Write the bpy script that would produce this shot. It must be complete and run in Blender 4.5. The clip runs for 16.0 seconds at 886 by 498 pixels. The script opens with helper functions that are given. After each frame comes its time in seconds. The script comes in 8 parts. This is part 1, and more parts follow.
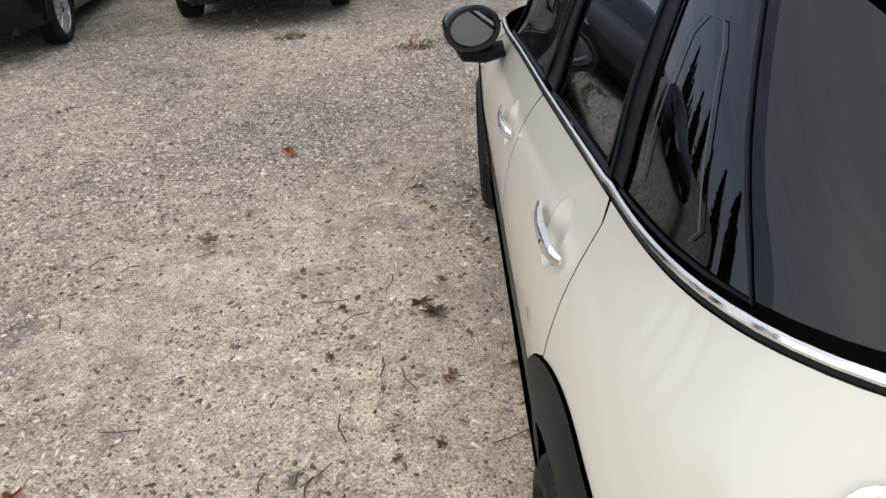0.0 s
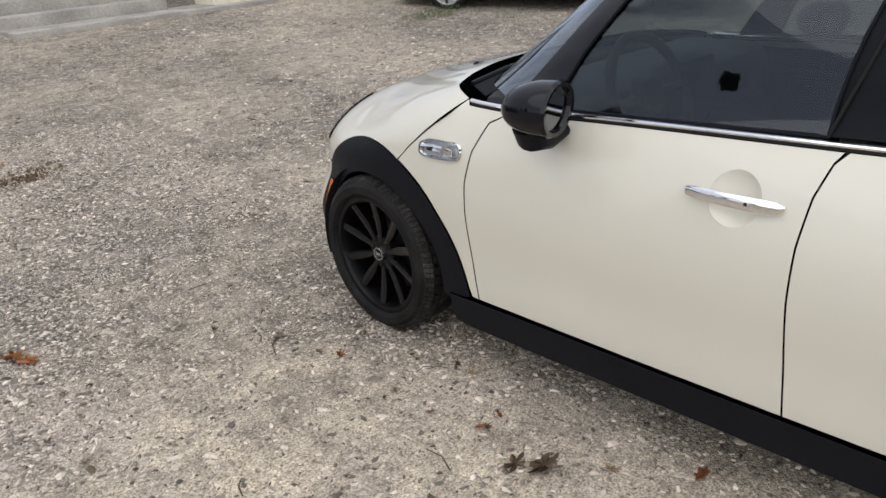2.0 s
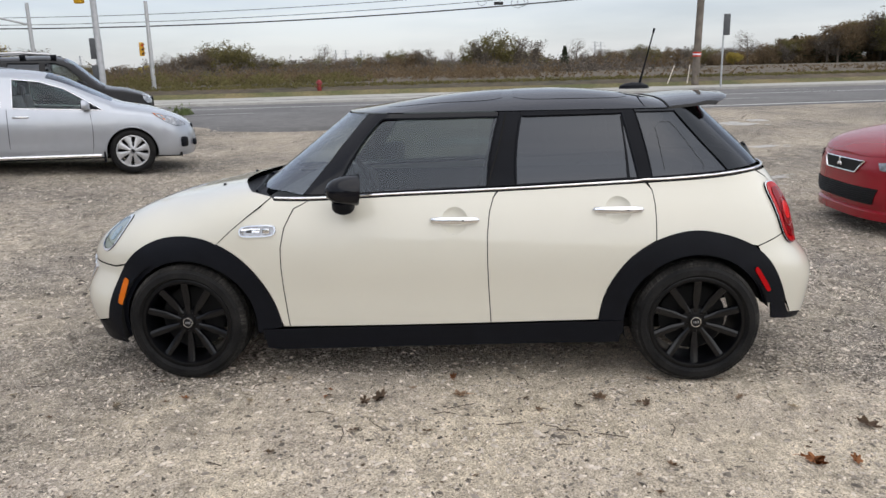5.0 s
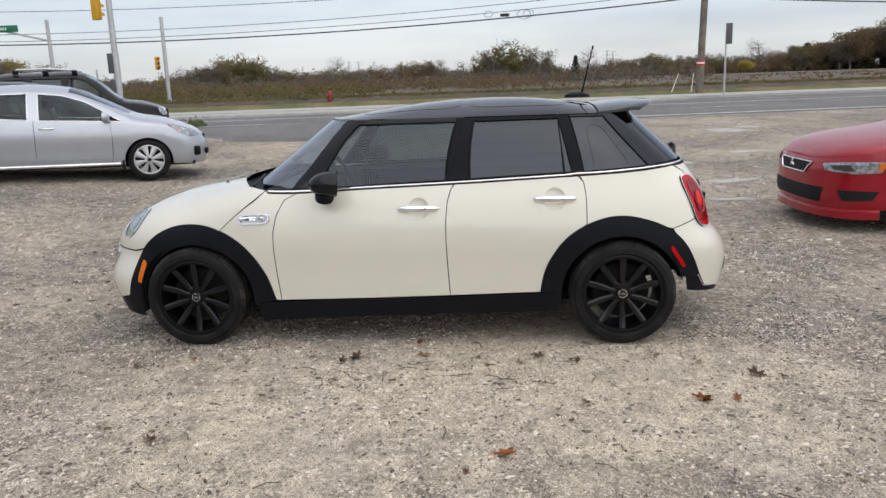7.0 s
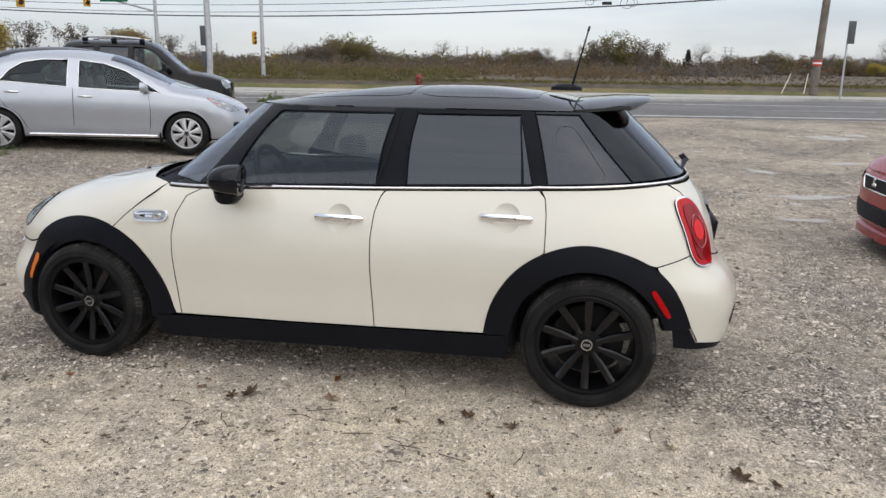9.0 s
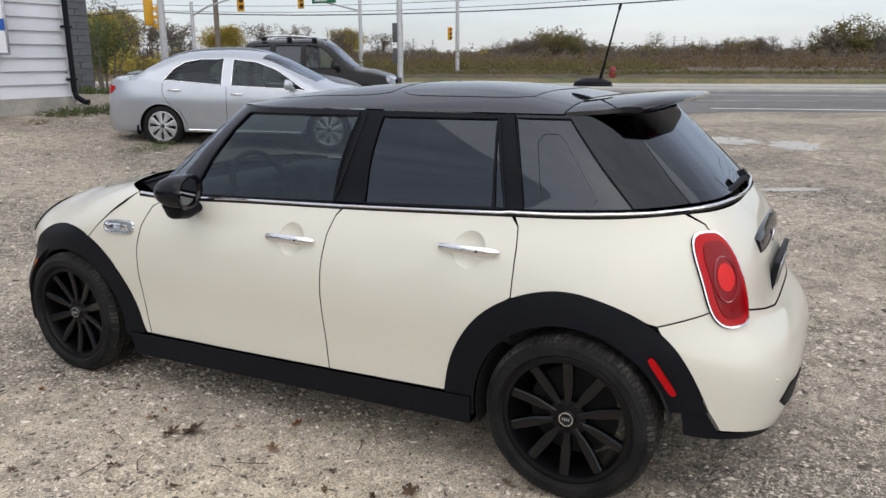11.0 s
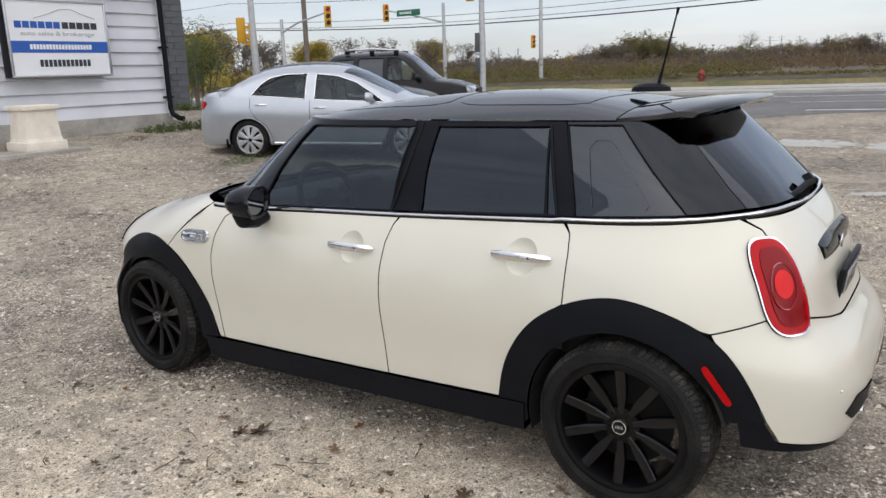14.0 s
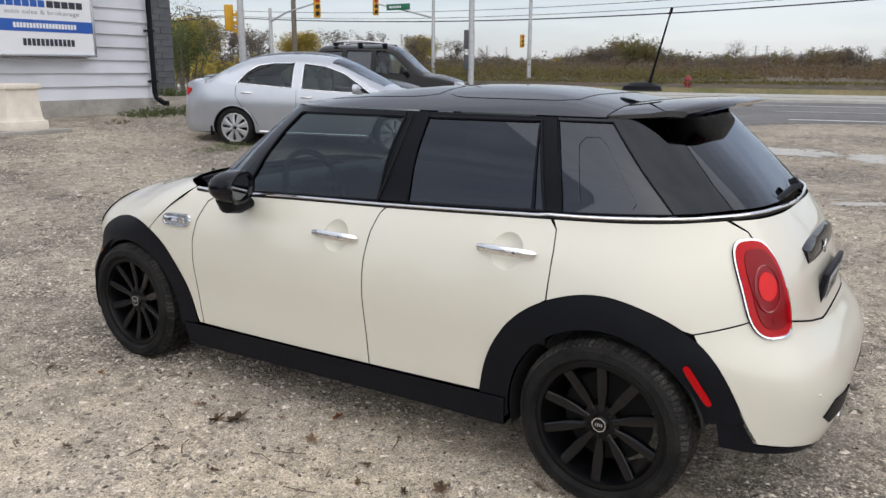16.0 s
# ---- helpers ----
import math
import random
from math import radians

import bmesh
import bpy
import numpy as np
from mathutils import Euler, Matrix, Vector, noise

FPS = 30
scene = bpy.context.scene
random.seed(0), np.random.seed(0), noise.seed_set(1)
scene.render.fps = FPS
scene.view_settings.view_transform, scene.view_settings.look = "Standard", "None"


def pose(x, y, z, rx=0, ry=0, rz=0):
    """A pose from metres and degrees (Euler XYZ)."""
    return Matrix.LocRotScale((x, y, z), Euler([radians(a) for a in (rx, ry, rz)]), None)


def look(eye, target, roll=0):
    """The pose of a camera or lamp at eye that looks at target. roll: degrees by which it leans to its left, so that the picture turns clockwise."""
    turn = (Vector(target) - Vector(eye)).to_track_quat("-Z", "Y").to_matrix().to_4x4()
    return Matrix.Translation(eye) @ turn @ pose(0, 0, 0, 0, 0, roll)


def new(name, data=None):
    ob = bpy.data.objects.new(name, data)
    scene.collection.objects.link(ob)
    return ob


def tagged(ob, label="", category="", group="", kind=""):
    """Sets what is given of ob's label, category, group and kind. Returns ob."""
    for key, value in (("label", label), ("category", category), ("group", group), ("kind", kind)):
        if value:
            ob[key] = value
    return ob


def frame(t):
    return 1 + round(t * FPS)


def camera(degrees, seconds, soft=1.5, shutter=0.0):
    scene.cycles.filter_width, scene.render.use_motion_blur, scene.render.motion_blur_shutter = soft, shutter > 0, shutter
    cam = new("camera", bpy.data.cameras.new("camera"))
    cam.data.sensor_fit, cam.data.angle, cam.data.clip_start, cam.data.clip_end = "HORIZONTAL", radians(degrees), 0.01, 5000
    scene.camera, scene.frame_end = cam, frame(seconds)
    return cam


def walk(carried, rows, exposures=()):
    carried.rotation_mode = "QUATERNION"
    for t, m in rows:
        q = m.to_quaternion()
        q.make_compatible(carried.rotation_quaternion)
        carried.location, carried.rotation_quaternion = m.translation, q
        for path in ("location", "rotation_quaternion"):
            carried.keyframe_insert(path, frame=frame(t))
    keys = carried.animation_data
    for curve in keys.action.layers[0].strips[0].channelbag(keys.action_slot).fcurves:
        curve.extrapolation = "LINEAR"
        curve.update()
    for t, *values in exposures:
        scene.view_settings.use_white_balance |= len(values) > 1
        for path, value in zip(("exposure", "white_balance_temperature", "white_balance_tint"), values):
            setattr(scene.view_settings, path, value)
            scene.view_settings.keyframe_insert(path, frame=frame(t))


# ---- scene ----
cam = camera(60.2, 16.0)
PATH = [
    (0, (-0.944, -2.133, 1.465), (-0.992, -0.345, 0.569), -3.9),
    (0.5, (-1.359, -1.91, 1.469), (-0.968, -0.147, 0.609), -2.6),
    (1, (-1.759, -1.629, 1.48), (-1.053, 0.05, 0.655), -3.8),
    (1.5, (-2.098, -1.249, 1.477), (-1.125, 0.299, 0.667), -4.5),
    (2, (-2.402, -0.882, 1.465), (-1.179, 0.487, 0.672), -4.0),
    (2.5, (-2.596, -0.457, 1.44), (-1.136, 0.689, 0.695), -3.9),
    (3, (-2.878, -0.246, 1.483), (-1.146, 0.517, 0.836), -3.8),
    (3.5, (-3.25, -0.203, 1.52), (-1.377, 0.211, 0.955), -2.6),
    (4, (-3.626, -0.222, 1.522), (-1.713, 0.063, 1.016), -2.1),
    (4.5, (-4.039, -0.246, 1.527), (-2.1, -0.079, 1.065), -1.3),
    (4.7, (-4.213, -0.265, 1.54), (-2.271, -0.13, 1.082), -1.3),
    (6.8, (-5.177, -0.574, 1.532), (-3.229, -0.405, 1.114), -1.8),
    (7, (-5.163, -0.624, 1.546), (-3.217, -0.453, 1.118), -1.9),
    (7.5, (-5.033, -0.878, 1.526), (-3.091, -0.688, 1.086), -2.3),
    (8, (-4.801, -1.017, 1.512), (-2.866, -0.793, 1.059), -2.0),
    (8.5, (-4.467, -1.119, 1.529), (-2.543, -0.832, 1.066), -1.0),
    (9, (-4.146, -1.337, 1.517), (-2.244, -0.923, 1.058), 0.9),
    (9.2, (-4.014, -1.438, 1.526), (-2.125, -0.967, 1.068), 1.7),
    (11.3, (-3.136, -2.104, 1.517), (-1.451, -1.142, 1.033), -1.2),
    (11.5, (-3.138, -2.133, 1.516), (-1.474, -1.139, 1.027), -1.8),
    (12, (-3.134, -2.171, 1.522), (-1.508, -1.116, 1.029), -2.9),
    (12.5, (-3.127, -2.187, 1.525), (-1.521, -1.1, 1.037), -3.4),
    (13, (-3.139, -2.183, 1.519), (-1.538, -1.079, 1.05), -3.2),
    (13.5, (-3.138, -2.17, 1.527), (-1.537, -1.063, 1.069), -2.7),
    (14, (-3.136, -2.174, 1.521), (-1.529, -1.071, 1.07), -1.9),
    (14.5, (-3.134, -2.174, 1.525), (-1.524, -1.076, 1.074), -1.1),
    (15, (-3.121, -2.163, 1.516), (-1.505, -1.075, 1.062), -0.4),
    (15.5, (-3.116, -2.163, 1.517), (-1.496, -1.086, 1.052), -0.1),
    (16, (-3.132, -2.154, 1.5), (-1.501, -1.093, 1.04), 0.4),
]
walk(cam, [(t, look(eye, target, roll)) for t, eye, target, roll in PATH])
scene.view_settings.exposure = -0.26

# ---- world and light: a bright overcast sky ----
world = bpy.data.worlds.new("overcast_sky")
scene.world = world
world.use_nodes = True
wn, wl = world.node_tree.nodes, world.node_tree.links
wn.clear()
w_out = wn.new("ShaderNodeOutputWorld")
w_bg = wn.new("ShaderNodeBackground")
w_co = wn.new("ShaderNodeTexCoord")
w_sep = wn.new("ShaderNodeSeparateXYZ")
w_ramp = wn.new("ShaderNodeValToRGB")
w_ramp.color_ramp.elements[0].position, w_ramp.color_ramp.elements[0].color = 0.0, (0.60, 0.620, 0.685, 1)
w_ramp.color_ramp.elements[1].position, w_ramp.color_ramp.elements[1].color = 0.85, (1.08, 1.09, 1.12, 1)
el = w_ramp.color_ramp.elements.new(0.22)
el.color = (0.70, 0.712, 0.775, 1)
el = w_ramp.color_ramp.elements.new(0.56)
el.color = (0.82, 0.826, 0.88, 1)
w_map = wn.new("ShaderNodeMapping")
w_map.inputs["Scale"].default_value = (1.6, 1.6, 9.0)
w_noise = wn.new("ShaderNodeTexNoise")
w_noise.inputs["Scale"].default_value, w_noise.inputs["Detail"].default_value = 2.2, 6.0
w_cl = wn.new("ShaderNodeValToRGB")
w_cl.color_ramp.elements[0].position, w_cl.color_ramp.elements[0].color = 0.32, (0.76, 0.775, 0.82, 1)
w_cl.color_ramp.elements[1].position, w_cl.color_ramp.elements[1].color = 0.66, (1.08, 1.07, 1.06, 1)
w_mul = wn.new("ShaderNodeMix")
w_mul.data_type, w_mul.blend_type = "RGBA", "MULTIPLY"
w_mul.inputs[0].default_value = 1.0
w_sky = wn.new("ShaderNodeTexSky")
w_sky.sky_type, w_sky.sun_disc = "NISHITA", False
w_sky.sun_elevation, w_sky.sun_rotation = radians(38), radians(250)
w_skm = wn.new("ShaderNodeMix")
w_skm.data_type, w_skm.blend_type = "RGBA", "ADD"
w_skm.inputs[0].default_value = 0.05
wl.new(w_co.outputs["Generated"], w_sep.inputs[0])
wl.new(w_sep.outputs["Z"], w_ramp.inputs[0])
wl.new(w_co.outputs["Generated"], w_map.inputs[0])
wl.new(w_map.outputs[0], w_noise.inputs["Vector"])
wl.new(w_noise.outputs[0], w_cl.inputs[0])
wl.new(w_ramp.outputs[0], w_mul.inputs[6])
wl.new(w_cl.outputs[0], w_mul.inputs[7])
wl.new(w_mul.outputs[2], w_skm.inputs[6])
wl.new(w_sky.outputs[0], w_skm.inputs[7])
wl.new(w_skm.outputs[2], w_bg.inputs[0])
w_bg.inputs[1].default_value = 1.0
wl.new(w_bg.outputs[0], w_out.inputs[0])
sun = new("sun", bpy.data.lights.new("sun", "SUN"))
sun.data.energy, sun.data.angle, sun.data.color = 2.1, radians(120), (1.0, 0.97, 0.93)
sun.matrix_world = look((-12, -14, 22), (0, 0, 0))


# ---- materials ----
def mat(name, color, rough=0.6, metal=0.0, var=0.15, scale=6.0, bump=0.0, bscale=60.0, coat=0.0, color2=None, spec=0.5, island=0.0, rand=0.0, fine=0.0):
    """A procedural surface: a base colour with variation at two scales, roughness, bump, and chance per piece."""
    m = bpy.data.materials.new(name)
    m.use_nodes = True
    n, l = m.node_tree.nodes, m.node_tree.links
    b = n["Principled BSDF"]
    b.inputs["Roughness"].default_value, b.inputs["Metallic"].default_value = rough, metal
    b.inputs["Coat Weight"].default_value = coat
    b.inputs["Coat Roughness"].default_value = 0.03
    b.inputs["Specular IOR Level"].default_value = spec
    c2 = color2 or tuple(c * (1 - var) for c in color)
    tc = n.new("ShaderNodeTexCoord")
    noi = n.new("ShaderNodeTexNoise")
    noi.inputs["Scale"].default_value, noi.inputs["Detail"].default_value = scale, 7.0
    l.new(tc.outputs["Object"], noi.inputs["Vector"])
    rp = n.new("ShaderNodeValToRGB")
    rp.color_ramp.elements[0].position, rp.color_ramp.elements[0].color = 0.35, (*c2, 1)
    rp.color_ramp.elements[1].position, rp.color_ramp.elements[1].color = 0.65, (*color, 1)
    l.new(noi.outputs[0], rp.inputs[0])
    out = rp.outputs[0]
    if island or rand:
        src = n.new("ShaderNodeNewGeometry").outputs["Random Per Island"] if island else n.new("ShaderNodeObjectInfo").outputs["Random"]
        mr = n.new("ShaderNodeMapRange")
        k = island or rand
        mr.inputs["To Min"].default_value, mr.inputs["To Max"].default_value = 1 - k, 1 + k
        l.new(src, mr.inputs[0])
        mx = n.new("ShaderNodeMix")
        mx.data_type, mx.blend_type = "RGBA", "MULTIPLY"
        mx.inputs[0].default_value = 1.0
        l.new(out, mx.inputs[6])
        l.new(mr.outputs[0], mx.inputs[7])
        out = mx.outputs[2]
    if fine:
        fn = n.new("ShaderNodeTexNoise")
        fn.inputs["Scale"].default_value, fn.inputs["Detail"].default_value = scale * 14, 4.0
        l.new(tc.outputs["Object"], fn.inputs["Vector"])
        mr = n.new("ShaderNodeMapRange")
        mr.inputs["From Min"].default_value, mr.inputs["From Max"].default_value = 0.3, 0.7
        mr.inputs["To Min"].default_value, mr.inputs["To Max"].default_value = 1 - fine, 1 + fine
        l.new(fn.outputs[0], mr.inputs[0])
        mx = n.new("ShaderNodeMix")
        mx.data_type, mx.blend_type = "RGBA", "MULTIPLY"
        mx.inputs[0].default_value = 1.0
        l.new(out, mx.inputs[6])
        l.new(mr.outputs[0], mx.inputs[7])
        out = mx.outputs[2]
    l.new(out, b.inputs["Base Color"])
    if bump:
        bn = n.new("ShaderNodeTexNoise")
        bn.inputs["Scale"].default_value, bn.inputs["Detail"].default_value = bscale, 5.0
        l.new(tc.outputs["Object"], bn.inputs["Vector"])
        bp = n.new("ShaderNodeBump")
        bp.inputs["Strength"].default_value, bp.inputs["Distance"].default_value = bump, 0.01
        l.new(bn.outputs[0], bp.inputs["Height"])
        l.new(bp.outputs[0], b.inputs["Normal"])
    return m


def tinted(name, tint, rough=0.0, ior=1.45):
    """Tinted car glass: what passes is coloured, and the surface mirrors by Fresnel."""
    m = bpy.data.materials.new(name)
    m.use_nodes = True
    n, l = m.node_tree.nodes, m.node_tree.links
    n.clear()
    o, tr, gl, lw, mx = (n.new("ShaderNode" + k) for k in ("OutputMaterial", "BsdfTransparent", "BsdfGlossy", "LayerWeight", "MixShader"))
    tr.inputs[0].default_value = (*tint, 1)
    gl.inputs["Color"].default_value = (0.82, 0.88, 0.97, 1)
    gl.inputs["Roughness"].default_value = rough
    lw.inputs[0].default_value = 0.5
    f0 = ((ior - 1) / (ior + 1)) ** 2
    pw, sc = n.new("ShaderNodeMath"), n.new("ShaderNodeMath")
    pw.operation, sc.operation = "POWER", "MULTIPLY_ADD"
    pw.inputs[1].default_value = 4.6
    sc.inputs[1].default_value, sc.inputs[2].default_value = 1 - f0, f0
    l.new(lw.outputs["Facing"], pw.inputs[0])
    l.new(pw.outputs[0], sc.inputs[0])
    l.new(sc.outputs[0], mx.inputs[0])
    l.new(tr.outputs[0], mx.inputs[1])
    l.new(gl.outputs[0], mx.inputs[2])
    l.new(mx.outputs[0], o.inputs[0])
    return m


def lamp_plastic(name, color, rough=0.08):
    m = mat(name, color, rough, 0, 0.1, 20, coat=0.12, spec=0.15)
    m.node_tree.nodes["Principled BSDF"].inputs["Transmission Weight"].default_value = 0.15
    return m


M = {
    "white_paint": mat("white_paint", (0.665, 0.640, 0.550), 0.30, 0, 0.02, 3, coat=1.0, spec=0.4),
    "black_gloss": mat("black_gloss", (0.004, 0.0045, 0.0075), 0.08, 0, 0.1, 5, coat=0.05, spec=0.30),
    "roof_black": mat("roof_black", (0.004, 0.0048, 0.0085), 0.07, 0, 0.1, 5, coat=0.0, spec=0.38),
    "cladding": mat("cladding", (0.0060, 0.0070, 0.0105), 0.46, 0, 0.25, 8, 0.15, 400, fine=0.1, spec=0.14),
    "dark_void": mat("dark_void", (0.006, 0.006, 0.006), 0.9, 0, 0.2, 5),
    "chrome": mat("chrome", (0.88, 0.88, 0.89), 0.12, 1.0, 0.03, 5),
    "rim_black": mat("rim_black", (0.003, 0.0032, 0.004), 0.34, 0, 0.2, 9, coat=0.05, spec=0.22),
    "tyre": mat("tyre", (0.006, 0.006, 0.0065), 0.62, 0, 0.35, 9, 0.5, 160, color2=(0.015, 0.0145, 0.014), fine=0.4, spec=0.18),
    "tread": mat("tread", (0.010, 0.010, 0.010), 0.85, 0, 0.3, 9, 0.4, 160, color2=(0.045, 0.042, 0.038), fine=0.6, spec=0.2, island=0.4),
    "spoke_black": mat("spoke_black", (0.003, 0.0032, 0.0046), 0.22, 0, 0.2, 9, coat=0.18, spec=0.32),
    "glass_dark": tinted("glass_dark", (0.30, 0.352, 0.34), ior=1.66),
    "glass_privacy": tinted("glass_privacy", (0.02, 0.021, 0.024), ior=1.76),
    "pillar_gloss": tinted("pillar_gloss", (0.012, 0.012, 0.014), ior=1.50),
    "glass_clear": tinted("glass_clear", (0.70, 0.76, 0.75), ior=1.75),
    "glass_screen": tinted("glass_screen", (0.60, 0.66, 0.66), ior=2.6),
    "glass_green": tinted("glass_green", (0.66, 0.74, 0.72)),
    "red_lens": lamp_plastic("red_lens", (0.50, 0.002, 0.005)),
    "red_lens_dark": lamp_plastic("red_lens_dark", (0.26, 0.003, 0.007)),
    "red_lens_bright": lamp_plastic("red_lens_bright", (0.80, 0.012, 0.014)),
    "amber": lamp_plastic("amber", (0.75, 0.18, 0.015), 0.2),
    "clear_lens": mat("clear_lens", (0.42, 0.44, 0.47), 0.10, 0.5, 0.6, 30, coat=1.0),
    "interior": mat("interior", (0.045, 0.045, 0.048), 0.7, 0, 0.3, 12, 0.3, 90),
    # paler copy of interior for parked cars: cabin light put into the colour
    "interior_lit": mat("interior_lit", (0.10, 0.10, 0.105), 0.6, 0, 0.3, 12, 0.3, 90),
    "silver_paint": mat("silver_paint", (0.445, 0.472, 0.52), 0.30, 0.66, 0.05, 4, coat=1.0),
    "red_paint": mat("red_paint", (0.30, 0.006, 0.016), 0.25, 0.1, 0.1, 4, coat=0.4, spec=0.35),
    "suv_paint": mat("suv_paint", (0.006, 0.006, 0.007), 0.22, 0.0, 0.1, 5, coat=0.12, spec=0.2),
    "hubcap": mat("hubcap", (0.55, 0.56, 0.58), 0.25, 0.7, 0.1, 15),
    "sign_line": mat("sign_line", (0.07, 0.073, 0.077), 0.5, 0, 0.2, 9),
    "mirror": mat("mirror", (0.16, 0.17, 0.19), 0.02, 1.0, 0.02, 3),
}


# ---- small building tools ----
def spline(xs, ys):
    """A natural cubic through the given knots, straight beyond them."""
    x, y = np.array(xs, float), np.array(ys, float)
    n = len(x)
    h = np.diff(x)
    A, r = np.eye(n), np.zeros(n)
    for i in range(1, n - 1):
        A[i, i - 1:i + 2] = h[i - 1], 2 * (h[i - 1] + h[i]), h[i]
        r[i] = 6 * ((y[i + 1] - y[i]) / h[i] - (y[i] - y[i - 1]) / h[i - 1])
    c = np.linalg.solve(A, r)

    def f(v):
        v = min(max(float(v), x[0] - 0.3), x[-1] + 0.3)
        i = min(max(int(np.searchsorted(x, v)) - 1, 0), n - 2)
        if v < x[0] or v > x[-1]:
            k = 0 if v < x[0] else n - 1
            j = 0 if k == 0 else n - 2
            s = (y[j + 1] - y[j]) / h[j] - h[j] / 6 * (2 * c[j] + c[j + 1]) if k == 0 else (y[j + 1] - y[j]) / h[j] + h[j] / 6 * (c[j] + 2 * c[j + 1])
            return float(y[k] + s * (v - x[k]))
        a, b = (x[i + 1] - v) / h[i], (v - x[i]) / h[i]
        return float(a * y[i] + b * y[i + 1] + ((a ** 3 - a) * c[i] + (b ** 3 - b) * c[i + 1]) * h[i] ** 2 / 6)
    return f


def smooth(a, b, v):
    t = min(max((v - a) / (b - a), 0), 1)
    return t * t * (3 - 2 * t)


def thing(name, label, category, group="", at=None, kind=""):
    e = new(name)
    e.empty_display_size = 0.1
    if at is not None:
        e.matrix_basis = at
    return tagged(e, label, category, group, kind)


def part(name, bm, material, parent, label="", smooth_it=True):
    """Links a bmesh as one mesh object under a thing or a part."""
    me = bpy.data.meshes.new(name)
    bm.to_mesh(me)
    bm.free()
    if smooth_it is True:
        me.polygons.foreach_set("use_smooth", [True] * len(me.polygons))
        me.set_sharp_from_angle(angle=radians(38))
    for m in (material if isinstance(material, (list, tuple)) else [material]):
        me.materials.append(m)
    ob = new(name, me)
    ob.parent = parent
    return tagged(ob, label)


def box(bm, c, s, bevel=0.0, m=None, segs=2):
    """A bevelled box in bm, about c with the sizes s, turned by m."""
    g = bmesh.ops.create_cube(bm, size=1.0)
    vs = g["verts"]
    bmesh.ops.scale(bm, vec=s, verts=vs)
    if bevel:
        es = list({e for v in vs for e in v.link_edges})
        r = bmesh.ops.bevel(bm, geom=es, offset=bevel, segments=segs, affect="EDGES", profile=0.5)
        vs = list({v for f in r["faces"] for v in f.verts} | {v for v in vs if v.is_valid})
    t = Matrix.Translation(c) @ (m or Matrix())
    bmesh.ops.transform(bm, matrix=t, verts=vs)
    return bm


def tube(bm, pts, radius, sides=8, closed=False, cap=True, flat=None):
    """A swept tube through pts; radius a number or one a point; flat squashes it (a, b)."""
    pts = [Vector(p) for p in pts]
    n = len(pts)
    rings, up0 = [], None
    for i, p in enumerate(pts):
        d = (pts[(i + 1) % n] - pts[i - 1]) if closed else (pts[min(i + 1, n - 1)] - pts[max(i - 1, 0)])
        d.normalize()
        up = up0 if up0 is not None else (Vector((0, 0, 1)) if abs(d.z) < 0.9 else Vector((1, 0, 0)))
        a = d.cross(up).normalized()
        b = a.cross(d).normalized()
        up0 = b
        r = radius[i] if isinstance(radius, (list, tuple)) else radius
        fa, fb = flat or (1, 1)
        rings.append([bm.verts.new(p + a * (r * fa * math.cos(2 * math.pi * k / sides)) + b * (r * fb * math.sin(2 * math.pi * k / sides))) for k in range(sides)])
    for i in range(n if closed else n - 1):
        A, B = rings[i], rings[(i + 1) % n]
        for k in range(sides):
            bm.faces.new((A[k], A[(k + 1) % sides], B[(k + 1) % sides], B[k]))
    if cap and not closed:
        bm.faces.new(rings[0][::-1])
        bm.faces.new(rings[-1])
    return bm


def lathe(bm, prof, sides=48, m=None, closed=False):
    """Turns the profile of (radius, height) about z."""
    rings = []
    for r, z in prof:
        if r < 1e-5:
            rings.append([bm.verts.new((0, 0, z))])
        else:
            rings.append([bm.verts.new((r * math.cos(2 * math.pi * k / sides), r * math.sin(2 * math.pi * k / sides), z)) for k in range(sides)])
    pairs = list(zip(rings, rings[1:])) + ([(rings[-1], rings[0])] if closed else [])
    for A, B in pairs:
        for k in range(sides):
            j = (k + 1) % sides
            if len(A) == 1 and len(B) == 1:
                continue
            if len(A) == 1:
                bm.faces.new((A[0], B[j], B[k]))
            elif len(B) == 1:
                bm.faces.new((A[k], A[j], B[0]))
            else:
                bm.faces.new((A[k], A[j], B[j], B[k]))
    vs = [v for R in rings for v in R]
    if m is not None:
        bmesh.ops.transform(bm, matrix=m, verts=vs)
    return bm


def grid(bm, rows, close_u=False):
    """Faces over rows of points."""
    V = [[bm.verts.new(p) for p in r] for r in rows]
    for a, b in zip(V, V[1:]):
        k = len(a)
        for i in range(k if close_u else k - 1):
            j = (i + 1) % k
            bm.faces.new((a[i], a[j], b[j], b[i]))
    return V


def inside(poly, x, y):
    c, j = False, len(poly) - 1
    for i in range(len(poly)):
        xi, yi = poly[i]
        xj, yj = poly[j]
        if (yi > y) != (yj > y) and x < (xj - xi) * (y - yi) / (yj - yi) + xi:
            c = not c
        j = i
    return c


def densify(poly, h):
    out = []
    for i, (x, y) in enumerate(poly):
        X, Y = poly[(i + 1) % len(poly)]
        k = max(1, int(math.ceil(math.hypot(X - x, Y - y) / h)))
        out += [(x + (X - x) * j / k, y + (Y - y) * j / k) for j in range(k)]
    return out


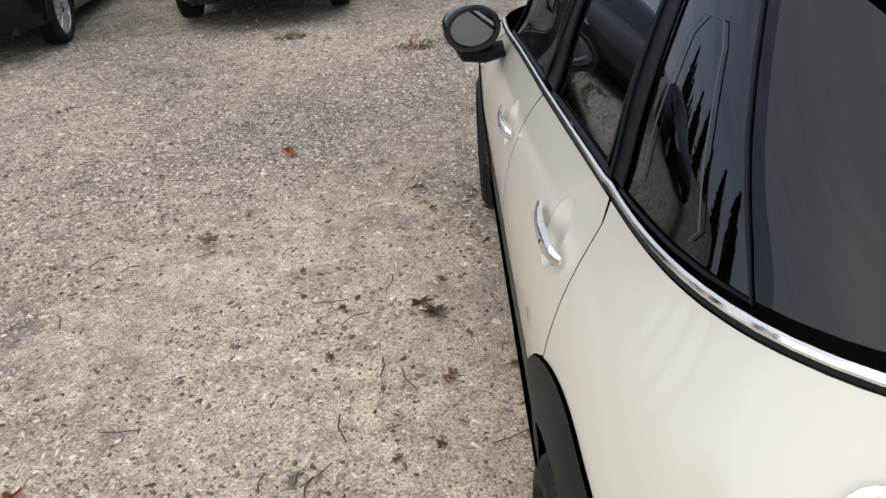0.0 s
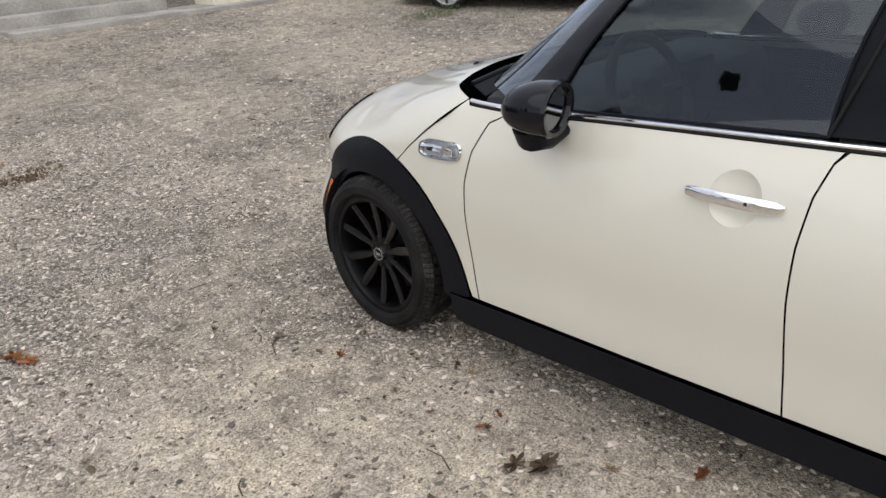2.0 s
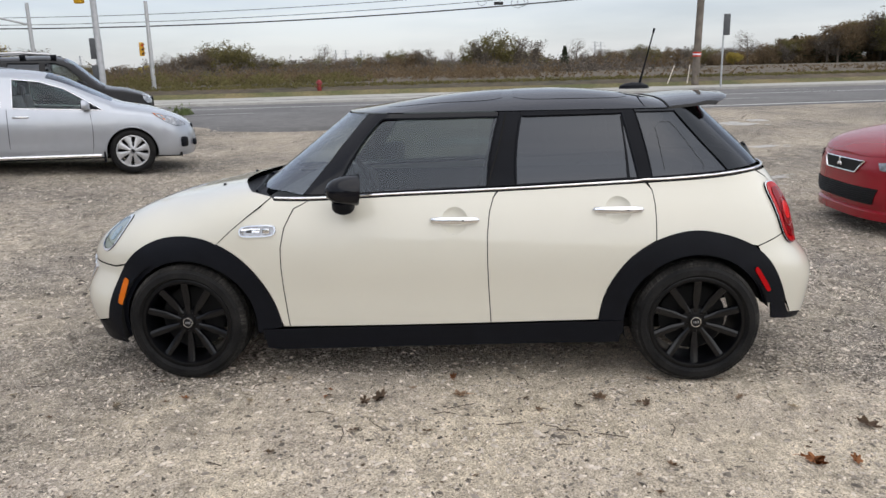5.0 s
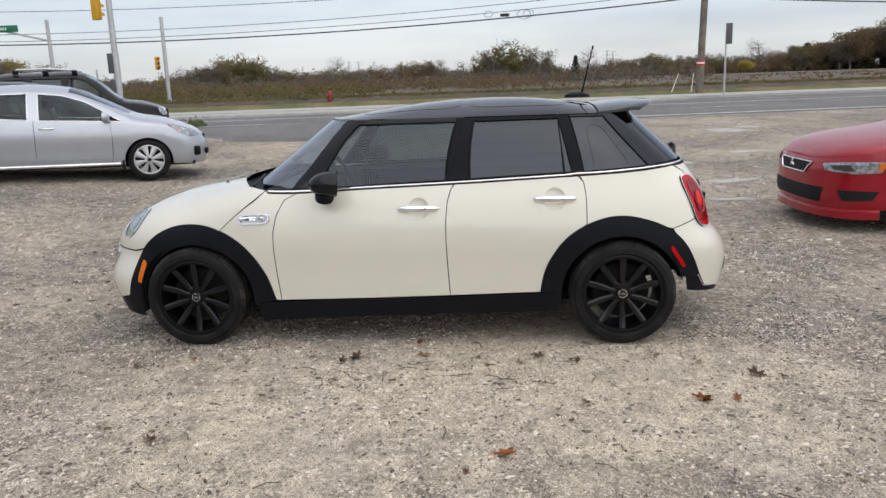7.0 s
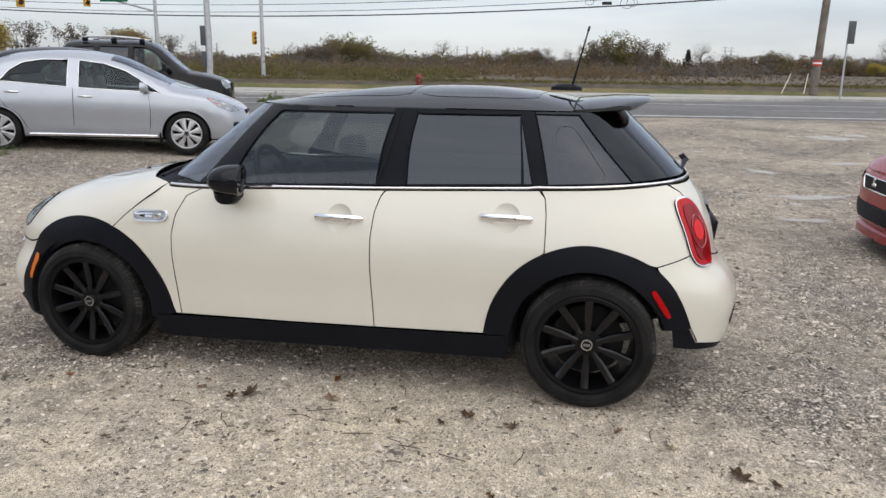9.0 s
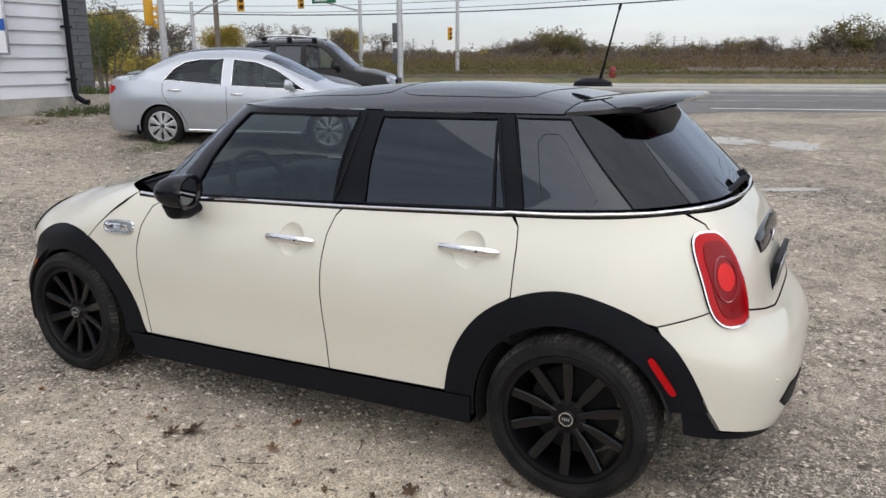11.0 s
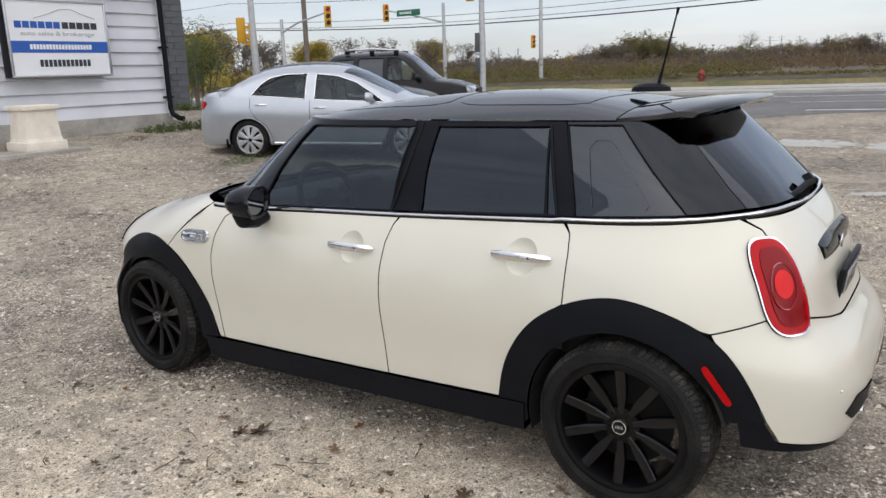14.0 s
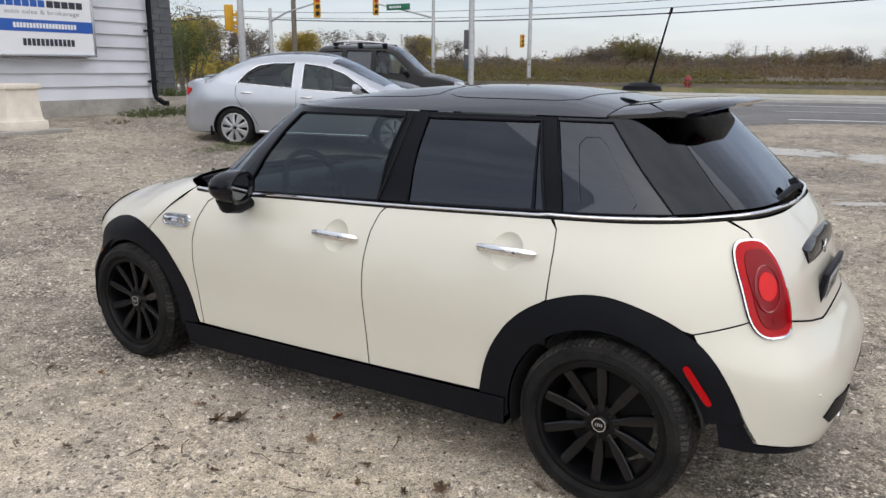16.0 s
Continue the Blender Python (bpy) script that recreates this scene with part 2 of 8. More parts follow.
def shrink(poly, d):
    """The outline moved inwards by d."""
    area = sum(poly[i][0] * poly[(i + 1) % len(poly)][1] - poly[(i + 1) % len(poly)][0] * poly[i][1] for i in range(len(poly)))
    sgn = 1 if area > 0 else -1
    out, n = [], len(poly)
    for i in range(n):
        (ax, ay), (bx, by), (cx, cy) = poly[i - 1], poly[i], poly[(i + 1) % n]
        n1, n2 = Vector((-(by - ay), bx - ax)), Vector((-(cy - by), cx - bx))
        if n1.length > 1e-9:
            n1.normalize()
        if n2.length > 1e-9:
            n2.normalize()
        m = n1 + n2
        if m.length < 1e-6:
            m = n1
        m.normalize()
        k = d / max(0.4, m.dot(n1))
        out.append((bx + sgn * m.x * k, by + sgn * m.y * k))
    return out


def arc(cx, cy, r, a0, a1, n, ry=None):
    return [(cx + r * math.cos(radians(a0 + (a1 - a0) * i / n)), cy + (ry or r) * math.sin(radians(a0 + (a1 - a0) * i / n))) for i in range(n + 1)]


def skin(name, outline, surf, material, parent, label="", gap=0.0025, h=0.035, lift=0.0, depth=0.010, flip=-1, holes=()):
    """A curved sheet: the outline, in the surface's own two coordinates, filled and laid on the surface, with a folded rim."""
    from mathutils.geometry import delaunay_2d_cdt
    out = densify(shrink(outline, gap) if gap else list(outline), h)
    hs = [densify(shrink(p, -gap), h) for p in holes]
    xs, ys = [p[0] for p in out], [p[1] for p in out]
    pts = []
    for i, gx in enumerate(np.arange(min(xs), max(xs), h)):
        for gy in np.arange(min(ys), max(ys), h):
            q = (gx, gy + (h / 2 if i % 2 else 0))
            if inside(out, *q) and not any(inside(p, *q) for p in hs) and min((q[0] - a) ** 2 + (q[1] - b) ** 2 for p in (out, *hs) for a, b in p) > (0.55 * h) ** 2:
                pts.append(q)
    loops, verts = [], []
    for p in (out, *hs):
        loops.append(range(len(verts), len(verts) + len(p)))
        verts += p
    edges = [(lp[i], lp[(i + 1) % len(lp)]) for lp in loops for i in range(len(lp))]
    vv, _, ff, ov, _, _ = delaunay_2d_cdt([Vector(p) for p in verts + pts], edges, [], 1, 1e-6)
    co = [Vector(v) for v in vv]
    faces = []
    for f in ff:
        cx, cy = sum(co[i].x for i in f) / len(f), sum(co[i].y for i in f) / len(f)
        if not any(inside(p, cx, cy) for p in hs):
            faces.append(list(f))
    P, N = [], []
    for v in co:
        a, e = surf(v.x, v.y), 0.002
        du, dv = surf(v.x + e, v.y) - surf(v.x - e, v.y), surf(v.x, v.y + e) - surf(v.x, v.y - e)
        n = du.cross(dv)
        n = n.normalized() * flip if n.length > 1e-12 else Vector((0, 0, 1))
        P.append(a + n * lift)
        N.append(n)
    nv = len(P)
    used = {}
    for f in faces:
        for i in range(len(f)):
            k = (f[i], f[(i + 1) % len(f)])
            used[k] = 1
    rim = [k for k in used if (k[1], k[0]) not in used]
    ridx, V, Nn = {}, list(P), list(N)
    F, LN = [], []
    for f in faces:
        a, b, c = P[f[0]], P[f[1]], P[f[2]]
        if (b - a).cross(c - a).dot(N[f[0]]) < 0:
            f = f[::-1]
        F.append(f)
        LN += [N[i] for i in f]
    for a, b in rim:
        fn = (P[b] - P[a]).cross(N[a])
        fn = fn.normalized() if fn.length > 1e-12 else N[a]
        q = len(V)
        V += [P[a], P[b], P[b] - N[b] * depth, P[a] - N[a] * depth]
        F.append([q, q + 1, q + 2, q + 3])
        LN += [fn] * 4
    me = bpy.data.meshes.new(name)
    me.from_pydata([tuple(v) for v in V], [], F)
    me.polygons.foreach_set("use_smooth", [True] * len(me.polygons))
    me.normals_split_custom_set([tuple(n) for n in LN])
    me.materials.append(material)
    ob = new(name, me)
    ob.parent = parent
    return tagged(ob, label)


class Shell:
    """The side of a car body: for each height z its half width, and its rounded front and rear end in plan.
    u runs round it: -2 rear middle, -1 to 1 the straight left side, 2 front middle, 3 and beyond the right side."""

    def __init__(self, w, yf, yr, cf, cr, nf, nr):
        self.w, self.yf, self.yr, self.cf, self.cr, self.nf, self.nr = w, yf, yr, cf, cr, nf, nr

    def at(self, u, z):
        W, cf, cr = self.w(z), self.cf(z), self.cr(z)
        if -1 <= u <= 1:
            return Vector((-W, cr + (cf - cr) * (u + 1) / 2, z))
        front = u > 0
        p = (abs(u) - 1) * math.pi / 2
        n = self.nf(z) if front else self.nr(z)
        c, s = math.cos(p), math.sin(p)
        r = (abs(c) ** n + abs(s) ** n) ** (-1 / n)
        if front:
            return Vector((-W * r * c, cf + (self.yf(z) - cf) * r * s, z))
        return Vector((-W * r * c, cr + (self.yr(z) - cr) * r * s, z))

    def u(self, y, z):
        cf, cr = self.cf(z), self.cr(z)
        if cr <= y <= cf:
            return -1 + 2 * (y - cr) / (cf - cr)
        front = y > cf
        c, Y, n = (cf, self.yf(z), self.nf(z)) if front else (cr, self.yr(z), self.nr(z))
        s = min((y - c) / (Y - c), 0.99999)
        p = math.atan2(s, (1 - s ** n) ** (1 / n)) * 2 / math.pi
        return 1 + p if front else -1 - p


# ---- wheels ----
def wheel(parent, at, R, width, rim_r, spokes, rim_mat, face_mat, style="blade", label="", cap_mat=None):
    """A wheel as a part: tyre, rim, spokes, hub; its axle along x, the face towards -x."""
    turn = Matrix.Rotation(radians(-90), 4, "Y")
    ob = new("wheel")
    ob.parent = parent
    ob.matrix_basis = at
    hw = width / 2
    bm = bmesh.new()
    prof = [(rim_r + 0.004, hw * 0.78), (rim_r + 0.018, hw * 0.98), (rim_r + 0.3 * (R - rim_r), hw * 1.06), (rim_r + 0.62 * (R - rim_r), hw * 1.05), (R - 0.018, hw * 0.93), (R - 0.006, hw * 0.80)]
    for g in (0.52, 0.18, -0.18, -0.52):
        prof += [(R, hw * (g + 0.14)), (R, hw * (g + 0.05)), (R - 0.007, hw * (g + 0.03)), (R - 0.007, hw * (g - 0.03)), (R, hw * (g - 0.05))]
    prof += [(R - 0.006, -hw * 0.80), (R - 0.018, -hw * 0.93), (rim_r + 0.5 * (R - rim_r), -hw * 1.05), (rim_r + 0.004, -hw * 0.78)]
    lathe(bm, prof, 72, turn)
    part("tyre", bm, M["tyre"], ob)
    if style == "blade":
        bm = bmesh.new()
        for k in range(96):
            for c, (x0, w0, sk) in enumerate(((0.80, 0.26, 0.5), (0.42, 0.30, 0.2), (0.0, 0.28, 0.0), (-0.42, 0.30, -0.2), (-0.80, 0.26, -0.5))):
                if c in (1, 3) and k % 2:
                    continue
                a = 2 * math.pi * (k + 0.5 * (c % 2)) / 96
                q = []
                for da, dx in ((-1, -1), (1, -1), (1, 1), (-1, 1)):
                    t = a + da * 0.024 * (1.7 if c in (1, 3) else 1) + dx * sk * 0.02
                    xx = hw * (x0 + dx * w0 / 2)
                    rr = R + 0.0018 - (0.014 if abs(x0 + dx * w0 / 2) > 0.86 else 0)
                    q.append([bm.verts.new(((rr - d) * math.cos(t), (rr - d) * math.sin(t), xx)) for d in (0, 0.012)])
                bm.faces.new([v[0] for v in q])
                for i in range(4):
                    bm.faces.new((q[i][0], q[i][1], q[(i + 1) % 4][1], q[(i + 1) % 4][0]))
        bmesh.ops.recalc_face_normals(bm, faces=bm.faces)
        bmesh.ops.transform(bm, matrix=turn, verts=bm.verts)
        part("tread", bm, M["tread"], ob, "worn tread blocks with grit", smooth_it=False)
    bm = bmesh.new()
    lathe(bm, [(rim_r + 0.010, hw * 0.80), (rim_r + 0.012, hw * 0.90), (rim_r + 0.004, hw * 0.93), (rim_r - 0.008, hw * 0.90), (rim_r - 0.016, hw * 0.72), (rim_r - 0.022, hw * 0.2), (rim_r - 0.026, -hw * 0.8), (rim_r + 0.008, -hw * 0.86)], 64, turn)
    part("rim", bm, rim_mat, ob)
    bm = bmesh.new()
    lathe(bm, [(0.0, -hw * 0.25), (rim_r * 0.72, -hw * 0.25), (rim_r * 0.74, -hw * 0.15), (0.05, -hw * 0.1), (0.0, -hw * 0.1)], 32, turn)
    part("brake_disc", bm, M["dark_void"] if rim_mat is M["rim_black"] else M["rim_black"], ob)
    rows = []
    if style == "blade":
        for k in range(spokes):
            a = 2 * math.pi * k / spokes
            bm = bmesh.new()
            secs = []
            for i in range(7):
                t = i / 6
                r = 0.045 + (rim_r - 0.052) * t
                half = 0.0105 + 0.0095 * smooth(0, 0.5, t) - 0.001 * t
                top = hw * (0.62 + 0.20 * t ** 1.5 - 0.10 * math.sin(math.pi * t) * 0.3)
                secs.append([(r, -half, top - 0.022), (r, -half * 0.9, top - 0.004), (r, -half * 0.35, top), (r, half * 0.35, top), (r, half * 0.9, top - 0.004), (r, half, top - 0.022), (r, half * 0.5, top - 0.04), (r, -half * 0.5, top - 0.04)])
            grid(bm, secs, close_u=True)
            bmesh.ops.transform(bm, matrix=turn @ Matrix.Rotation(a, 4, "Z"), verts=bm.verts)
            bmesh.ops.recalc_face_normals(bm, faces=bm.faces)
            part("spoke", bm, M["spoke_black"], ob)
    else:
        for k in range(spokes):
            a = 2 * math.pi * k / spokes + 0.3
            bm = bmesh.new()
            secs = []
            for i in range(6):
                t = i / 5
                r = 0.035 + (rim_r - 0.040) * t
                half = 0.022 + 0.030 * t * t + 0.014 * t
                top = hw * (0.98 - 0.12 * t)
                secs.append([(r, -half, top - 0.018), (r, -half * 0.8, top - 0.003), (r, 0, top + 0.003), (r, half * 0.8, top - 0.003), (r, half, top - 0.018), (r, 0, top - 0.03)])
            grid(bm, secs, close_u=True)
            bmesh.ops.transform(bm, matrix=turn @ Matrix.Rotation(a, 4, "Z"), verts=bm.verts)
            bmesh.ops.recalc_face_normals(bm, faces=bm.faces)
            part("spoke", bm, face_mat, ob)
    bm = bmesh.new()
    lathe(bm, [(0.0, hw * 0.70), (0.024, hw * 0.70), (0.029, hw * 0.66), (0.032, hw * 0.60), (0.066, hw * 0.55), (0.072, hw * 0.30), (0.0, hw * 0.30)], 32, turn)
    hub = part("hub", bm, face_mat, ob)
    bm = bmesh.new()
    lathe(bm, [(0.0, hw * 0.735), (0.019, hw * 0.735), (0.022, hw * 0.72), (0.022, hw * 0.69)], 24, turn)
    part("centre_cap", bm, M["black_gloss"], ob)
    if style == "blade":
        bm = bmesh.new()
        lathe(bm, [(0.0225, hw * 0.68), (0.0225, hw * 0.745), (0.0255, hw * 0.745), (0.0265, hw * 0.68)], 24, turn)
        part("cap_ring", bm, M["chrome"], ob)
        bm = bmesh.new()
        for dy, w, hgt in ((-0.011, 0.004, 0.011), (-0.004, 0.003, 0.011), (0.003, 0.004, 0.011), (0.011, 0.003, 0.011)):
            box(bm, (-hw * 0.74, dy, 0), (0.002, w, hgt))
        part("cap_mark", bm, M["hubcap"], ob)
        for k in range(5):
            a = 2 * math.pi * (k + 0.5) / 5
            bm = bmesh.new()
            lathe(bm, [(0.0, hw * 0.62), (0.008, hw * 0.62), (0.010, hw * 0.58), (0.010, hw * 0.45)], 8, turn @ Matrix.Translation((0.050 * math.cos(a), 0.050 * math.sin(a), 0)))
            part("wheel_bolt", bm, M["rim_black"], ob)
    return ob


# ---- the white five-door hatchback ----
W_HATCH = spline([0.10, 0.17, 0.30, 0.45, 0.60, 0.72, 0.82, 0.90, 0.96, 1.00, 1.10, 1.20, 1.30, 1.36, 1.44], [0.77, 0.782, 0.800, 0.810, 0.825, 0.818, 0.792, 0.757, 0.722, 0.702, 0.674, 0.641, 0.600, 0.572, 0.53])
ZS = 0.585
YF = spline([0.10, 0.18, 0.30, 0.45, 0.585, 0.70, 1.0], [1.90, 1.935, 1.98, 2.00, 1.985, 1.98, 1.97])
YR = spline([0.15, 0.22, 0.30, 0.36, 0.42, 0.50, 0.57, 0.62, 0.665, 0.71, 0.75, 0.83, 0.95, 1.03, 1.235, 1.34, 1.42], [-1.89, -1.93, -1.965, -1.976, -1.985, -1.984, -1.955, -1.915, -1.880, -1.863, -1.855, -1.835, -1.775, -1.712, -1.50, -1.385, -1.30])
LOW = Shell(W_HATCH, YF, YR, lambda z: 0.95, lambda z: -1.0, lambda z: 2.8 + 1.1 * (1 - smooth(0.36, 0.57, z)), lambda z: 3.5)
GYF = lambda z: 1.005 + (0.47 - 1.005) * (z - 0.95) / 0.41
UP = Shell(W_HATCH, GYF, YR, lambda z: 0.35 - 0.45 * (z - 0.95) / 0.41, lambda z: -1.0 + 0.1 * (z - 0.95) / 0.41, lambda z: 3.0, lambda z: 3.3)
ZC = spline([0.6, 0.85, 1.12, 1.4, 1.6, 1.75, 1.86, 1.94, 1.975, 1.99], [1.015, 1.00, 0.965, 0.915, 0.868, 0.81, 0.745, 0.675, 0.63, ZS + 0.004])
BELT = spline([-1.75, -1.63, -1.44, -1.05, -0.3, 0.38, 0.65, 0.88, 1.05], [1.036, 1.036, 1.022, 1.0, 0.968, 0.945, 0.936, 0.945, 0.96])


def m_hood(y):
    return 5.0 - 2.3 * smooth(0.75, 1.45, y)


def hood_x(y, z):
    wb = -LOW.at(LOW.u(y, ZS), ZS).x
    k = min(max((z - ZS) / max(ZC(y) - ZS, 1e-4), 0), 0.9999)
    m = m_hood(y)
    return wb * (1 - k ** m) ** (1 / m)


def to_a(u):
    return -1.0 + (u + 1) * 0.975 if -1 <= u <= 1 else (0.95 + 1.5 * (u - 1) if u > 0 else -1.0 + 1.4 * (u + 1))


def to_u(a):
    return (a + 1.0) / 0.975 - 1 if -1 <= a <= 0.95 else (1 + (a - 0.95) / 1.5 if a > 0 else -1 + (a + 1.0) / 1.4)


def low_surf(a, z):
    u = to_u(a)
    if a > 0.6 and z > ZS:
        p = LOW.at(u, ZS)
        k = smooth(0.62, 1.08, p.y)
        return Vector((-(W_HATCH(z) * (1 - k) + hood_x(p.y, z) * k) if u < 2 else hood_x(p.y, z), p.y, z))
    p = LOW.at(u, z)
    return p


def low(y, z):
    """Side view to the body's own coordinates."""
    return (to_a(LOW.u(y, min(z, ZS) if y > 0.6 else z)), z)


def hood_surf(v, q):
    y = 0.70 + 1.29 * math.sin(min(v / 1.29, math.pi / 2))
    p, m = q / 1.1 * math.pi / 2, m_hood(y)
    c, s = math.cos(p), math.sin(p)
    r = (abs(c) ** m + abs(s) ** m) ** (-1 / m)
    wb = -LOW.at(LOW.u(y, ZS), ZS).x
    z = ZS + (ZC(y) - ZS) * r * s
    x = wb * r * c
    k = 1 - smooth(0.62, 1.08, y)
    if k > 0:
        edge = (W_HATCH(z) - hood_x(y, z)) * k * smooth(0.5, 0.9, abs(x) / wb)
        x += math.copysign(edge, x) if abs(c) > 1e-6 else 0
    return Vector((-x, y, z))


def hood(y, z):
    """Side view to the bonnet's coordinates, on the left."""
    k = min(max((z - ZS) / max(ZC(y) - ZS, 1e-4), 0), 0.99999)
    m = m_hood(y)
    p = math.atan2(k, (1 - k ** m) ** (1 / m))
    return (1.29 * math.asin(min((y - 0.70) / 1.29, 0.9995)), p / (math.pi / 2) * 1.1)


def up_surf(a, z):
    return UP.at(a / 0.75, z)


def up(y, z):
    return (UP.u(y, z) * 0.75, z)


ROOF_Z = 1.338


def roof_surf(a, r):
    """Roof: a runs round the edge, r from the edge (0) to the middle (1)."""
    e = UP.at(a / 0.75, ROOF_Z)
    k = 1 - r
    x, y = e.x * k, -0.46 + (e.y + 0.46) * k
    hgt = RISE(y) * (1 - k ** 2.3)
    return Vector((x, y, ROOF_Z + hgt))


RISE = spline([-1.4, -1.2, -0.8, -0.4, 0.0, 0.25, 0.47], [0.060, 0.078, 0.094, 0.092, 0.080, 0.066, 0.045])


def roof_z(x, y):
    """The roof's height over a place."""
    t = math.atan2(-abs(x), y + 0.46)
    lo, hi = -1.5, 1.5
    for _ in range(30):
        mid = (lo + hi) / 2
        e = UP.at(mid / 0.75, ROOF_Z)
        if math.atan2(min(e.x, -1e-6), e.y + 0.46) < t:
            lo = mid
        else:
            hi = mid
    e = UP.at(lo / 0.75, ROOF_Z)
    k = min(math.hypot(x, y + 0.46) / math.hypot(e.x, e.y + 0.46), 1)
    return ROOF_Z + RISE(y) * (1 - k ** 2.3)


def front_arch(r0, n=22, a0=-4, a1=184):
    """The front wheel arch's edge, from its rear foot forwards."""
    return arc(1.235, 0.290, r0, a0, a1, n, ry=r0 * 1.03)


def mirror_x(ob):
    """A right-hand copy of a left-hand part, its mesh turned over."""
    me = ob.data.copy()
    nb = bmesh.new()
    nb.from_mesh(me)
    bmesh.ops.scale(nb, vec=(-1, 1, 1), verts=nb.verts)
    bmesh.ops.reverse_faces(nb, faces=nb.faces)
    nb.to_mesh(me)
    nb.free()
    o = new(ob.name, me)
    o.parent = ob.parent
    if ob.get("label"):
        o["label"] = ob["label"]
    return o


def hatchback():
    car = thing("hatchback_car", "pearl white five-door hatchback with black roof and black wheels on gravel", "car", at=pose(0, 0, 0))
    P, B = M["white_paint"], M["black_gloss"]
    both = []

    def left(*a, **k):
        o = skin(*a, **k)
        both.append(o)
        return o
    def through_pts(pts, n):
        d = [0.0]
        for q0, q1 in zip(pts, pts[1:]):
            d.append(d[-1] + math.hypot(q1[0] - q0[0], q1[1] - q0[1]))
        fy, fz = spline(d, [q[0] for q in pts]), spline(d, [q[1] for q in pts])
        return [(fy(d[-1] * i / n), fz(d[-1] * i / n)) for i in range(n + 1)]
    # outer edges of the wheel-arch trims, from the sill over the wheel to the bumper
    F_OUT = through_pts([(0.785, 0.284), (0.815, 0.40), (0.874, 0.523), (0.954, 0.625), (1.076, 0.712), (1.16, 0.744), (1.27, 0.756), (1.394, 0.740), (1.505, 0.694), (1.603, 0.612), (1.672, 0.50), (1.714, 0.40), (1.745, 0.30)], 48)
    R_OUT = through_pts([(-0.808, 0.322), (-0.835, 0.45), (-0.884, 0.55), (-0.948, 0.633), (-1.044, 0.704), (-1.155, 0.749), (-1.266, 0.765), (-1.392, 0.745), (-1.551, 0.677), (-1.632, 0.603), (-1.699, 0.489), (-1.737, 0.395)], 48)
    F_BACK = [q for q in F_OUT if q[0] < 1.094]
    F_FRONT = [q for q in F_OUT if q[0] > 1.094 and q[1] > 0.62]
    F_NOSE = [q for q in F_OUT if q[0] > 1.4 and q[1] < 0.61]
    seam_a = [(0.628, BELT(0.63) - 0.012), (0.70, 0.888), (0.745, 0.800), (0.766, 0.70), (0.768, 0.60), (0.764, 0.48), (0.755, 0.36), (0.748, 0.283)]
    seam_b = [(-0.315, BELT(-0.315) - 0.012), (-0.292, 0.93), (-0.272, 0.86), (-0.262, 0.75), (-0.262, 0.62), (-0.266, 0.50), (-0.271, 0.40), (-0.276, 0.303)]
    seam_c = [(-1.039, BELT(-1.04) - 0.012), (-1.060, 0.955), (-1.070, 0.89), (-1.073, 0.80), (-1.073, 0.722)]
    belt = lambda a, b, n: [(a + (b - a) * i / n, BELT(a + (b - a) * i / n) - 0.012) for i in range(n + 1)]
    L = lambda pts: [low(y, z) for y, z in pts]
    cup = lambda y, z: [low(y - 0.002 + 0.062 * math.cos(t), z - 0.004 + 0.062 * math.sin(t)) for t in np.linspace(0, 2 * math.pi, 28, endpoint=False)]
    # doors
    d1 = left("front_door", L(seam_a[::-1] + belt(0.62, -0.31, 10) + seam_b[1:] + [(0.2, 0.291)]), low_surf, P, car, holes=[cup(-0.100, 0.828)])
    arch_cut = [q for q in R_OUT if q[0] > -1.073]
    d2 = left("rear_door", L(seam_b[::-1] + belt(-0.325, -1.03, 8) + seam_c[1:] + arch_cut[::-1] + [(-0.806, 0.319)]), low_surf, P, car, holes=[cup(-0.891, 0.868)])
    # front side panel between bonnet and door
    shut = [(0.815, 0.944), (0.87, 0.900), (0.945, 0.843), (1.02, 0.783), (1.095, 0.716)]
    fp = left("front_side_panel", L(seam_a + [(0.780, 0.283)] + F_BACK[1:] + shut[::-1] + belt(0.80, 0.64, 3)), low_surf, P, car)
    # bonnet with both wings
    H = lambda pts: [hood(y, z) for y, z in pts]
    edge_l = H(shut + F_FRONT + [(1.604, 0.606), (1.68, ZS + 0.002)])
    nose = [(1.29 * math.asin((y - 0.70) / 1.29), 0.004) for y in (1.75, 1.82, 1.88, 1.93, 1.96, 1.978, 1.985)]
    lhalf = edge_l + nose
    rhalf = [(v, 2.2 - q) for v, q in lhalf[::-1]]
    cowl = []
    for i in range(1, 16):
        q = lhalf[0][1] + (2.2 - 2 * lhalf[0][1]) * i / 16
        y = 0.87 + 0.25 * math.sin(math.pi * i / 16) ** 0.8
        cowl.append((1.29 * math.asin((y - 0.70) / 1.29), q))
    bon = skin("bonnet", lhalf + rhalf + cowl[::-1], hood_surf, P, car, h=0.04)
    # rear side panel, wrapping to the tailgate seam
    tl = [(-1.60, BELT(-1.6) - 0.014), (-1.655, 0.985)]
    bseam = [(-1.715, 0.722), (-1.64, 0.700), (-1.566, 0.680)]
    arch_r2 = [q for q in R_OUT if q[0] < -1.073 and q[1] > 0.685][::-1]
    qp = left("rear_side_panel", L(seam_c[::-1] + belt(-1.05, -1.59, 8) + tl[1:] + [(-1.72, 0.90), (-1.75, 0.80)] + bseam + arch_r2), low_surf, P, car)
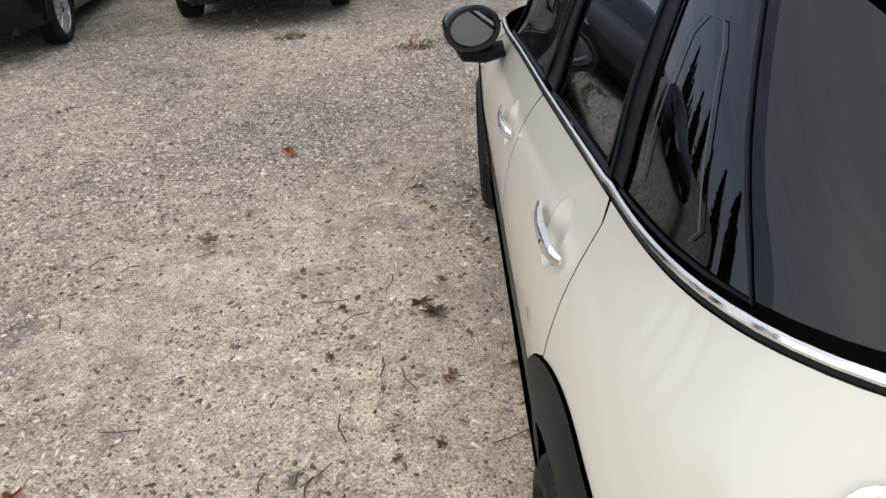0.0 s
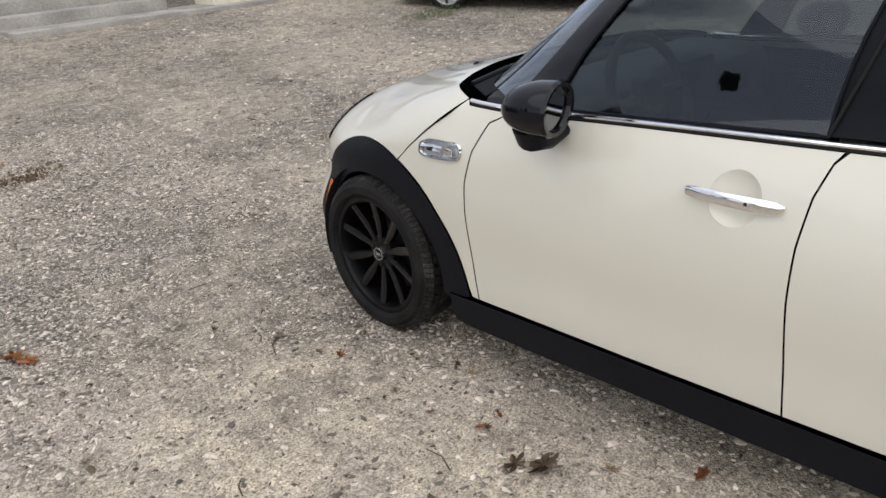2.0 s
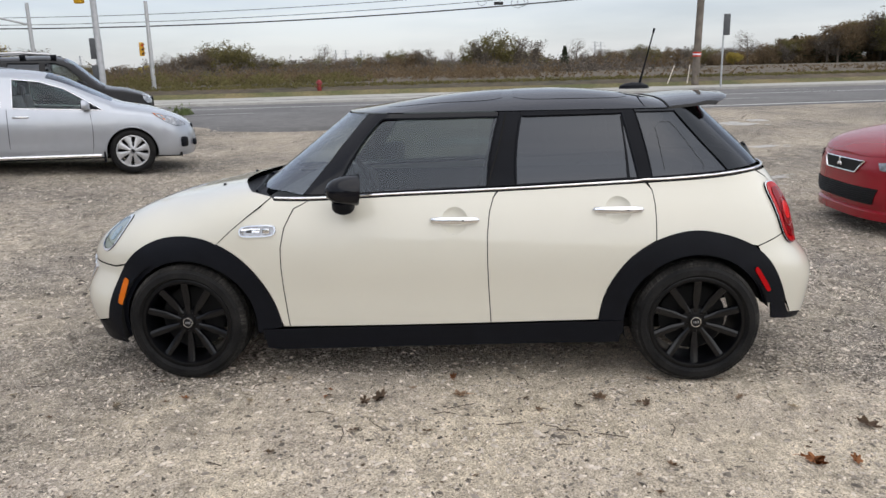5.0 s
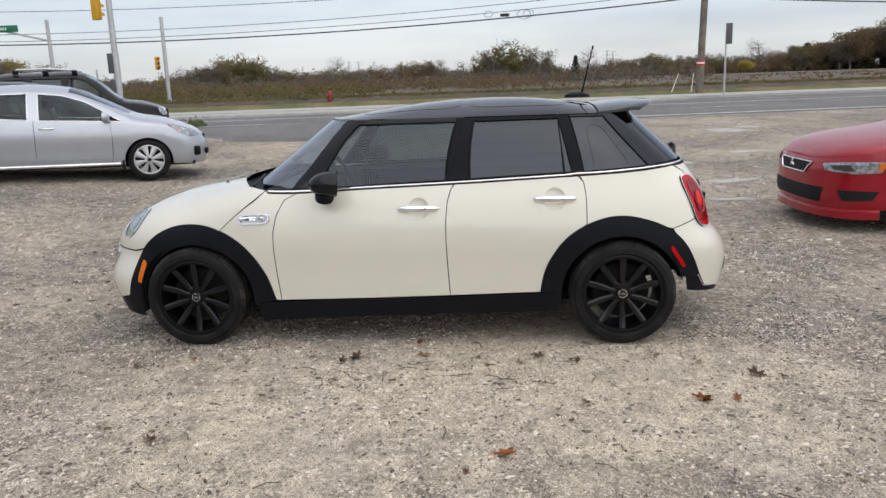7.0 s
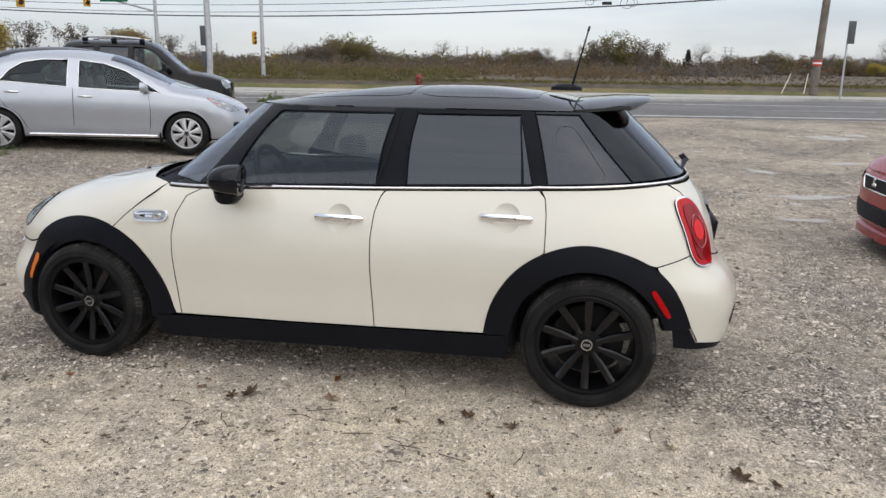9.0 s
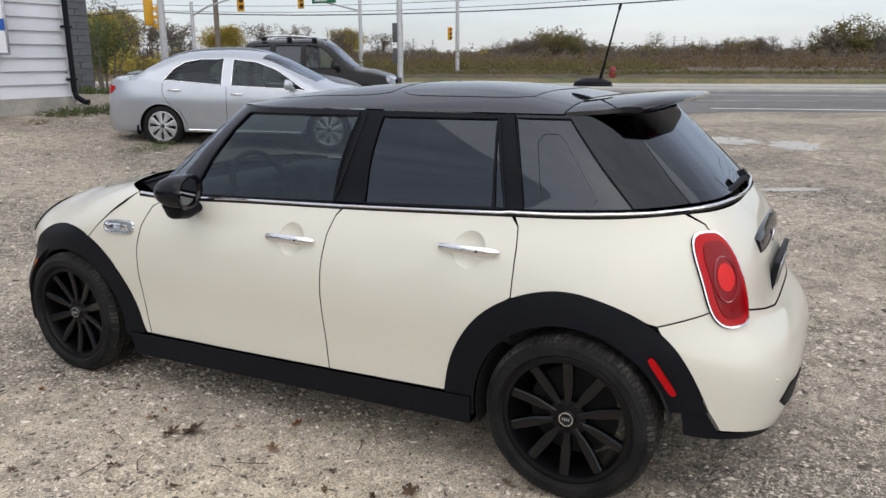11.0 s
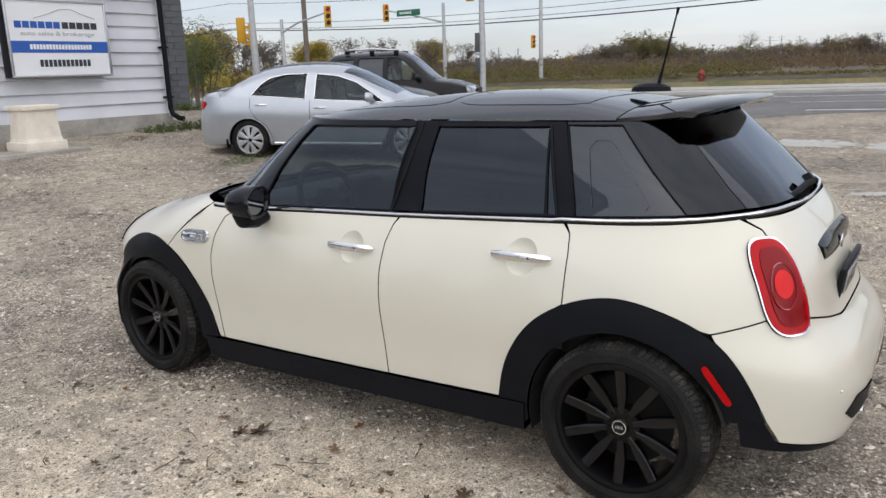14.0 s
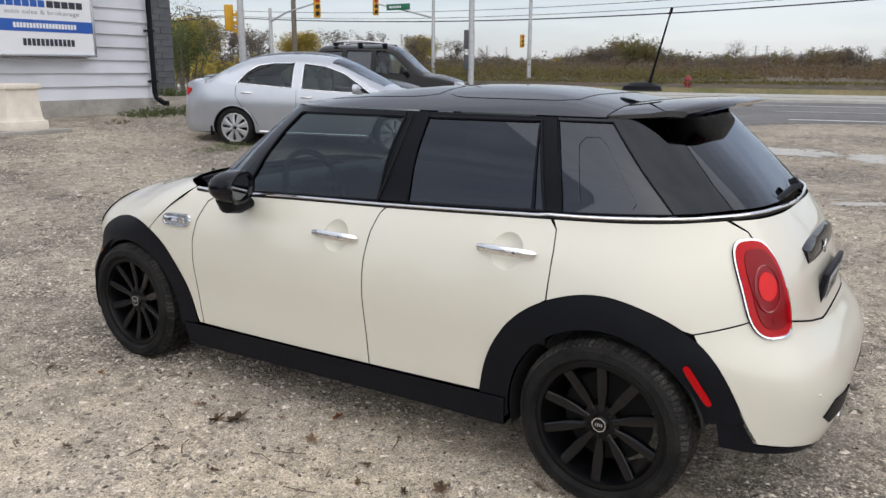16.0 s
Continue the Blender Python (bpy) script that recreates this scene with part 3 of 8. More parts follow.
    # tailgate below the glass
    hl = L([(-1.601, BELT(-1.6) - 0.014), (-1.656, 0.985), (-1.721, 0.90), (-1.751, 0.80), (-1.785, 0.715)]) + [(to_a(-1.72), 0.676), (to_a(-1.80), 0.660)]
    hr = [(-4.8 - a, z) for a, z in hl[::-1]]
    top = [(to_a(-1 - k), 1.020) for k in np.linspace(0.62, 1.38, 16)]
    skin("tailgate", hl + hr + top[::-1], low_surf, P, car)
    # rear bumper
    ar = [q for q in R_OUT if q[1] < 0.672 and q[0] < -1.4]
    rb = L(bseam[::-1]) + L([(-1.785, 0.713)]) + [(to_a(-1.72), 0.675), (to_a(-1.80), 0.659)]
    rb_r = [(-4.8 - a, z) for a, z in rb[::-1]]
    ar2 = L([p for p in ar if p[1] > 0.41])
    lowr = L([(-1.737, 0.395), (-1.775, 0.318)]) + [(to_a(-1.66), 0.266), (to_a(-1.76), 0.246)]
    skin("rear_bumper", ar2[::-1] + rb + rb_r + [(-4.8 - a, z) for a, z in ar2] + [(-4.8 - a, z) for a, z in lowr] + lowr[::-1], low_surf, P, car, h=0.027)
    # rear valance in black
    vl = L([(-1.735, 0.390), (-1.773, 0.314)]) + [(to_a(-1.66), 0.262), (to_a(-1.76), 0.242)]
    vb = L([(-1.655, 0.392), (-1.668, 0.300), (-1.74, 0.285)]) + [(to_a(-1.66), 0.240), (to_a(-1.76), 0.220)]
    skin("rear_valance", vl + [(-4.8 - a, z) for a, z in vl[::-1]] + [(-4.8 - a, z) for a, z in vb] + vb[::-1], low_surf, M["cladding"], car, lift=-0.004)
    # front bumper
    fb = L(F_NOSE)
    fl = fb[::-1] + L([(1.612, 0.598), (1.68, ZS - 0.004)]) + [(to_a(1 + k), ZS - 0.004) for k in (0.58, 0.72, 0.86)]
    fbot = [(to_a(1 + k), z) for k, z in ((0.86, 0.24), (0.7, 0.245), (0.55, 0.26))]
    rr = lambda pts: [(4.9 - a, z) for a, z in pts[::-1]]
    skin("front_bumper", fl + rr(fl) + [(4.9 - a, z) for a, z in fbot[::-1]] + fbot, low_surf, P, car)
    fv = [(to_a(1 + k), z) for k, z in ((0.48, 0.285), (0.55, 0.255), (0.7, 0.24), (0.86, 0.235))]
    fvb = [(to_a(1 + k), 0.165) for k in (0.42, 0.6, 0.8)]
    skin("front_valance", fv + rr(fv) + rr(fvb) + fvb[::-1], low_surf, M["cladding"], car, lift=-0.003)
    # arch and sill cladding
    c1 = F_OUT + [(1.80, 0.272), (1.655, 0.19), (1.605, 0.22)] + arc(1.262, 0.300, 0.345, -8, 186, 30, ry=0.335) + [(0.905, 0.25)]
    left("front_arch_trim", L(c1), low_surf, M["cladding"], car, lift=0.006, gap=0.001, depth=0.03)
    c2 = R_OUT + [(-1.65, 0.39)] + arc(-1.275, 0.300, 0.345, 165, -7, 30, ry=0.350) + [(-0.92, 0.24), (-0.85, 0.24)]
    left("rear_arch_trim", L(c2), low_surf, M["cladding"], car, lift=0.006, gap=0.001, depth=0.03)
    sill = [(0.884, 0.272), (0.6, 0.282), (0.0, 0.294), (-0.5, 0.307), (-0.918, 0.318), (-0.912, 0.205), (-0.5, 0.197), (0.2, 0.178), (0.80, 0.160), (0.872, 0.168)]
    left("sill", L(sill), low_surf, M["cladding"], car, lift=0.012, gap=0.0, depth=0.08)
    for y0, z0, w0, h0, tilt, mt, nm in ((1.622, 0.462, 0.034, 0.140, 18, M["amber"], "side_marker"), (-1.594, 0.517, 0.023, 0.150, -33, M["red_lens"], "side_reflector")):
        o = [(w0 / 2 * math.copysign(abs(math.cos(t)) ** 0.5, math.cos(t)), h0 / 2 * math.copysign(abs(math.sin(t)) ** 0.4, math.sin(t))) for t in np.linspace(0, 2 * math.pi, 20, endpoint=False)]
        ca, sa = math.cos(radians(tilt)), math.sin(radians(tilt))
        left(nm, [low(y0 + x * ca - z * sa, z0 + x * sa + z * ca) for x, z in o], low_surf, mt, car, lift=0.011, gap=0, h=0.02, depth=0.01)
    # glasshouse
    U = lambda pts: [up(y, z) for y, z in pts]
    b = lambda y: BELT(y) + 0.012
    fw = [(0.500, b(0.50)), (0.425, 1.10), (0.335, 1.235), (0.272, 1.302), (0.255, 1.308), (-0.318, 1.311), (-0.322, 1.305), (-0.262, b(-0.26))]
    left("front_door_glass", U(fw), up_surf, M["glass_dark"], car, "dark tinted glass", lift=-0.004, gap=0)
    rw = [(-0.405, b(-0.4)), (-0.430, 1.313), (-0.925, 1.318), (-0.998, b(-1.0))]
    left("rear_door_glass", U(rw), up_surf, M["glass_privacy"], car, "privacy glass, nearly black", lift=-0.004, gap=0)
    qw = [(-1.066, b(-1.06)), (-0.990, 1.322), (-1.185, 1.322), (-1.315, 1.17), (-1.440, b(-1.44))]
    left("quarter_glass", U(qw), up_surf, M["glass_privacy"], car, "privacy glass, nearly black", lift=-0.003, gap=0.002)
    # pillars and door frames in gloss black
    ztop = ROOF_Z - 0.004
    wsl = [(0.665, BELT(0.665) + 0.010), (0.535, 1.10), (0.425, 1.24), (0.345, ztop)]
    ap = [(0.665, b(0.665))] + wsl[1:] + [(0.20, ztop), (-0.32, ztop), (-0.318, 1.311), (0.255, 1.308), (0.272, 1.302), (0.335, 1.235), (0.425, 1.10), (0.500, b(0.50))]
    left("front_pillar", U(ap), up_surf, B, car, gap=0.001)
    bp = [(-0.262, b(-0.26)), (-0.322, 1.305), (-0.322, ztop), (-0.43, ztop), (-0.430, 1.313), (-0.405, b(-0.4))]
    left("middle_pillar", U(bp), up_surf, M["cladding"], car, gap=0.001)
    rp = [(-0.43, ztop), (-0.98, ztop), (-0.985, 1.322), (-1.066, b(-1.06)), (-0.998, b(-1.0)), (-0.925, 1.318), (-0.430, 1.313)]
    left("rear_door_frame", U(rp), up_surf, M["cladding"], car, gap=0.001)
    rgl = [(-1.60, b(-1.60)), (-1.53, 1.12), (-1.41, 1.25), (-1.335, ztop)]
    cp = [(-1.440, b(-1.44)), (-1.315, 1.17), (-1.185, 1.322), (-0.990, 1.322), (-0.98, ztop), (-1.335, ztop)] + rgl[::-1][1:]
    left("rear_pillar", U(cp), up_surf, M["pillar_gloss"], car, "gloss black pillar panel", gap=0.002)
    # the fixed divider in the rear door window, the rubber seals round the panes, the printed line on the quarter glass
    left("window_divider", U([(-0.918, 1.306), (-0.926, 1.306), (-0.958, b(-.95) + 0.004), (-0.944, b(-.94) + 0.004)]), up_surf, M["cladding"], car, lift=0.001, gap=0)
    for pane, rr_ in ((fw, 0.0055), (rw, 0.0060), (qw, 0.0030)):
        bm = bmesh.new()
        tube(bm, [up_surf(*q) + Vector((-0.002, 0, 0)) for q in densify(U(pane), 0.05)], rr_, 6, closed=True)
        both.append(part("window_seal", bm, M["cladding"], car))
    bm = bmesh.new()
    tube(bm, [up_surf(*up(y, z)) + Vector((-0.0035, 0, 0)) for y, z in ((-0.262, b(-0.26)), (-0.318, 1.16), (-0.356, 1.325))], 0.004, 6)
    both.append(part("pillar_joint", bm, M["dark_void"], car))
    line = densify([(-1.125, 1.050), (-1.105, 1.15), (-1.085, 1.245), (-1.105, 1.272), (-1.155, 1.272), (-1.185, 1.245), (-1.245, 1.165), (-1.320, 1.062), (-1.310, 1.046), (-1.22, 1.046)], 0.05)[:-3]
    bm = bmesh.new()
    tube(bm, [up_surf(*up(y, z)) + Vector((-0.001, 0, 0)) for y, z in line], 0.0010, 5)
    both.append(part("printed_line", bm, M["sign_line"], car, "thin pale printed line"))
    for o in list(both):
        mirror_x(o)
    # windscreen and rear window, across the car
    wl_ = U(wsl)
    k = 3.0
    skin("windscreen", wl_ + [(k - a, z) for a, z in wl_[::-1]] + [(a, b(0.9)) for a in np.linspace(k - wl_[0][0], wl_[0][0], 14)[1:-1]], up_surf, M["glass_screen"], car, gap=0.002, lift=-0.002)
    rl_ = U(rgl)
    skin("rear_window", rl_ + [(-k - a, z) for a, z in rl_[::-1]] + [(a, BELT(-1.7) + 0.010) for a in np.linspace(-k - rl_[0][0], rl_[0][0], 14)[1:-1]], up_surf, M["glass_privacy"], car, "privacy glass, nearly black", gap=0.002, lift=-0.002)
    # roof
    bm = bmesh.new()
    us = [a for a in np.linspace(-1.5, 4.5, 161)][:-1]
    rows = []
    for r in (0.0, 0.03, 0.07, 0.12, 0.2, 0.3, 0.42, 0.55, 0.7, 0.85, 0.97):
        row = []
        for i in range(160):
            s = i / 160 * 4
            if s < 2:
                a = -2 * 0.75 + s * 1.5
                row.append(roof_surf(a, r))
            else:
                p = roof_surf(-1.5 + (4 - s) * 1.5, r)
                row.append(Vector((-p.x, p.y, p.z)))
        rows.append(row)
    V = grid(bm, rows, close_u=True)
    bm.faces.new(V[-1])
    bmesh.ops.recalc_face_normals(bm, faces=bm.faces)
    if sum(f.normal.z for f in bm.faces) < 0:
        bmesh.ops.reverse_faces(bm, faces=bm.faces)
    part("roof", bm, M["roof_black"], car, "glossy black roof")
    # sunroof panes
    for y0, y1, nm in ((-0.34, 0.26, "sunroof_front"), (-0.98, -0.40, "sunroof_rear")):
        bm = bmesh.new()
        rows = []
        for i in range(13):
            y = y0 + (y1 - y0) * i / 12
            ed = 0.43 - 0.05 * (abs(2 * i / 12 - 1) ** 6)
            row = []
            for j in range(15):
                x = ed * (2 * j / 14 - 1)
                row.append(Vector((x, y, roof_z(x, y) + 0.0015)))
            rows.append(row)
        grid(bm, rows)
        bmesh.ops.recalc_face_normals(bm, faces=bm.faces)
        if sum(f.normal.z for f in bm.faces) < 0:
            bmesh.ops.reverse_faces(bm, faces=bm.faces)
        part(nm, bm, M["roof_black"], car, "dark glass roof pane")
    # spoiler, flush with the roof and drawn out over the rear window
    bm = bmesh.new()
    rows = []
    for i in range(33):
        f = -1 + 2 * i / 32
        e = abs(f)
        x0, x1 = 0.552 * f, 0.485 * f
        y0, y1 = -1.160, -1.530 + 0.110 * e ** 3.5
        zt0 = roof_z(x0, y0) + 0.0035
        zt1 = 1.397 - 0.034 * e ** 3
        mid = lambda t, d: (x0 + (x1 - x0) * t, y0 + (y1 - y0) * t, zt0 + (zt1 - zt0) * t + d)
        th = 1 - e ** 5
        drop = 0.014 + 0.014 * th
        rows.append([(x0, y0 + 0.002, zt0 - 0.012), mid(0.01, 0.0), mid(0.25, 0.007 * (1 - e ** 4)), mid(0.5, 0.010 * (1 - e ** 4)), mid(0.75, 0.007), mid(0.95, 0.002), mid(1.0, -0.007), mid(0.94, -0.020), mid(0.80, -drop), mid(0.55, -drop - 0.022 * th), mid(0.30, -drop - 0.035 * th), (x0, y0 - 0.02, zt0 - 0.014 - 0.040 * th)])
    V = grid(bm, rows, close_u=True)
    bm.faces.new(V[0])
    bm.faces.new(V[-1][::-1])
    bmesh.ops.recalc_face_normals(bm, faces=bm.faces)
    part("spoiler", bm, M["roof_black"], car, "black roof spoiler")
    # shut line between roof and spoiler
    bm = bmesh.new()
    tube(bm, [(0.552 * f, -1.158, roof_z(0.552 * f, -1.158) + 0.002) for f in np.linspace(-1, 1, 25)], 0.0035, 5)
    part("spoiler_seam", bm, M["dark_void"], car)
    # chrome strip along the waist
    bm = bmesh.new()
    line = [low_surf(*low(y, BELT(y))) for y in np.linspace(0.80, -0.98, 40)]
    rear = [LOW.at(-1 - t, BELT(-1.05 - 0.5 * t)) for t in np.linspace(0.02, 1.0, 30)]
    rear = [Vector((p.x, p.y, 1.002 + 0.034 * smooth(0.0, 0.62, t) - 0.010 * smooth(0.7, 1, t))) for p, t in zip(rear, np.linspace(0.02, 1.0, 30))]
    pts = []
    for p, t in [(q, 0) for q in line] + list(zip(rear, np.linspace(0.02, 1.0, 30))):
        w = LOW.at(-1 - t, p.z) if t > 0 else p
        n = Vector((w.x, 0, 0)).normalized() if t == 0 else Vector((w.x * 1.0, (w.y + 1.0) * 1.3, 0)).normalized()
        pts.append(w + n * 0.003)
    full = pts + [Vector((-p.x, p.y, p.z)) for p in pts[::-1][1:]]
    tube(bm, full, 0.0070, 8, flat=(0.9, 0.9))
    part("waist_strip", bm, M["chrome"], car, "chrome waistline strip")
    # seal under the strip
    bm = bmesh.new()
    full2 = [Vector((p.x, p.y, p.z - 0.0105)) for p in full]
    tube(bm, full2, 0.005, 6)
    part("waist_seal", bm, M["dark_void"], car)
    # scuttle between bonnet and windscreen
    bm = bmesh.new()
    rows = []
    for i in range(25):
        t = i / 24
        t = 0.13 + 0.74 * t
        u = 1.42 + 1.16 * t
        a0 = UP.at(u, 0.955)
        q = cowl[0][1] + (2.2 - 2 * cowl[0][1]) * t
        p = hood_surf(1.29 * math.asin((0.885 + 0.25 * math.sin(math.pi * min(max(t, 0.0), 1)) ** 0.8 - 0.70) / 1.29), min(max(lhalf[0][1] + (2.2 - 2 * lhalf[0][1]) * t, 0.2), 2.0))
        p = Vector((p.x, p.y, p.z - 0.030))
        g = Vector((a0.x * 1.0, a0.y - 0.02, a0.z - 0.065))
        rows.append([p, (p + g) / 2 + Vector((0, 0, -0.02)), g + Vector((0, 0, 0.03)), g + Vector((0, -0.01, -0.06)), p + Vector((0, 0, -0.06))])
    grid(bm, rows)
    bmesh.ops.recalc_face_normals(bm, faces=bm.faces)
    part("scuttle", bm, M["cladding"], car)
    for sx in (-1, 1):
        bm = bmesh.new()
        tube(bm, [(sx * 0.50 - 0.1, 0.93, 0.955), (sx * 0.3 - 0.12, 0.95, 0.970), (sx * 0.05 - 0.1, 1.0, 0.975)], 0.008, 6)
        part("wiper", bm, M["cladding"], car)
        bm = bmesh.new()
        tube(bm, [(sx * 0.30 - 0.018, 1.20, ZC(1.20) - 0.012), (sx * 0.30, 1.205, ZC(1.2) - 0.003), (sx * 0.30 + 0.018, 1.20, ZC(1.20) - 0.012)], 0.009, 6)
        part("washer_jet", bm, M["cladding"], car)
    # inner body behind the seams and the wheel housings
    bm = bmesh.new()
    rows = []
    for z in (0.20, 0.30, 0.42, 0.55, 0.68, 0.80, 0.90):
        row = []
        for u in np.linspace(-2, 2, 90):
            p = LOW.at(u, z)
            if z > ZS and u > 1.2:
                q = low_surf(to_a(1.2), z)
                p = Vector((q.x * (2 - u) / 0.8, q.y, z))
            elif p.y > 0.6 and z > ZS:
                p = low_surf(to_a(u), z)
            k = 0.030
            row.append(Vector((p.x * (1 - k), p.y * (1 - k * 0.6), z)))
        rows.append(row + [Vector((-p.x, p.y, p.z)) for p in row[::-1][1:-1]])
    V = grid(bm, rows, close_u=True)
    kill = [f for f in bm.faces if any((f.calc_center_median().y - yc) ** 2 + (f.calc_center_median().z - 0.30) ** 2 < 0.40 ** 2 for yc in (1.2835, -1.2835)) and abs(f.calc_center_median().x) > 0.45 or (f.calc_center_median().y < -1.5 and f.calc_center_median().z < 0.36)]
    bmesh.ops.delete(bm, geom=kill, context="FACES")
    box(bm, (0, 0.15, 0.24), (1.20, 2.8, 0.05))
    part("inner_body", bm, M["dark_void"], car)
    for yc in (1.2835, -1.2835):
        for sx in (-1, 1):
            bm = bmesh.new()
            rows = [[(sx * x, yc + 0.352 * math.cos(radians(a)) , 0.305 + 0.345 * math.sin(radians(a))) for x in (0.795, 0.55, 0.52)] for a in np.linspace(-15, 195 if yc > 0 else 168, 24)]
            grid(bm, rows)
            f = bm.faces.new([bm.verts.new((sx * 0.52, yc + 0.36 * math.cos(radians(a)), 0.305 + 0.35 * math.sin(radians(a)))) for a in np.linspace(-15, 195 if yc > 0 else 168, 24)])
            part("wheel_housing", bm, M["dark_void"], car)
    # wheels
    for yc in (1.2835, -1.2835):
        wheel(car, pose(-0.725, yc, 0.305), 0.305, 0.205, 0.222, 10, M["rim_black"], M["rim_black"], label="black alloy wheel")
        wheel(car, pose(0.725, yc, 0.305, 0, 0, 180), 0.305, 0.205, 0.222, 10, M["rim_black"], M["rim_black"], label="black alloy wheel")
    # handles with their cups
    for y0, z0, sx in ((-0.100, 0.828, -1), (-0.891, 0.868, -1), (-0.100, 0.828, 1), (-0.891, 0.868, 1)):
        hx = -low_surf(*low(y0, z0)).x
        bm = bmesh.new()
        pts = [(sx * (hx + o), y0 + d, z0 + dz) for d, o, dz in ((0.120, 0.008, 0.0), (0.110, 0.016, 0.0), (0.06, 0.024, 0.0), (0.0, 0.027, 0.0), (-0.06, 0.025, 0.0), (-0.108, 0.018, 0.0), (-0.122, 0.008, 0.0))]
        tube(bm, pts, [0.006, 0.014, 0.0175, 0.0180, 0.0180, 0.0155, 0.007], 12, flat=(0.55, 1.0))
        hd = part("door_handle", bm, M["chrome"], car, "chrome door handle")
        bm = bmesh.new()
        lathe(bm, [(0.0, 0.0), (0.004, 0.0), (0.005, -0.003)], 12, Matrix.Translation((sx * (hx + 0.0365), y0 - 0.045, z0 + 0.002)) @ Matrix.Rotation(radians(90 * sx), 4, "Y"))
        part("keyhole", bm, M["dark_void"], hd)
        # a shallow round cup behind the grip
        bm = bmesh.new()
        rows = []
        for i in range(8):
            r = i / 7
            row = []
            for k2 in range(28):
                t = 2 * math.pi * k2 / 28
                yy, zz = y0 - 0.002 + 0.0645 * r * math.cos(t), z0 - 0.004 + 0.0645 * r * math.sin(t)
                p = low_surf(*low(yy, zz))
                d = -0.0005 - 0.022 * (1 - r ** 2.4)
                row.append((sx * (-p.x + d), yy, zz))
            rows.append(row)
        V = grid(bm, rows[1:], close_u=True)
        bm.faces.new(V[0])
        bmesh.ops.recalc_face_normals(bm, faces=bm.faces)
        part("handle_cup", bm, M["white_paint"], car)
    # side scuttle ornaments on the front side panels
    for sx in (-1, 1):
        bm = bmesh.new()
        cx = -low_surf(*low(0.877, 0.786)).x
        tiltm = Matrix.Rotation(radians(-14 * sx), 4, "Z")
        ring = [(sx * (cx + 0.006 + 0.012 * math.cos(t) * -1 * 0), 0.877 + 0.088 * math.copysign(abs(math.cos(t)) ** 0.55, math.cos(t)), 0.786 + 0.026 * math.copysign(abs(math.sin(t)) ** 0.6, math.sin(t)) + 0.004 * math.cos(t) * -1) for t in np.linspace(0, 2 * math.pi, 32, endpoint=False)]
        ring = [(sx * (-low_surf(*low(y, z)).x + 0.005), y, z) for x, y, z in ring]
        tube(bm, ring, 0.007, 6, closed=True)
        orn = part("side_scuttle", bm, M["chrome"], car, "chrome side ornament")
        bm = bmesh.new()
        f = bm.faces.new([bm.verts.new(p) for p in ring])
        bmesh.ops.recalc_face_normals(bm, faces=bm.faces)
        part("backing", bm, M["hubcap"], orn)
        bm = bmesh.new()
        bar = [(sx * (-low_surf(*low(y, z)).x + 0.009), y, z) for y, z in ((0.945, 0.775), (0.955, 0.792), (0.90, 0.797), (0.86, 0.796), (0.865, 0.786), (0.90, 0.786))]
        tube(bm, bar, 0.006, 6)
        part("blade", bm, M["chrome"], orn)
        bm = bmesh.new()
        box(bm, (sx * (cx + 0.010), 0.905, 0.784), (0.006, 0.055, 0.008), 0.003)
        part("slit", bm, M["dark_void"], orn)
        bm = bmesh.new()
        box(bm, (sx * (cx + 0.012), 0.83, 0.788), (0.006, 0.035, 0.026), 0.005)
        part("badge", bm, M["chrome"], orn)
    # door mirrors
    for sx in (-1, 1):
        bm = bmesh.new()
        secs = []
        for i in range(13):
            t = i / 12
            y = 0.355 + 0.155 * t
            k = (1 - t ** 2.6) ** 0.5 if t < 1 else 0.02
            k = max(k, 0.03)
            secs.append([(sx * (0.885 + 0.092 * k * math.cos(a)), y, 1.000 + 0.074 * k * math.copysign(abs(math.sin(a)) ** 0.85, math.sin(a)) - 0.012 * t) for a in np.linspace(0, 2 * math.pi, 28, endpoint=False)])
        V = grid(bm, secs, close_u=True)
        bm.faces.new(V[-1])
        bmesh.ops.recalc_face_normals(bm, faces=bm.faces)
        spin = Matrix.Translation((sx * 0.885, 0.43, 1.0)) @ Matrix.Rotation(radians(-13 * sx), 4, "Z") @ Matrix.Rotation(radians(5), 4, "X") @ Matrix.Translation((-sx * 0.885, -0.43, -1.0))
        bmesh.ops.transform(bm, matrix=spin, verts=bm.verts)
        mr = part("door_mirror", bm, B, car, "gloss black door mirror")
        bm = bmesh.new()
        f = bm.faces.new([bm.verts.new((sx * (0.885 + 0.072 * math.cos(a)), 0.360, 1.000 + 0.056 * math.sin(a))) for a in np.linspace(0, 2 * math.pi, 28, endpoint=False)])
        bmesh.ops.recalc_face_normals(bm, faces=bm.faces)
        if f.normal.y > 0:
            f.normal_flip()
        bmesh.ops.transform(bm, matrix=spin, verts=bm.verts)
        part("mirror_glass", bm, M["mirror"], mr)
        bm = bmesh.new()
        grid(bm, [[(sx * (0.885 + rx * math.cos(a)), yy, 1.000 + rz * math.sin(a)) for a in np.linspace(0, 2 * math.pi, 28, endpoint=False)] for rx, rz, yy in ((0.094, 0.076, 0.357), (0.089, 0.071, 0.347), (0.076, 0.060, 0.349), (0.070, 0.054, 0.364))], close_u=True)
        bmesh.ops.transform(bm, matrix=spin, verts=bm.verts)
        bmesh.ops.recalc_face_normals(bm, faces=bm.faces)
        part("bezel", bm, B, mr)
        bm = bmesh.new()
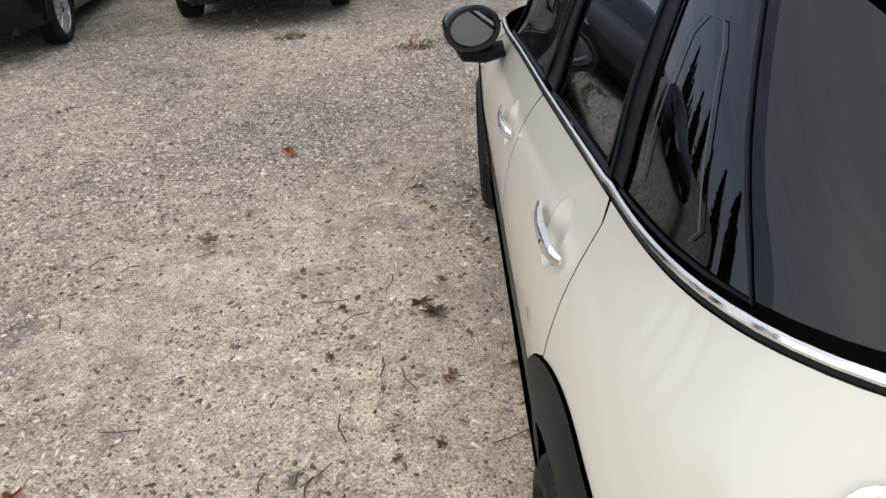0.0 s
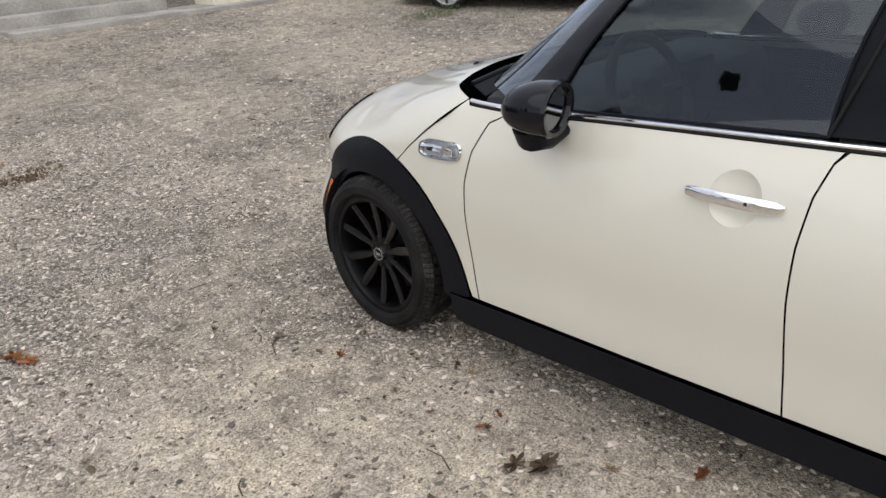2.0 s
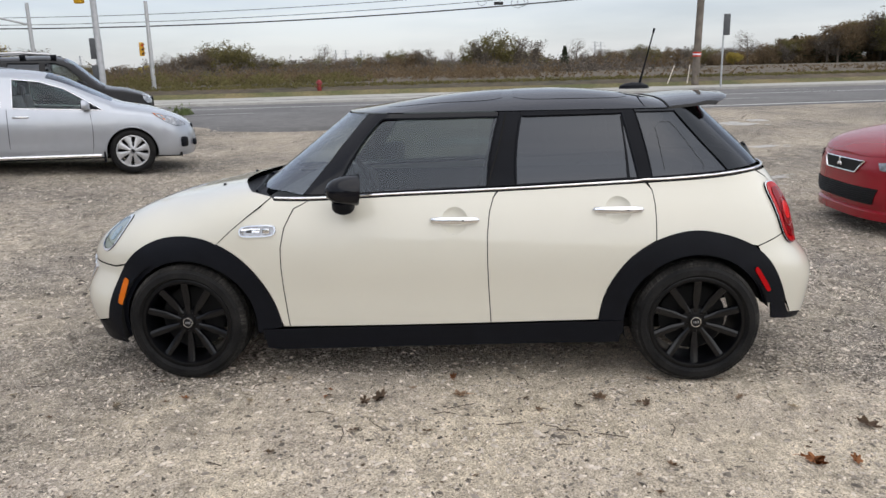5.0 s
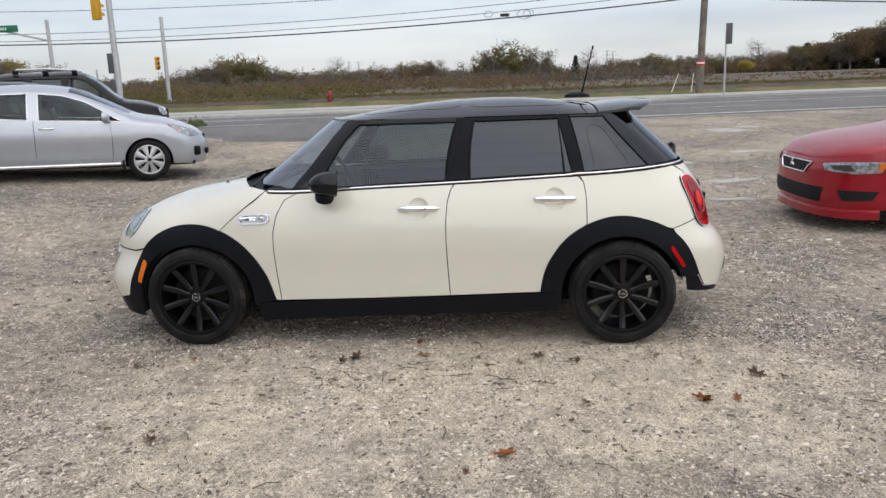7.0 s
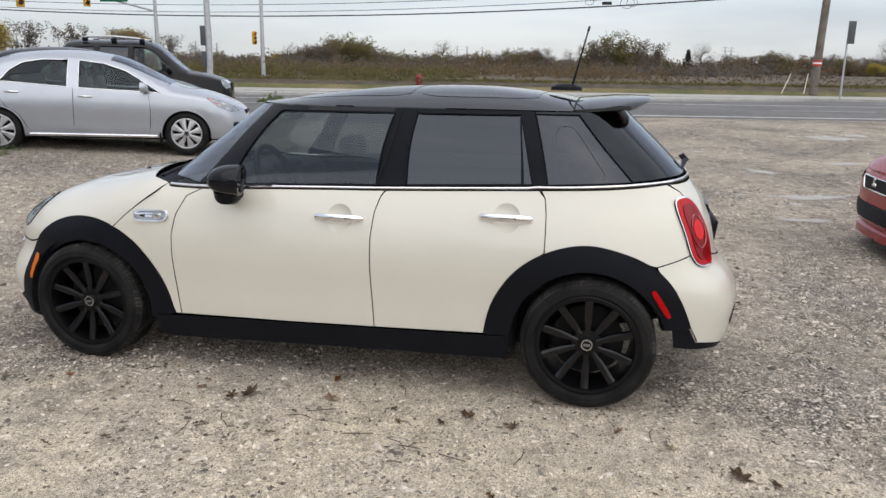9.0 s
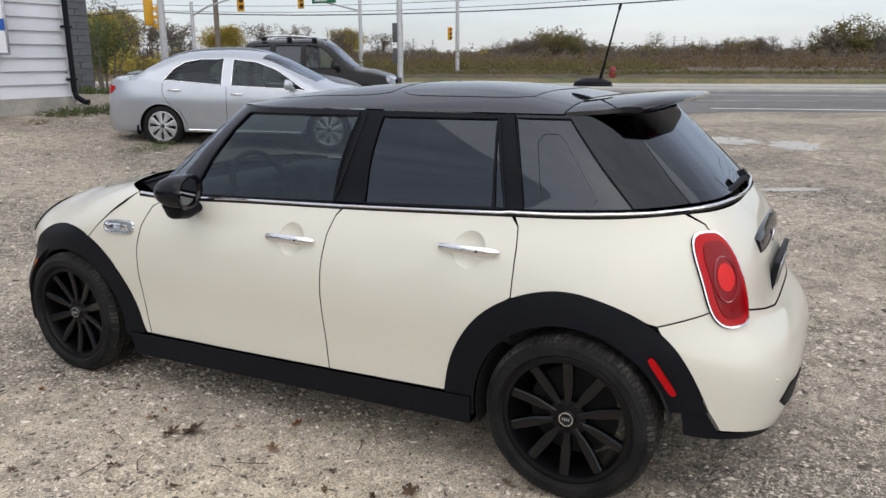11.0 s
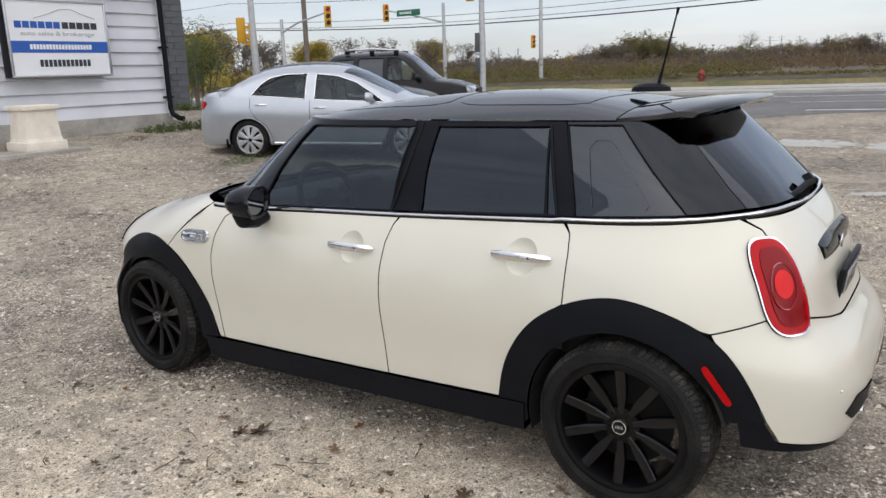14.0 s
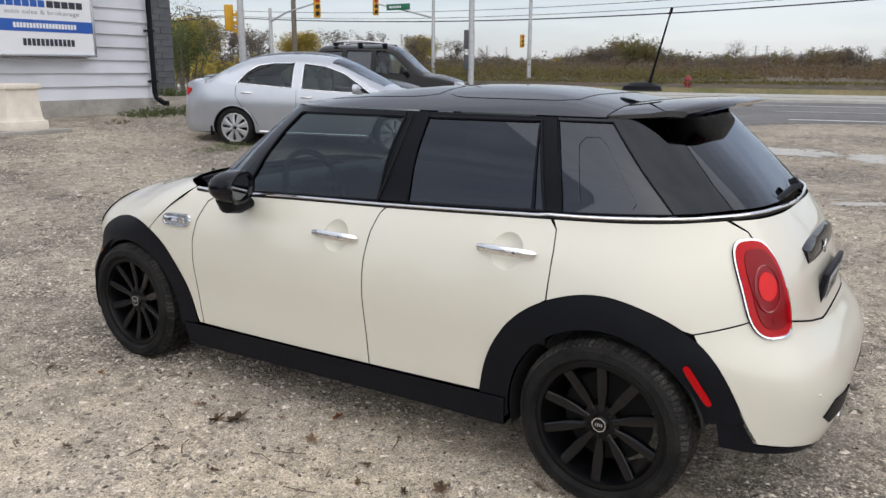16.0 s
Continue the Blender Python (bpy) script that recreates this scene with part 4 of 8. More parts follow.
        tube(bm, [(sx * 0.905, 0.425, 0.950), (sx * 0.885, 0.425, 0.915), (sx * 0.83, 0.43, 0.900), (sx * 0.765, 0.43, 0.912)], [0.050, 0.056, 0.044, 0.036], 14, flat=(1.0, 0.75))
        part("mirror_foot", bm, M["cladding"], mr)
    # tail lamps
    for sx in (-1, 1):
        cy, cz = -1.738, 0.812
        def ell(s, tz=0.0):
            pts = []
            for t in np.linspace(0, 2 * math.pi, 40, endpoint=False):
                e = 0.62
                px, pz = s[0] * math.copysign(abs(math.cos(t)) ** 0.60, math.cos(t)), s[1] * math.copysign(abs(math.sin(t)) ** 0.66, math.sin(t))
                pts.append((to_a(LOW.u(cy, cz)) + px + pz * 0.18 + tz, cz + pz))
            return pts
        out, inn = ell((0.086, 0.152)), ell((0.0775, 0.143), 0.001)
        ring = skin("tail_lamp", out, low_surf, M["chrome"], car, "red tail lamp with a chrome ring", lift=0.010, gap=0, h=0.03, depth=0.02, holes=[inn])
        lens = skin("lens", inn, low_surf, M["red_lens"], ring, lift=0.012, gap=-0.002, h=0.025, depth=0.02)
        mid = ell((0.060, 0.121), -0.003)
        core = skin("inner_lens", mid, low_surf, M["red_lens_dark"], ring, lift=0.0145, gap=0, h=0.025, depth=0.004)
        a0 = to_a(LOW.u(cy, cz))
        bulb = skin("bulb", [(a0 + 0.002 + 0.034 * math.cos(t), cz + 0.012 + 0.042 * math.sin(t)) for t in np.linspace(0, 2 * math.pi, 24, endpoint=False)], low_surf, M["red_lens_bright"], ring, lift=0.0165, gap=0, h=0.02, depth=0.004)
        part("lamp_ring", tube(bmesh.new(), [(Vector((-q.x, q.y, q.z)) if sx == 1 else q) for q in [low_surf(a0 + 0.000 + 0.048 * math.cos(t), cz + 0.010 + 0.070 * math.sin(t)) * 1.0 + Vector((-0.012, -0.012, 0)) for t in np.linspace(0, 2 * math.pi, 28, endpoint=False)]], 0.0035, 6, closed=True), M["red_lens_dark"], ring)
        rev = skin("reversing_lens", [(a0 - 0.075, cz - 0.108), (a0 - 0.010, cz - 0.104), (a0 - 0.006, cz - 0.084), (a0 - 0.072, cz - 0.086)], low_surf, M["red_lens_dark"], ring, lift=0.0155, gap=0, h=0.02, depth=0.004)
        if sx == 1:
            for o in (ring, lens, core, bulb, rev):
                bmm = bmesh.new()
                bmm.from_mesh(o.data)
                bmesh.ops.scale(bmm, vec=(-1, 1, 1), verts=bmm.verts)
                bmesh.ops.reverse_faces(bmm, faces=bmm.faces)
                bmm.to_mesh(o.data)
                bmm.free()
    # head lamps: oval glass in a chrome ring, lying on the wing
    for sx in (-1, 1):
        hv = hood(1.722, 0.735)
        oval = lambda k, dv=0.0: [(hv[0] + dv + k * (0.104 * math.cos(t) - 0.062 * math.sin(t)), hv[1] + k * (0.228 * math.sin(t) + 0.03 * math.cos(t))) for t in np.linspace(0, 2 * math.pi, 36, endpoint=False)]
        made = [skin("head_lamp", oval(1.0), hood_surf, M["chrome"], car, "oval head lamp in a chrome ring", lift=0.005, gap=0, h=0.03, depth=0.02, holes=[oval(0.84)])]
        made.append(skin("reflector", oval(0.86), hood_surf, M["clear_lens"], made[0], lift=-0.004, gap=0, h=0.04, depth=0.004))
        made.append(skin("bulb", oval(0.36, -0.02), hood_surf, M["chrome"], made[0], lift=0.003, gap=0, h=0.03, depth=0.006))
        made.append(skin("lens", oval(0.86), hood_surf, M["glass_clear"], made[0], lift=0.006, gap=0, h=0.04, depth=0.004))
        if sx == 1:
            for o in made:
                bmm = bmesh.new()
                bmm.from_mesh(o.data)
                bmesh.ops.scale(bmm, vec=(-1, 1, 1), verts=bmm.verts)
                bmesh.ops.reverse_faces(bmm, faces=bmm.faces)
                bmm.to_mesh(o.data)
                bmm.free()
    # grille
    bm = bmesh.new()
    gp = [LOW.at(2 + k, z) + Vector((0, 0.004, 0)) for k, z in ((-0.42, 0.54), (-0.3, 0.57), (0, 0.575), (0.3, 0.57), (0.42, 0.54), (0.40, 0.42), (0.25, 0.36), (0, 0.35), (-0.25, 0.36), (-0.40, 0.42))]
    tube(bm, gp, 0.012, 8, closed=True)
    gr = part("grille", bm, M["chrome"], car, "chrome-framed grille")
    skin("mesh_panel", [(to_a(2 + k), z) for k, z in ((-0.40, 0.54), (-0.3, 0.565), (0.3, 0.565), (0.40, 0.54), (0.39, 0.42), (0.25, 0.362), (-0.25, 0.362), (-0.39, 0.42))], low_surf, M["dark_void"], gr, lift=0.003, gap=0)
    # rear details: garnish, plate, plate lamp bar, exhausts, sensor, wiper
    rear = lambda x, z: LOW.at(-2 + (2 / math.pi) * math.atan2(abs(x) / W_HATCH(z), (1 - (abs(x) / W_HATCH(z)) ** 3.5) ** (1 / 3.5)), z).y
    bm = bmesh.new()
    rows = []
    for i in range(17):
        x = -0.31 + 0.62 * i / 16
        e = (abs(x) / 0.31) ** 4
        y = rear(x, 0.86) + 0.019
        rows.append([(x, y + 0.030, 0.925 - 0.015 * e), (x, y + 0.004, 0.920 - 0.015 * e), (x, y - 0.016, 0.895), (x, y - 0.024, 0.855 + 0.01 * e), (x, y - 0.016, 0.808 + 0.010 * e), (x, y + 0.012, 0.800 + 0.010 * e)])
    V = grid(bm, rows, close_u=True)
    bm.faces.new(V[0])
    bm.faces.new(V[-1][::-1])
    bmesh.ops.recalc_face_normals(bm, faces=bm.faces)
    gn = part("tailgate_handle", bm, B, car, "black tailgate handle bar")
    bm = bmesh.new()
    for k, w in ((-0.03, 0.035), (0.03, 0.035)):
        box(bm, (k, rear(0, 0.86) - 0.007, 0.862), (w, 0.004, 0.012), 0.003)
    lathe(bm, [(0.0, 0.004), (0.024, 0.003), (0.027, 0.0)], 24, Matrix.Translation((0, rear(0, 0.86) - 0.007, 0.862)) @ Matrix.Rotation(radians(90), 4, "X"))
    part("badge", bm, M["chrome"], gn)
    bm = bmesh.new()
    box(bm, (0, rear(0, 0.72) + 0.004, 0.722), (0.46, 0.02, 0.170), 0.008, Matrix.Rotation(radians(8), 4, "X"))
    pl = part("number_plate", bm, M["cladding"], car, "plate in a black frame")
    bm = bmesh.new()
    box(bm, (0, rear(0, 0.72) - 0.0085, 0.722), (0.295, 0.004, 0.118), 0.004, Matrix.Rotation(radians(8), 4, "X"))
    part("plate_face", bm, M["hubcap"], pl)
    bm = bmesh.new()
    for k in range(6):
        box(bm, (-0.10 + 0.04 * k, rear(0, 0.72) - 0.011, 0.725), (0.024, 0.003, 0.055), 0.0, Matrix.Rotation(radians(8), 4, "X"))
    part("plate_bars", bm, M["black_gloss"], pl)
    for sx in (-1, 1):
        bm = bmesh.new()
        lathe(bm, [(0.036, 0.0), (0.036, 0.10), (0.042, 0.10), (0.042, 0.0)], 24, Matrix.Translation((sx * 0.07, -1.86, 0.235)) @ Matrix.Rotation(radians(90), 4, "X"))
        part("exhaust_pipe", bm, M["chrome"], car)
        o = skin("bumper_slot", [(to_a(-2 + sx * 0.0 - 0.0 + k), z) for k, z in ((0.14, 0.405), (0.30, 0.425), (0.345, 0.375), (0.30, 0.335), (0.14, 0.330))] if sx < 0 else [(-4.8 - to_a(-2 + k), z) for k, z in ((0.14, 0.405), (0.30, 0.425), (0.345, 0.375), (0.30, 0.335), (0.14, 0.330))], low_surf, M["cladding"], car, lift=0.004, gap=0, depth=0.004)
        sp = LOW.at(-1.62 if sx < 0 else -2.38, 0.47)
        bm = bmesh.new()
        bmesh.ops.create_uvsphere(bm, u_segments=12, v_segments=6, radius=0.006)
        bmesh.ops.translate(bm, vec=sp, verts=bm.verts)
        part("parking_sensor", bm, M["white_paint"], car)
    bm = bmesh.new()
    tube(bm, [(0.0, -1.716, 1.080), (-0.05, -1.704, 1.075), (-0.15, -1.690, 1.060), (-0.27, -1.663, 1.042)], [0.014, 0.013, 0.010, 0.006], 8)
    lathe(bm, [(0.0, 0.03), (0.018, 0.027), (0.024, 0.0)], 16, Matrix.Translation((0, -1.692, 1.080)) @ Matrix.Rotation(radians(50), 4, "X"))
    part("rear_wiper", bm, M["cladding"], car, "black rear wiper")
    # aerial on the roof
    bm = bmesh.new()
    zb = ROOF_Z + RISE(-1.06)
    secs = [[(0.045 * k * math.cos(a), -1.085 + 0.085 * k * math.sin(a), zb - 0.008 + h2) for a in np.linspace(0, 2 * math.pi, 20, endpoint=False)] for k, h2 in ((1.0, 0.0), (0.92, 0.018), (0.6, 0.030), (0.15, 0.035))]
    V = grid(bm, secs, close_u=True)
    bm.faces.new(V[-1])
    bmesh.ops.recalc_face_normals(bm, faces=bm.faces)
    an = part("aerial", bm, M["cladding"], car, "black roof aerial")
    bm = bmesh.new()
    tube(bm, [(0, -1.115, zb + 0.018), (0, -1.135, zb + 0.10), (0, -1.185, zb + 0.31)], [0.008, 0.0045, 0.0035], 8)
    tube(bm, [(0, -1.181, zb + 0.292), (0, -1.187, zb + 0.316)], 0.006, 8)
    part("mast", bm, M["cladding"], an)
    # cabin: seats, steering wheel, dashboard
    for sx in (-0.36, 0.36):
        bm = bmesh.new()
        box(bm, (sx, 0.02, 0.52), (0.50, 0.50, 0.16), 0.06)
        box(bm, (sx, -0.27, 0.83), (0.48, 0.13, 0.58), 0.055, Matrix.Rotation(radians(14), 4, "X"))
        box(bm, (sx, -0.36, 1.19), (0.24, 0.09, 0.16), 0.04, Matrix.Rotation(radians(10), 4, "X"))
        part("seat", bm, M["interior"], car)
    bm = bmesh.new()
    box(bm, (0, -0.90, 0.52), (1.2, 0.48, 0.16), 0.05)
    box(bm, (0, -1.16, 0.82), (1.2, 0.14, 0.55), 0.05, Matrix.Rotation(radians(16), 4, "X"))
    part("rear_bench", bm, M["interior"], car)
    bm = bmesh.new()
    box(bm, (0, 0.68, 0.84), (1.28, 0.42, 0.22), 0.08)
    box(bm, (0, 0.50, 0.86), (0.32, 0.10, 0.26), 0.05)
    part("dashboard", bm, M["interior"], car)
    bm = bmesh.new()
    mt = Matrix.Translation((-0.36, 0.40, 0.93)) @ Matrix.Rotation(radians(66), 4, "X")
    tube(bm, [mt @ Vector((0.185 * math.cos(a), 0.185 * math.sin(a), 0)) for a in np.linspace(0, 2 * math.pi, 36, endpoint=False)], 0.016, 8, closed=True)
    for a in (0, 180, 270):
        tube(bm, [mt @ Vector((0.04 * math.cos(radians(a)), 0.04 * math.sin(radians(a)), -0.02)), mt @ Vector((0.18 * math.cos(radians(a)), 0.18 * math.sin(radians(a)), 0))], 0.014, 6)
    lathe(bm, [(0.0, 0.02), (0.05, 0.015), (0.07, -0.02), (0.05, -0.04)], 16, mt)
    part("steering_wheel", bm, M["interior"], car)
    return car


hatchback()


# ---- the ground ----
def height(x, y):
    """The lot's gentle rise towards the building and the road."""
    d = max(0.0, y - 2.2)
    h = 0.034 * d + 0.0026 * d ** 2 if d < 9 else 0.034 * 9 + 0.2106 + 0.01 * (d - 9)
    h += 0.008 * max(0.0, x)
    k = smooth(11, 17, x)
    return h * (1 - k) + 0.25 * k


def rough_at(x):
    """Small humps near the parked hatchback, a rolled flat lot towards the road."""
    return 1 - smooth(3.0, 5.5, x)


def gravel_mat():
    """Packed fine gravel in trodden dirt: two sizes of stones with dark joints, tan dirt patches and specks, the finest
    standing in for shaded pits.
    """
    m = mat("gravel_ground", (0.40, 0.37, 0.33), 0.92, spec=0.25)
    n, l = m.node_tree.nodes, m.node_tree.links
    b = n["Principled BSDF"]
    tc = n.new("ShaderNodeTexCoord").outputs["Object"]

    def math_(op, a, c):
        q = n.new("ShaderNodeMath")
        q.operation = op
        for i, v in enumerate((a, c)):
            if isinstance(v, (int, float)):
                q.inputs[i].default_value = v
            else:
                l.new(v, q.inputs[i])
        return q.outputs[0]

    def ranged(v, a, c, d, e):
        q = n.new("ShaderNodeMapRange")
        q.inputs[1].default_value, q.inputs[2].default_value, q.inputs[3].default_value, q.inputs[4].default_value = a, c, d, e
        l.new(v, q.inputs[0])
        return q.outputs[0]

    def noisy(scale, detail=5.0, rough=0.55):
        q = n.new("ShaderNodeTexNoise")
        q.inputs["Scale"].default_value, q.inputs["Detail"].default_value, q.inputs["Roughness"].default_value = scale, detail, rough
        l.new(tc, q.inputs["Vector"])
        return q.outputs[0]

    def mixc(kind, f, a, c):
        q = n.new("ShaderNodeMix")
        q.data_type, q.blend_type = "RGBA", kind
        for i, v in ((0, f), (6, a), (7, c)):
            if isinstance(v, (int, float)):
                q.inputs[i].default_value = v
            elif isinstance(v, tuple):
                q.inputs[i].default_value = (*v, 1)
            else:
                l.new(v, q.inputs[i])
        return q.outputs[2]
    wob = n.new("ShaderNodeTexNoise")
    wob.inputs["Scale"].default_value, wob.inputs["Detail"].default_value = 60.0, 3.0
    l.new(tc, wob.inputs["Vector"])
    bent = n.new("ShaderNodeVectorMath")
    bent.operation = "MULTIPLY_ADD"
    bent.inputs[1].default_value = (0.030, 0.030, 0.030)
    l.new(wob.outputs["Color"], bent.inputs[0])
    l.new(tc, bent.inputs[2])
    cells, hts = [], []
    for sc, keep in ((58.0, 0.45), (135.0, 0.30)):
        v = n.new("ShaderNodeTexVoronoi")
        v.inputs["Scale"].default_value, v.inputs["Randomness"].default_value = sc, 1.0
        l.new(bent.outputs[0], v.inputs["Vector"])
        sp = n.new("ShaderNodeSeparateColor")
        l.new(v.outputs["Color"], sp.inputs[0])
        cells.append(math_("MULTIPLY", ranged(sp.outputs[0], 0, 1, 0.34, 1.80), ranged(v.outputs["Distance"], 0.22, 0.62, 1.22, 0.16)))
        hts.append(math_("MULTIPLY", math_("MULTIPLY", math_("SUBTRACT", 1.0, v.outputs["Distance"]), ranged(sp.outputs[1], 0, 1, 0.5, 1.1)), ranged(sp.outputs[2], keep, keep + 0.1, 0.2, 1)))
    pick = ranged(noisy(7.0, 3.0), 0.42, 0.58, 0, 1)
    tone = math_("ADD", math_("MULTIPLY", cells[0], pick), math_("MULTIPLY", cells[1], math_("SUBTRACT", 1.0, pick)))
    stones = mixc("MULTIPLY", 1.0, mixc("MIX", ranged(noisy(2.2), 0.35, 0.65, 0, 1), (0.60, 0.53, 0.44), (0.53, 0.475, 0.425)), tone)
    fine = math_("MULTIPLY", ranged(noisy(130.0, 4.0, 0.70), 0.32, 0.68, 0.30, 1.62), ranged(noisy(28.0, 5.0, 0.6), 0.3, 0.7, 0.80, 1.18))
    dirt = mixc("MULTIPLY", 1.0, mixc("MIX", ranged(noisy(1.1), 0.35, 0.65, 0, 1), (0.63, 0.54, 0.405), (0.50, 0.43, 0.345)), fine)
    mask = math_("ADD", math_("MULTIPLY", ranged(noisy(0.55, 4.0), 0.40, 0.58, 0, 1), 0.70), math_("MULTIPLY", ranged(noisy(5.0, 6.0, 0.65), 0.40, 0.60, 0, 1), 0.45))
    away = n.new("ShaderNodeVectorMath")
    away.operation = "DISTANCE"
    away.inputs[1].default_value = (-1.6, -0.36, 0)
    long_ = n.new("ShaderNodeVectorMath")
    long_.operation = "MULTIPLY"
    long_.inputs[1].default_value = (1, 0.6, 1)
    l.new(tc, long_.inputs[0])
    l.new(long_.outputs[0], away.inputs[0])
    patch = ranged(math_("ADD", away.outputs["Value"], math_("MULTIPLY", noisy(1.6, 5.0), 1.6)), 1.30, 2.10, 0.80, 0)
    mask = math_("MINIMUM", math_("ADD", math_("MULTIPLY", mask, 0.66), patch), 0.86)
    col = mixc("MIX", mask, stones, dirt)
    col = mixc("MULTIPLY", 1.0, col, ranged(noisy(0.25, 3.0), 0.3, 0.7, 0.90, 1.10))
    col = mixc("MULTIPLY", 1.0, col, ranged(noisy(2.6, 6.0, 0.7), 0.34, 0.50, 0.74, 1.0))
    col = mixc("MULTIPLY", 1.0, col, ranged(noisy(9.0, 6.0, 0.75), 0.36, 0.62, 0.70, 1.22))
    col = mixc("MIX", math_("MULTIPLY", ranged(noisy(21.0, 6.0, 0.75), 0.59, 0.66, 0, 1), 0.6), col, (0.115, 0.088, 0.065))
    # finest dark specks: the shade of pits between stones, put into the colour
    col = mixc("MIX", math_("MULTIPLY", ranged(noisy(75.0, 3.0, 0.7), 0.585, 0.635, 0, 1), 0.78), col, (0.10, 0.082, 0.066))
    l.new(col, b.inputs["Base Color"])
    ht = math_("MULTIPLY", math_("ADD", math_("MULTIPLY", hts[0], pick), math_("MULTIPLY", hts[1], 0.5)), math_("SUBTRACT", 1.15, mask))
    bp = n.new("ShaderNodeBump")
    bp.inputs["Strength"].default_value, bp.inputs["Distance"].default_value = 1.0, 0.02
    l.new(ht, bp.inputs["Height"])
    l.new(bp.outputs[0], b.inputs["Normal"])
    return m


gm = gravel_mat()
M["ground"] = gm
bm = bmesh.new()
xs = list(np.arange(-40, -6, 2.0)) + list(np.arange(-6, 6, 0.12)) + list(np.arange(6, 24, 0.6)) + [26, 30, 40, 60, 100, 200, 400, 900, 2000]
ys = [-1500, -700, -300, -120, -60] + list(np.arange(-40, -5, 1.5)) + list(np.arange(-5, 9, 0.12)) + list(np.arange(9, 40, 1.2)) + [50, 80, 140, 300, 700, 1500]
xs = [-1500, -600, -200, -80] + xs
rows = []
for y in ys:
    rows.append([(x, y, height(x, y) + (0.012 * noise.noise((x * 0.9, y * 0.9, 0)) + 0.006 * noise.noise((x * 3.1, y * 3.1, 5))) * rough_at(x)) for x in xs])
grid(bm, rows)
ground = part("ground", bm, gm, None)
tagged(ground, "pale trodden gravel lot with dirt and puddles", "ground", kind="structure")


# ---- the other parked cars ----
def parked_car(name, label, at, paint, S, group="parked cars"):
    """A car in four surfaces: a rounded lower shell up to the shoulder line, and over it sections that close towards the roofline."""
    car = thing(name, label, "car", group, at=at)
    W, z0 = S["half"], S["sill"]
    nose, tail, yF, yR, R = S["nose"], S["tail"], S["yF"], S["yR"], S["R"]
    wz = spline([0.15, z0, 0.45, 0.65, 0.85, 1.05, 1.25], [W * 0.90, W * 0.945, W * 0.985, W, W * 0.985, W * 0.945, W * 0.90])
    yf, yr = spline(*S["front"]), spline(*S["rear"])
    lo = Shell(wz, yf, yr, lambda z: nose - S["cf"], lambda z: tail + S["cr"], lambda z: S["nf"], lambda z: S["nr"])
    sh, zc = spline(*S["shoulder"]), spline(*S["crown"])
    span = (nose - S["cf"]) - (tail + S["cr"])
    kf, kr = S["cf"] * 1.4, S["cr"] * 1.4
    ta = lambda u: (u * span / 2) if abs(u) <= 1 else ((span / 2 + (u - 1) * kf) if u > 0 else (-span / 2 + (u + 1) * kr))
    tu = lambda a: a / (span / 2) if abs(a) <= span / 2 else (1 + (a - span / 2) / kf if a > 0 else -1 + (a + span / 2) / kr)
    surf = lambda a, z: lo.at(tu(a), z)
    sv = lambda y, z: (ta(lo.u(y, z)), z)

    def rim_pt(u):
        """The shoulder line at u."""
        z = 0.85
        for _ in range(4):
            z = sh(lo.at(u, z).y)
        return lo.at(u, z)

    def section(y):
        z = sh(y)
        yy = min(max(y, yr(z) + 0.002), yf(z) - 0.002)
        xb = -lo.at(lo.u(yy, z), z).x
        t = max(zc(y), z + 0.006)
        k = smooth(0.14, 0.42, t - z)
        return xb, z, t, 0.02 + S["lean_in"] * k, 2.4 + S["square"] * k, 2.0 + 0.3 * k

    def over(y, f, xz=None):
        """A place on the upper body: f from the shoulder (0) to the middle (1)."""
        xb, z, t, L, m, n = section(y)
        if xz is not None:
            xb, z = xz
            t = max(t, z + 0.006)
        p = f * math.pi / 2
        q = math.sin(p) ** (2 / m)
        return Vector((-xb * (1 - L * q) * max(math.cos(p), 0) ** (2 / n), y, z + (t - z) * q))

    def side(y, z):
        xb, s0, t, L, m, n = section(y)
        q = min(max((z - s0) / (t - s0), 0.0), 0.995)
        return Vector((-xb * (1 - L * q) * (1 - q ** m) ** (1 / n), y, z))
    # lower body with its wheel arches
    ra = R + 0.035
    arches = []
    for yc in (yR, yF):
        arches.append([sv(y, z) for y, z in arc(yc, R - 0.01, ra, 190, -10, 22) if z >= z0])
    bot = [(ta(-2), z0 + 0.03), sv(tail + 0.2, z0)] + arches[0] + arches[1] + [sv(nose - 0.2, z0), (ta(2), z0 + 0.02)]
    rim_ = [(u, rim_pt(u)) for u in np.linspace(2, -2, 64)]
    o = skin("body_side", bot + [(ta(u), p.z) for u, p in rim_], surf, paint, car, gap=0, h=0.07)
    mirror_x(o)
    for yc in (yR, yF):
        bm = bmesh.new()
        tube(bm, [surf(*sv(y, z)) + Vector((-0.004, 0, 0)) for y, z in arc(yc, R - 0.01, ra + 0.004, 186, -6, 24) if z >= z0], 0.010, 6)
        mirror_x(part("arch_lip", bm, paint, car))
    # upper body: bonnet, windscreen, roof, rear window, boot
    wb, wt, rt, rb = S["screen"][0], S["screen"][1], S["back"][0], S["back"][1]
    q0 = S["rail"]

    def f_rail(y):
        m = section(y)[4]
        return math.asin(min(q0, 0.999) ** (m / 2)) / (math.pi / 2)

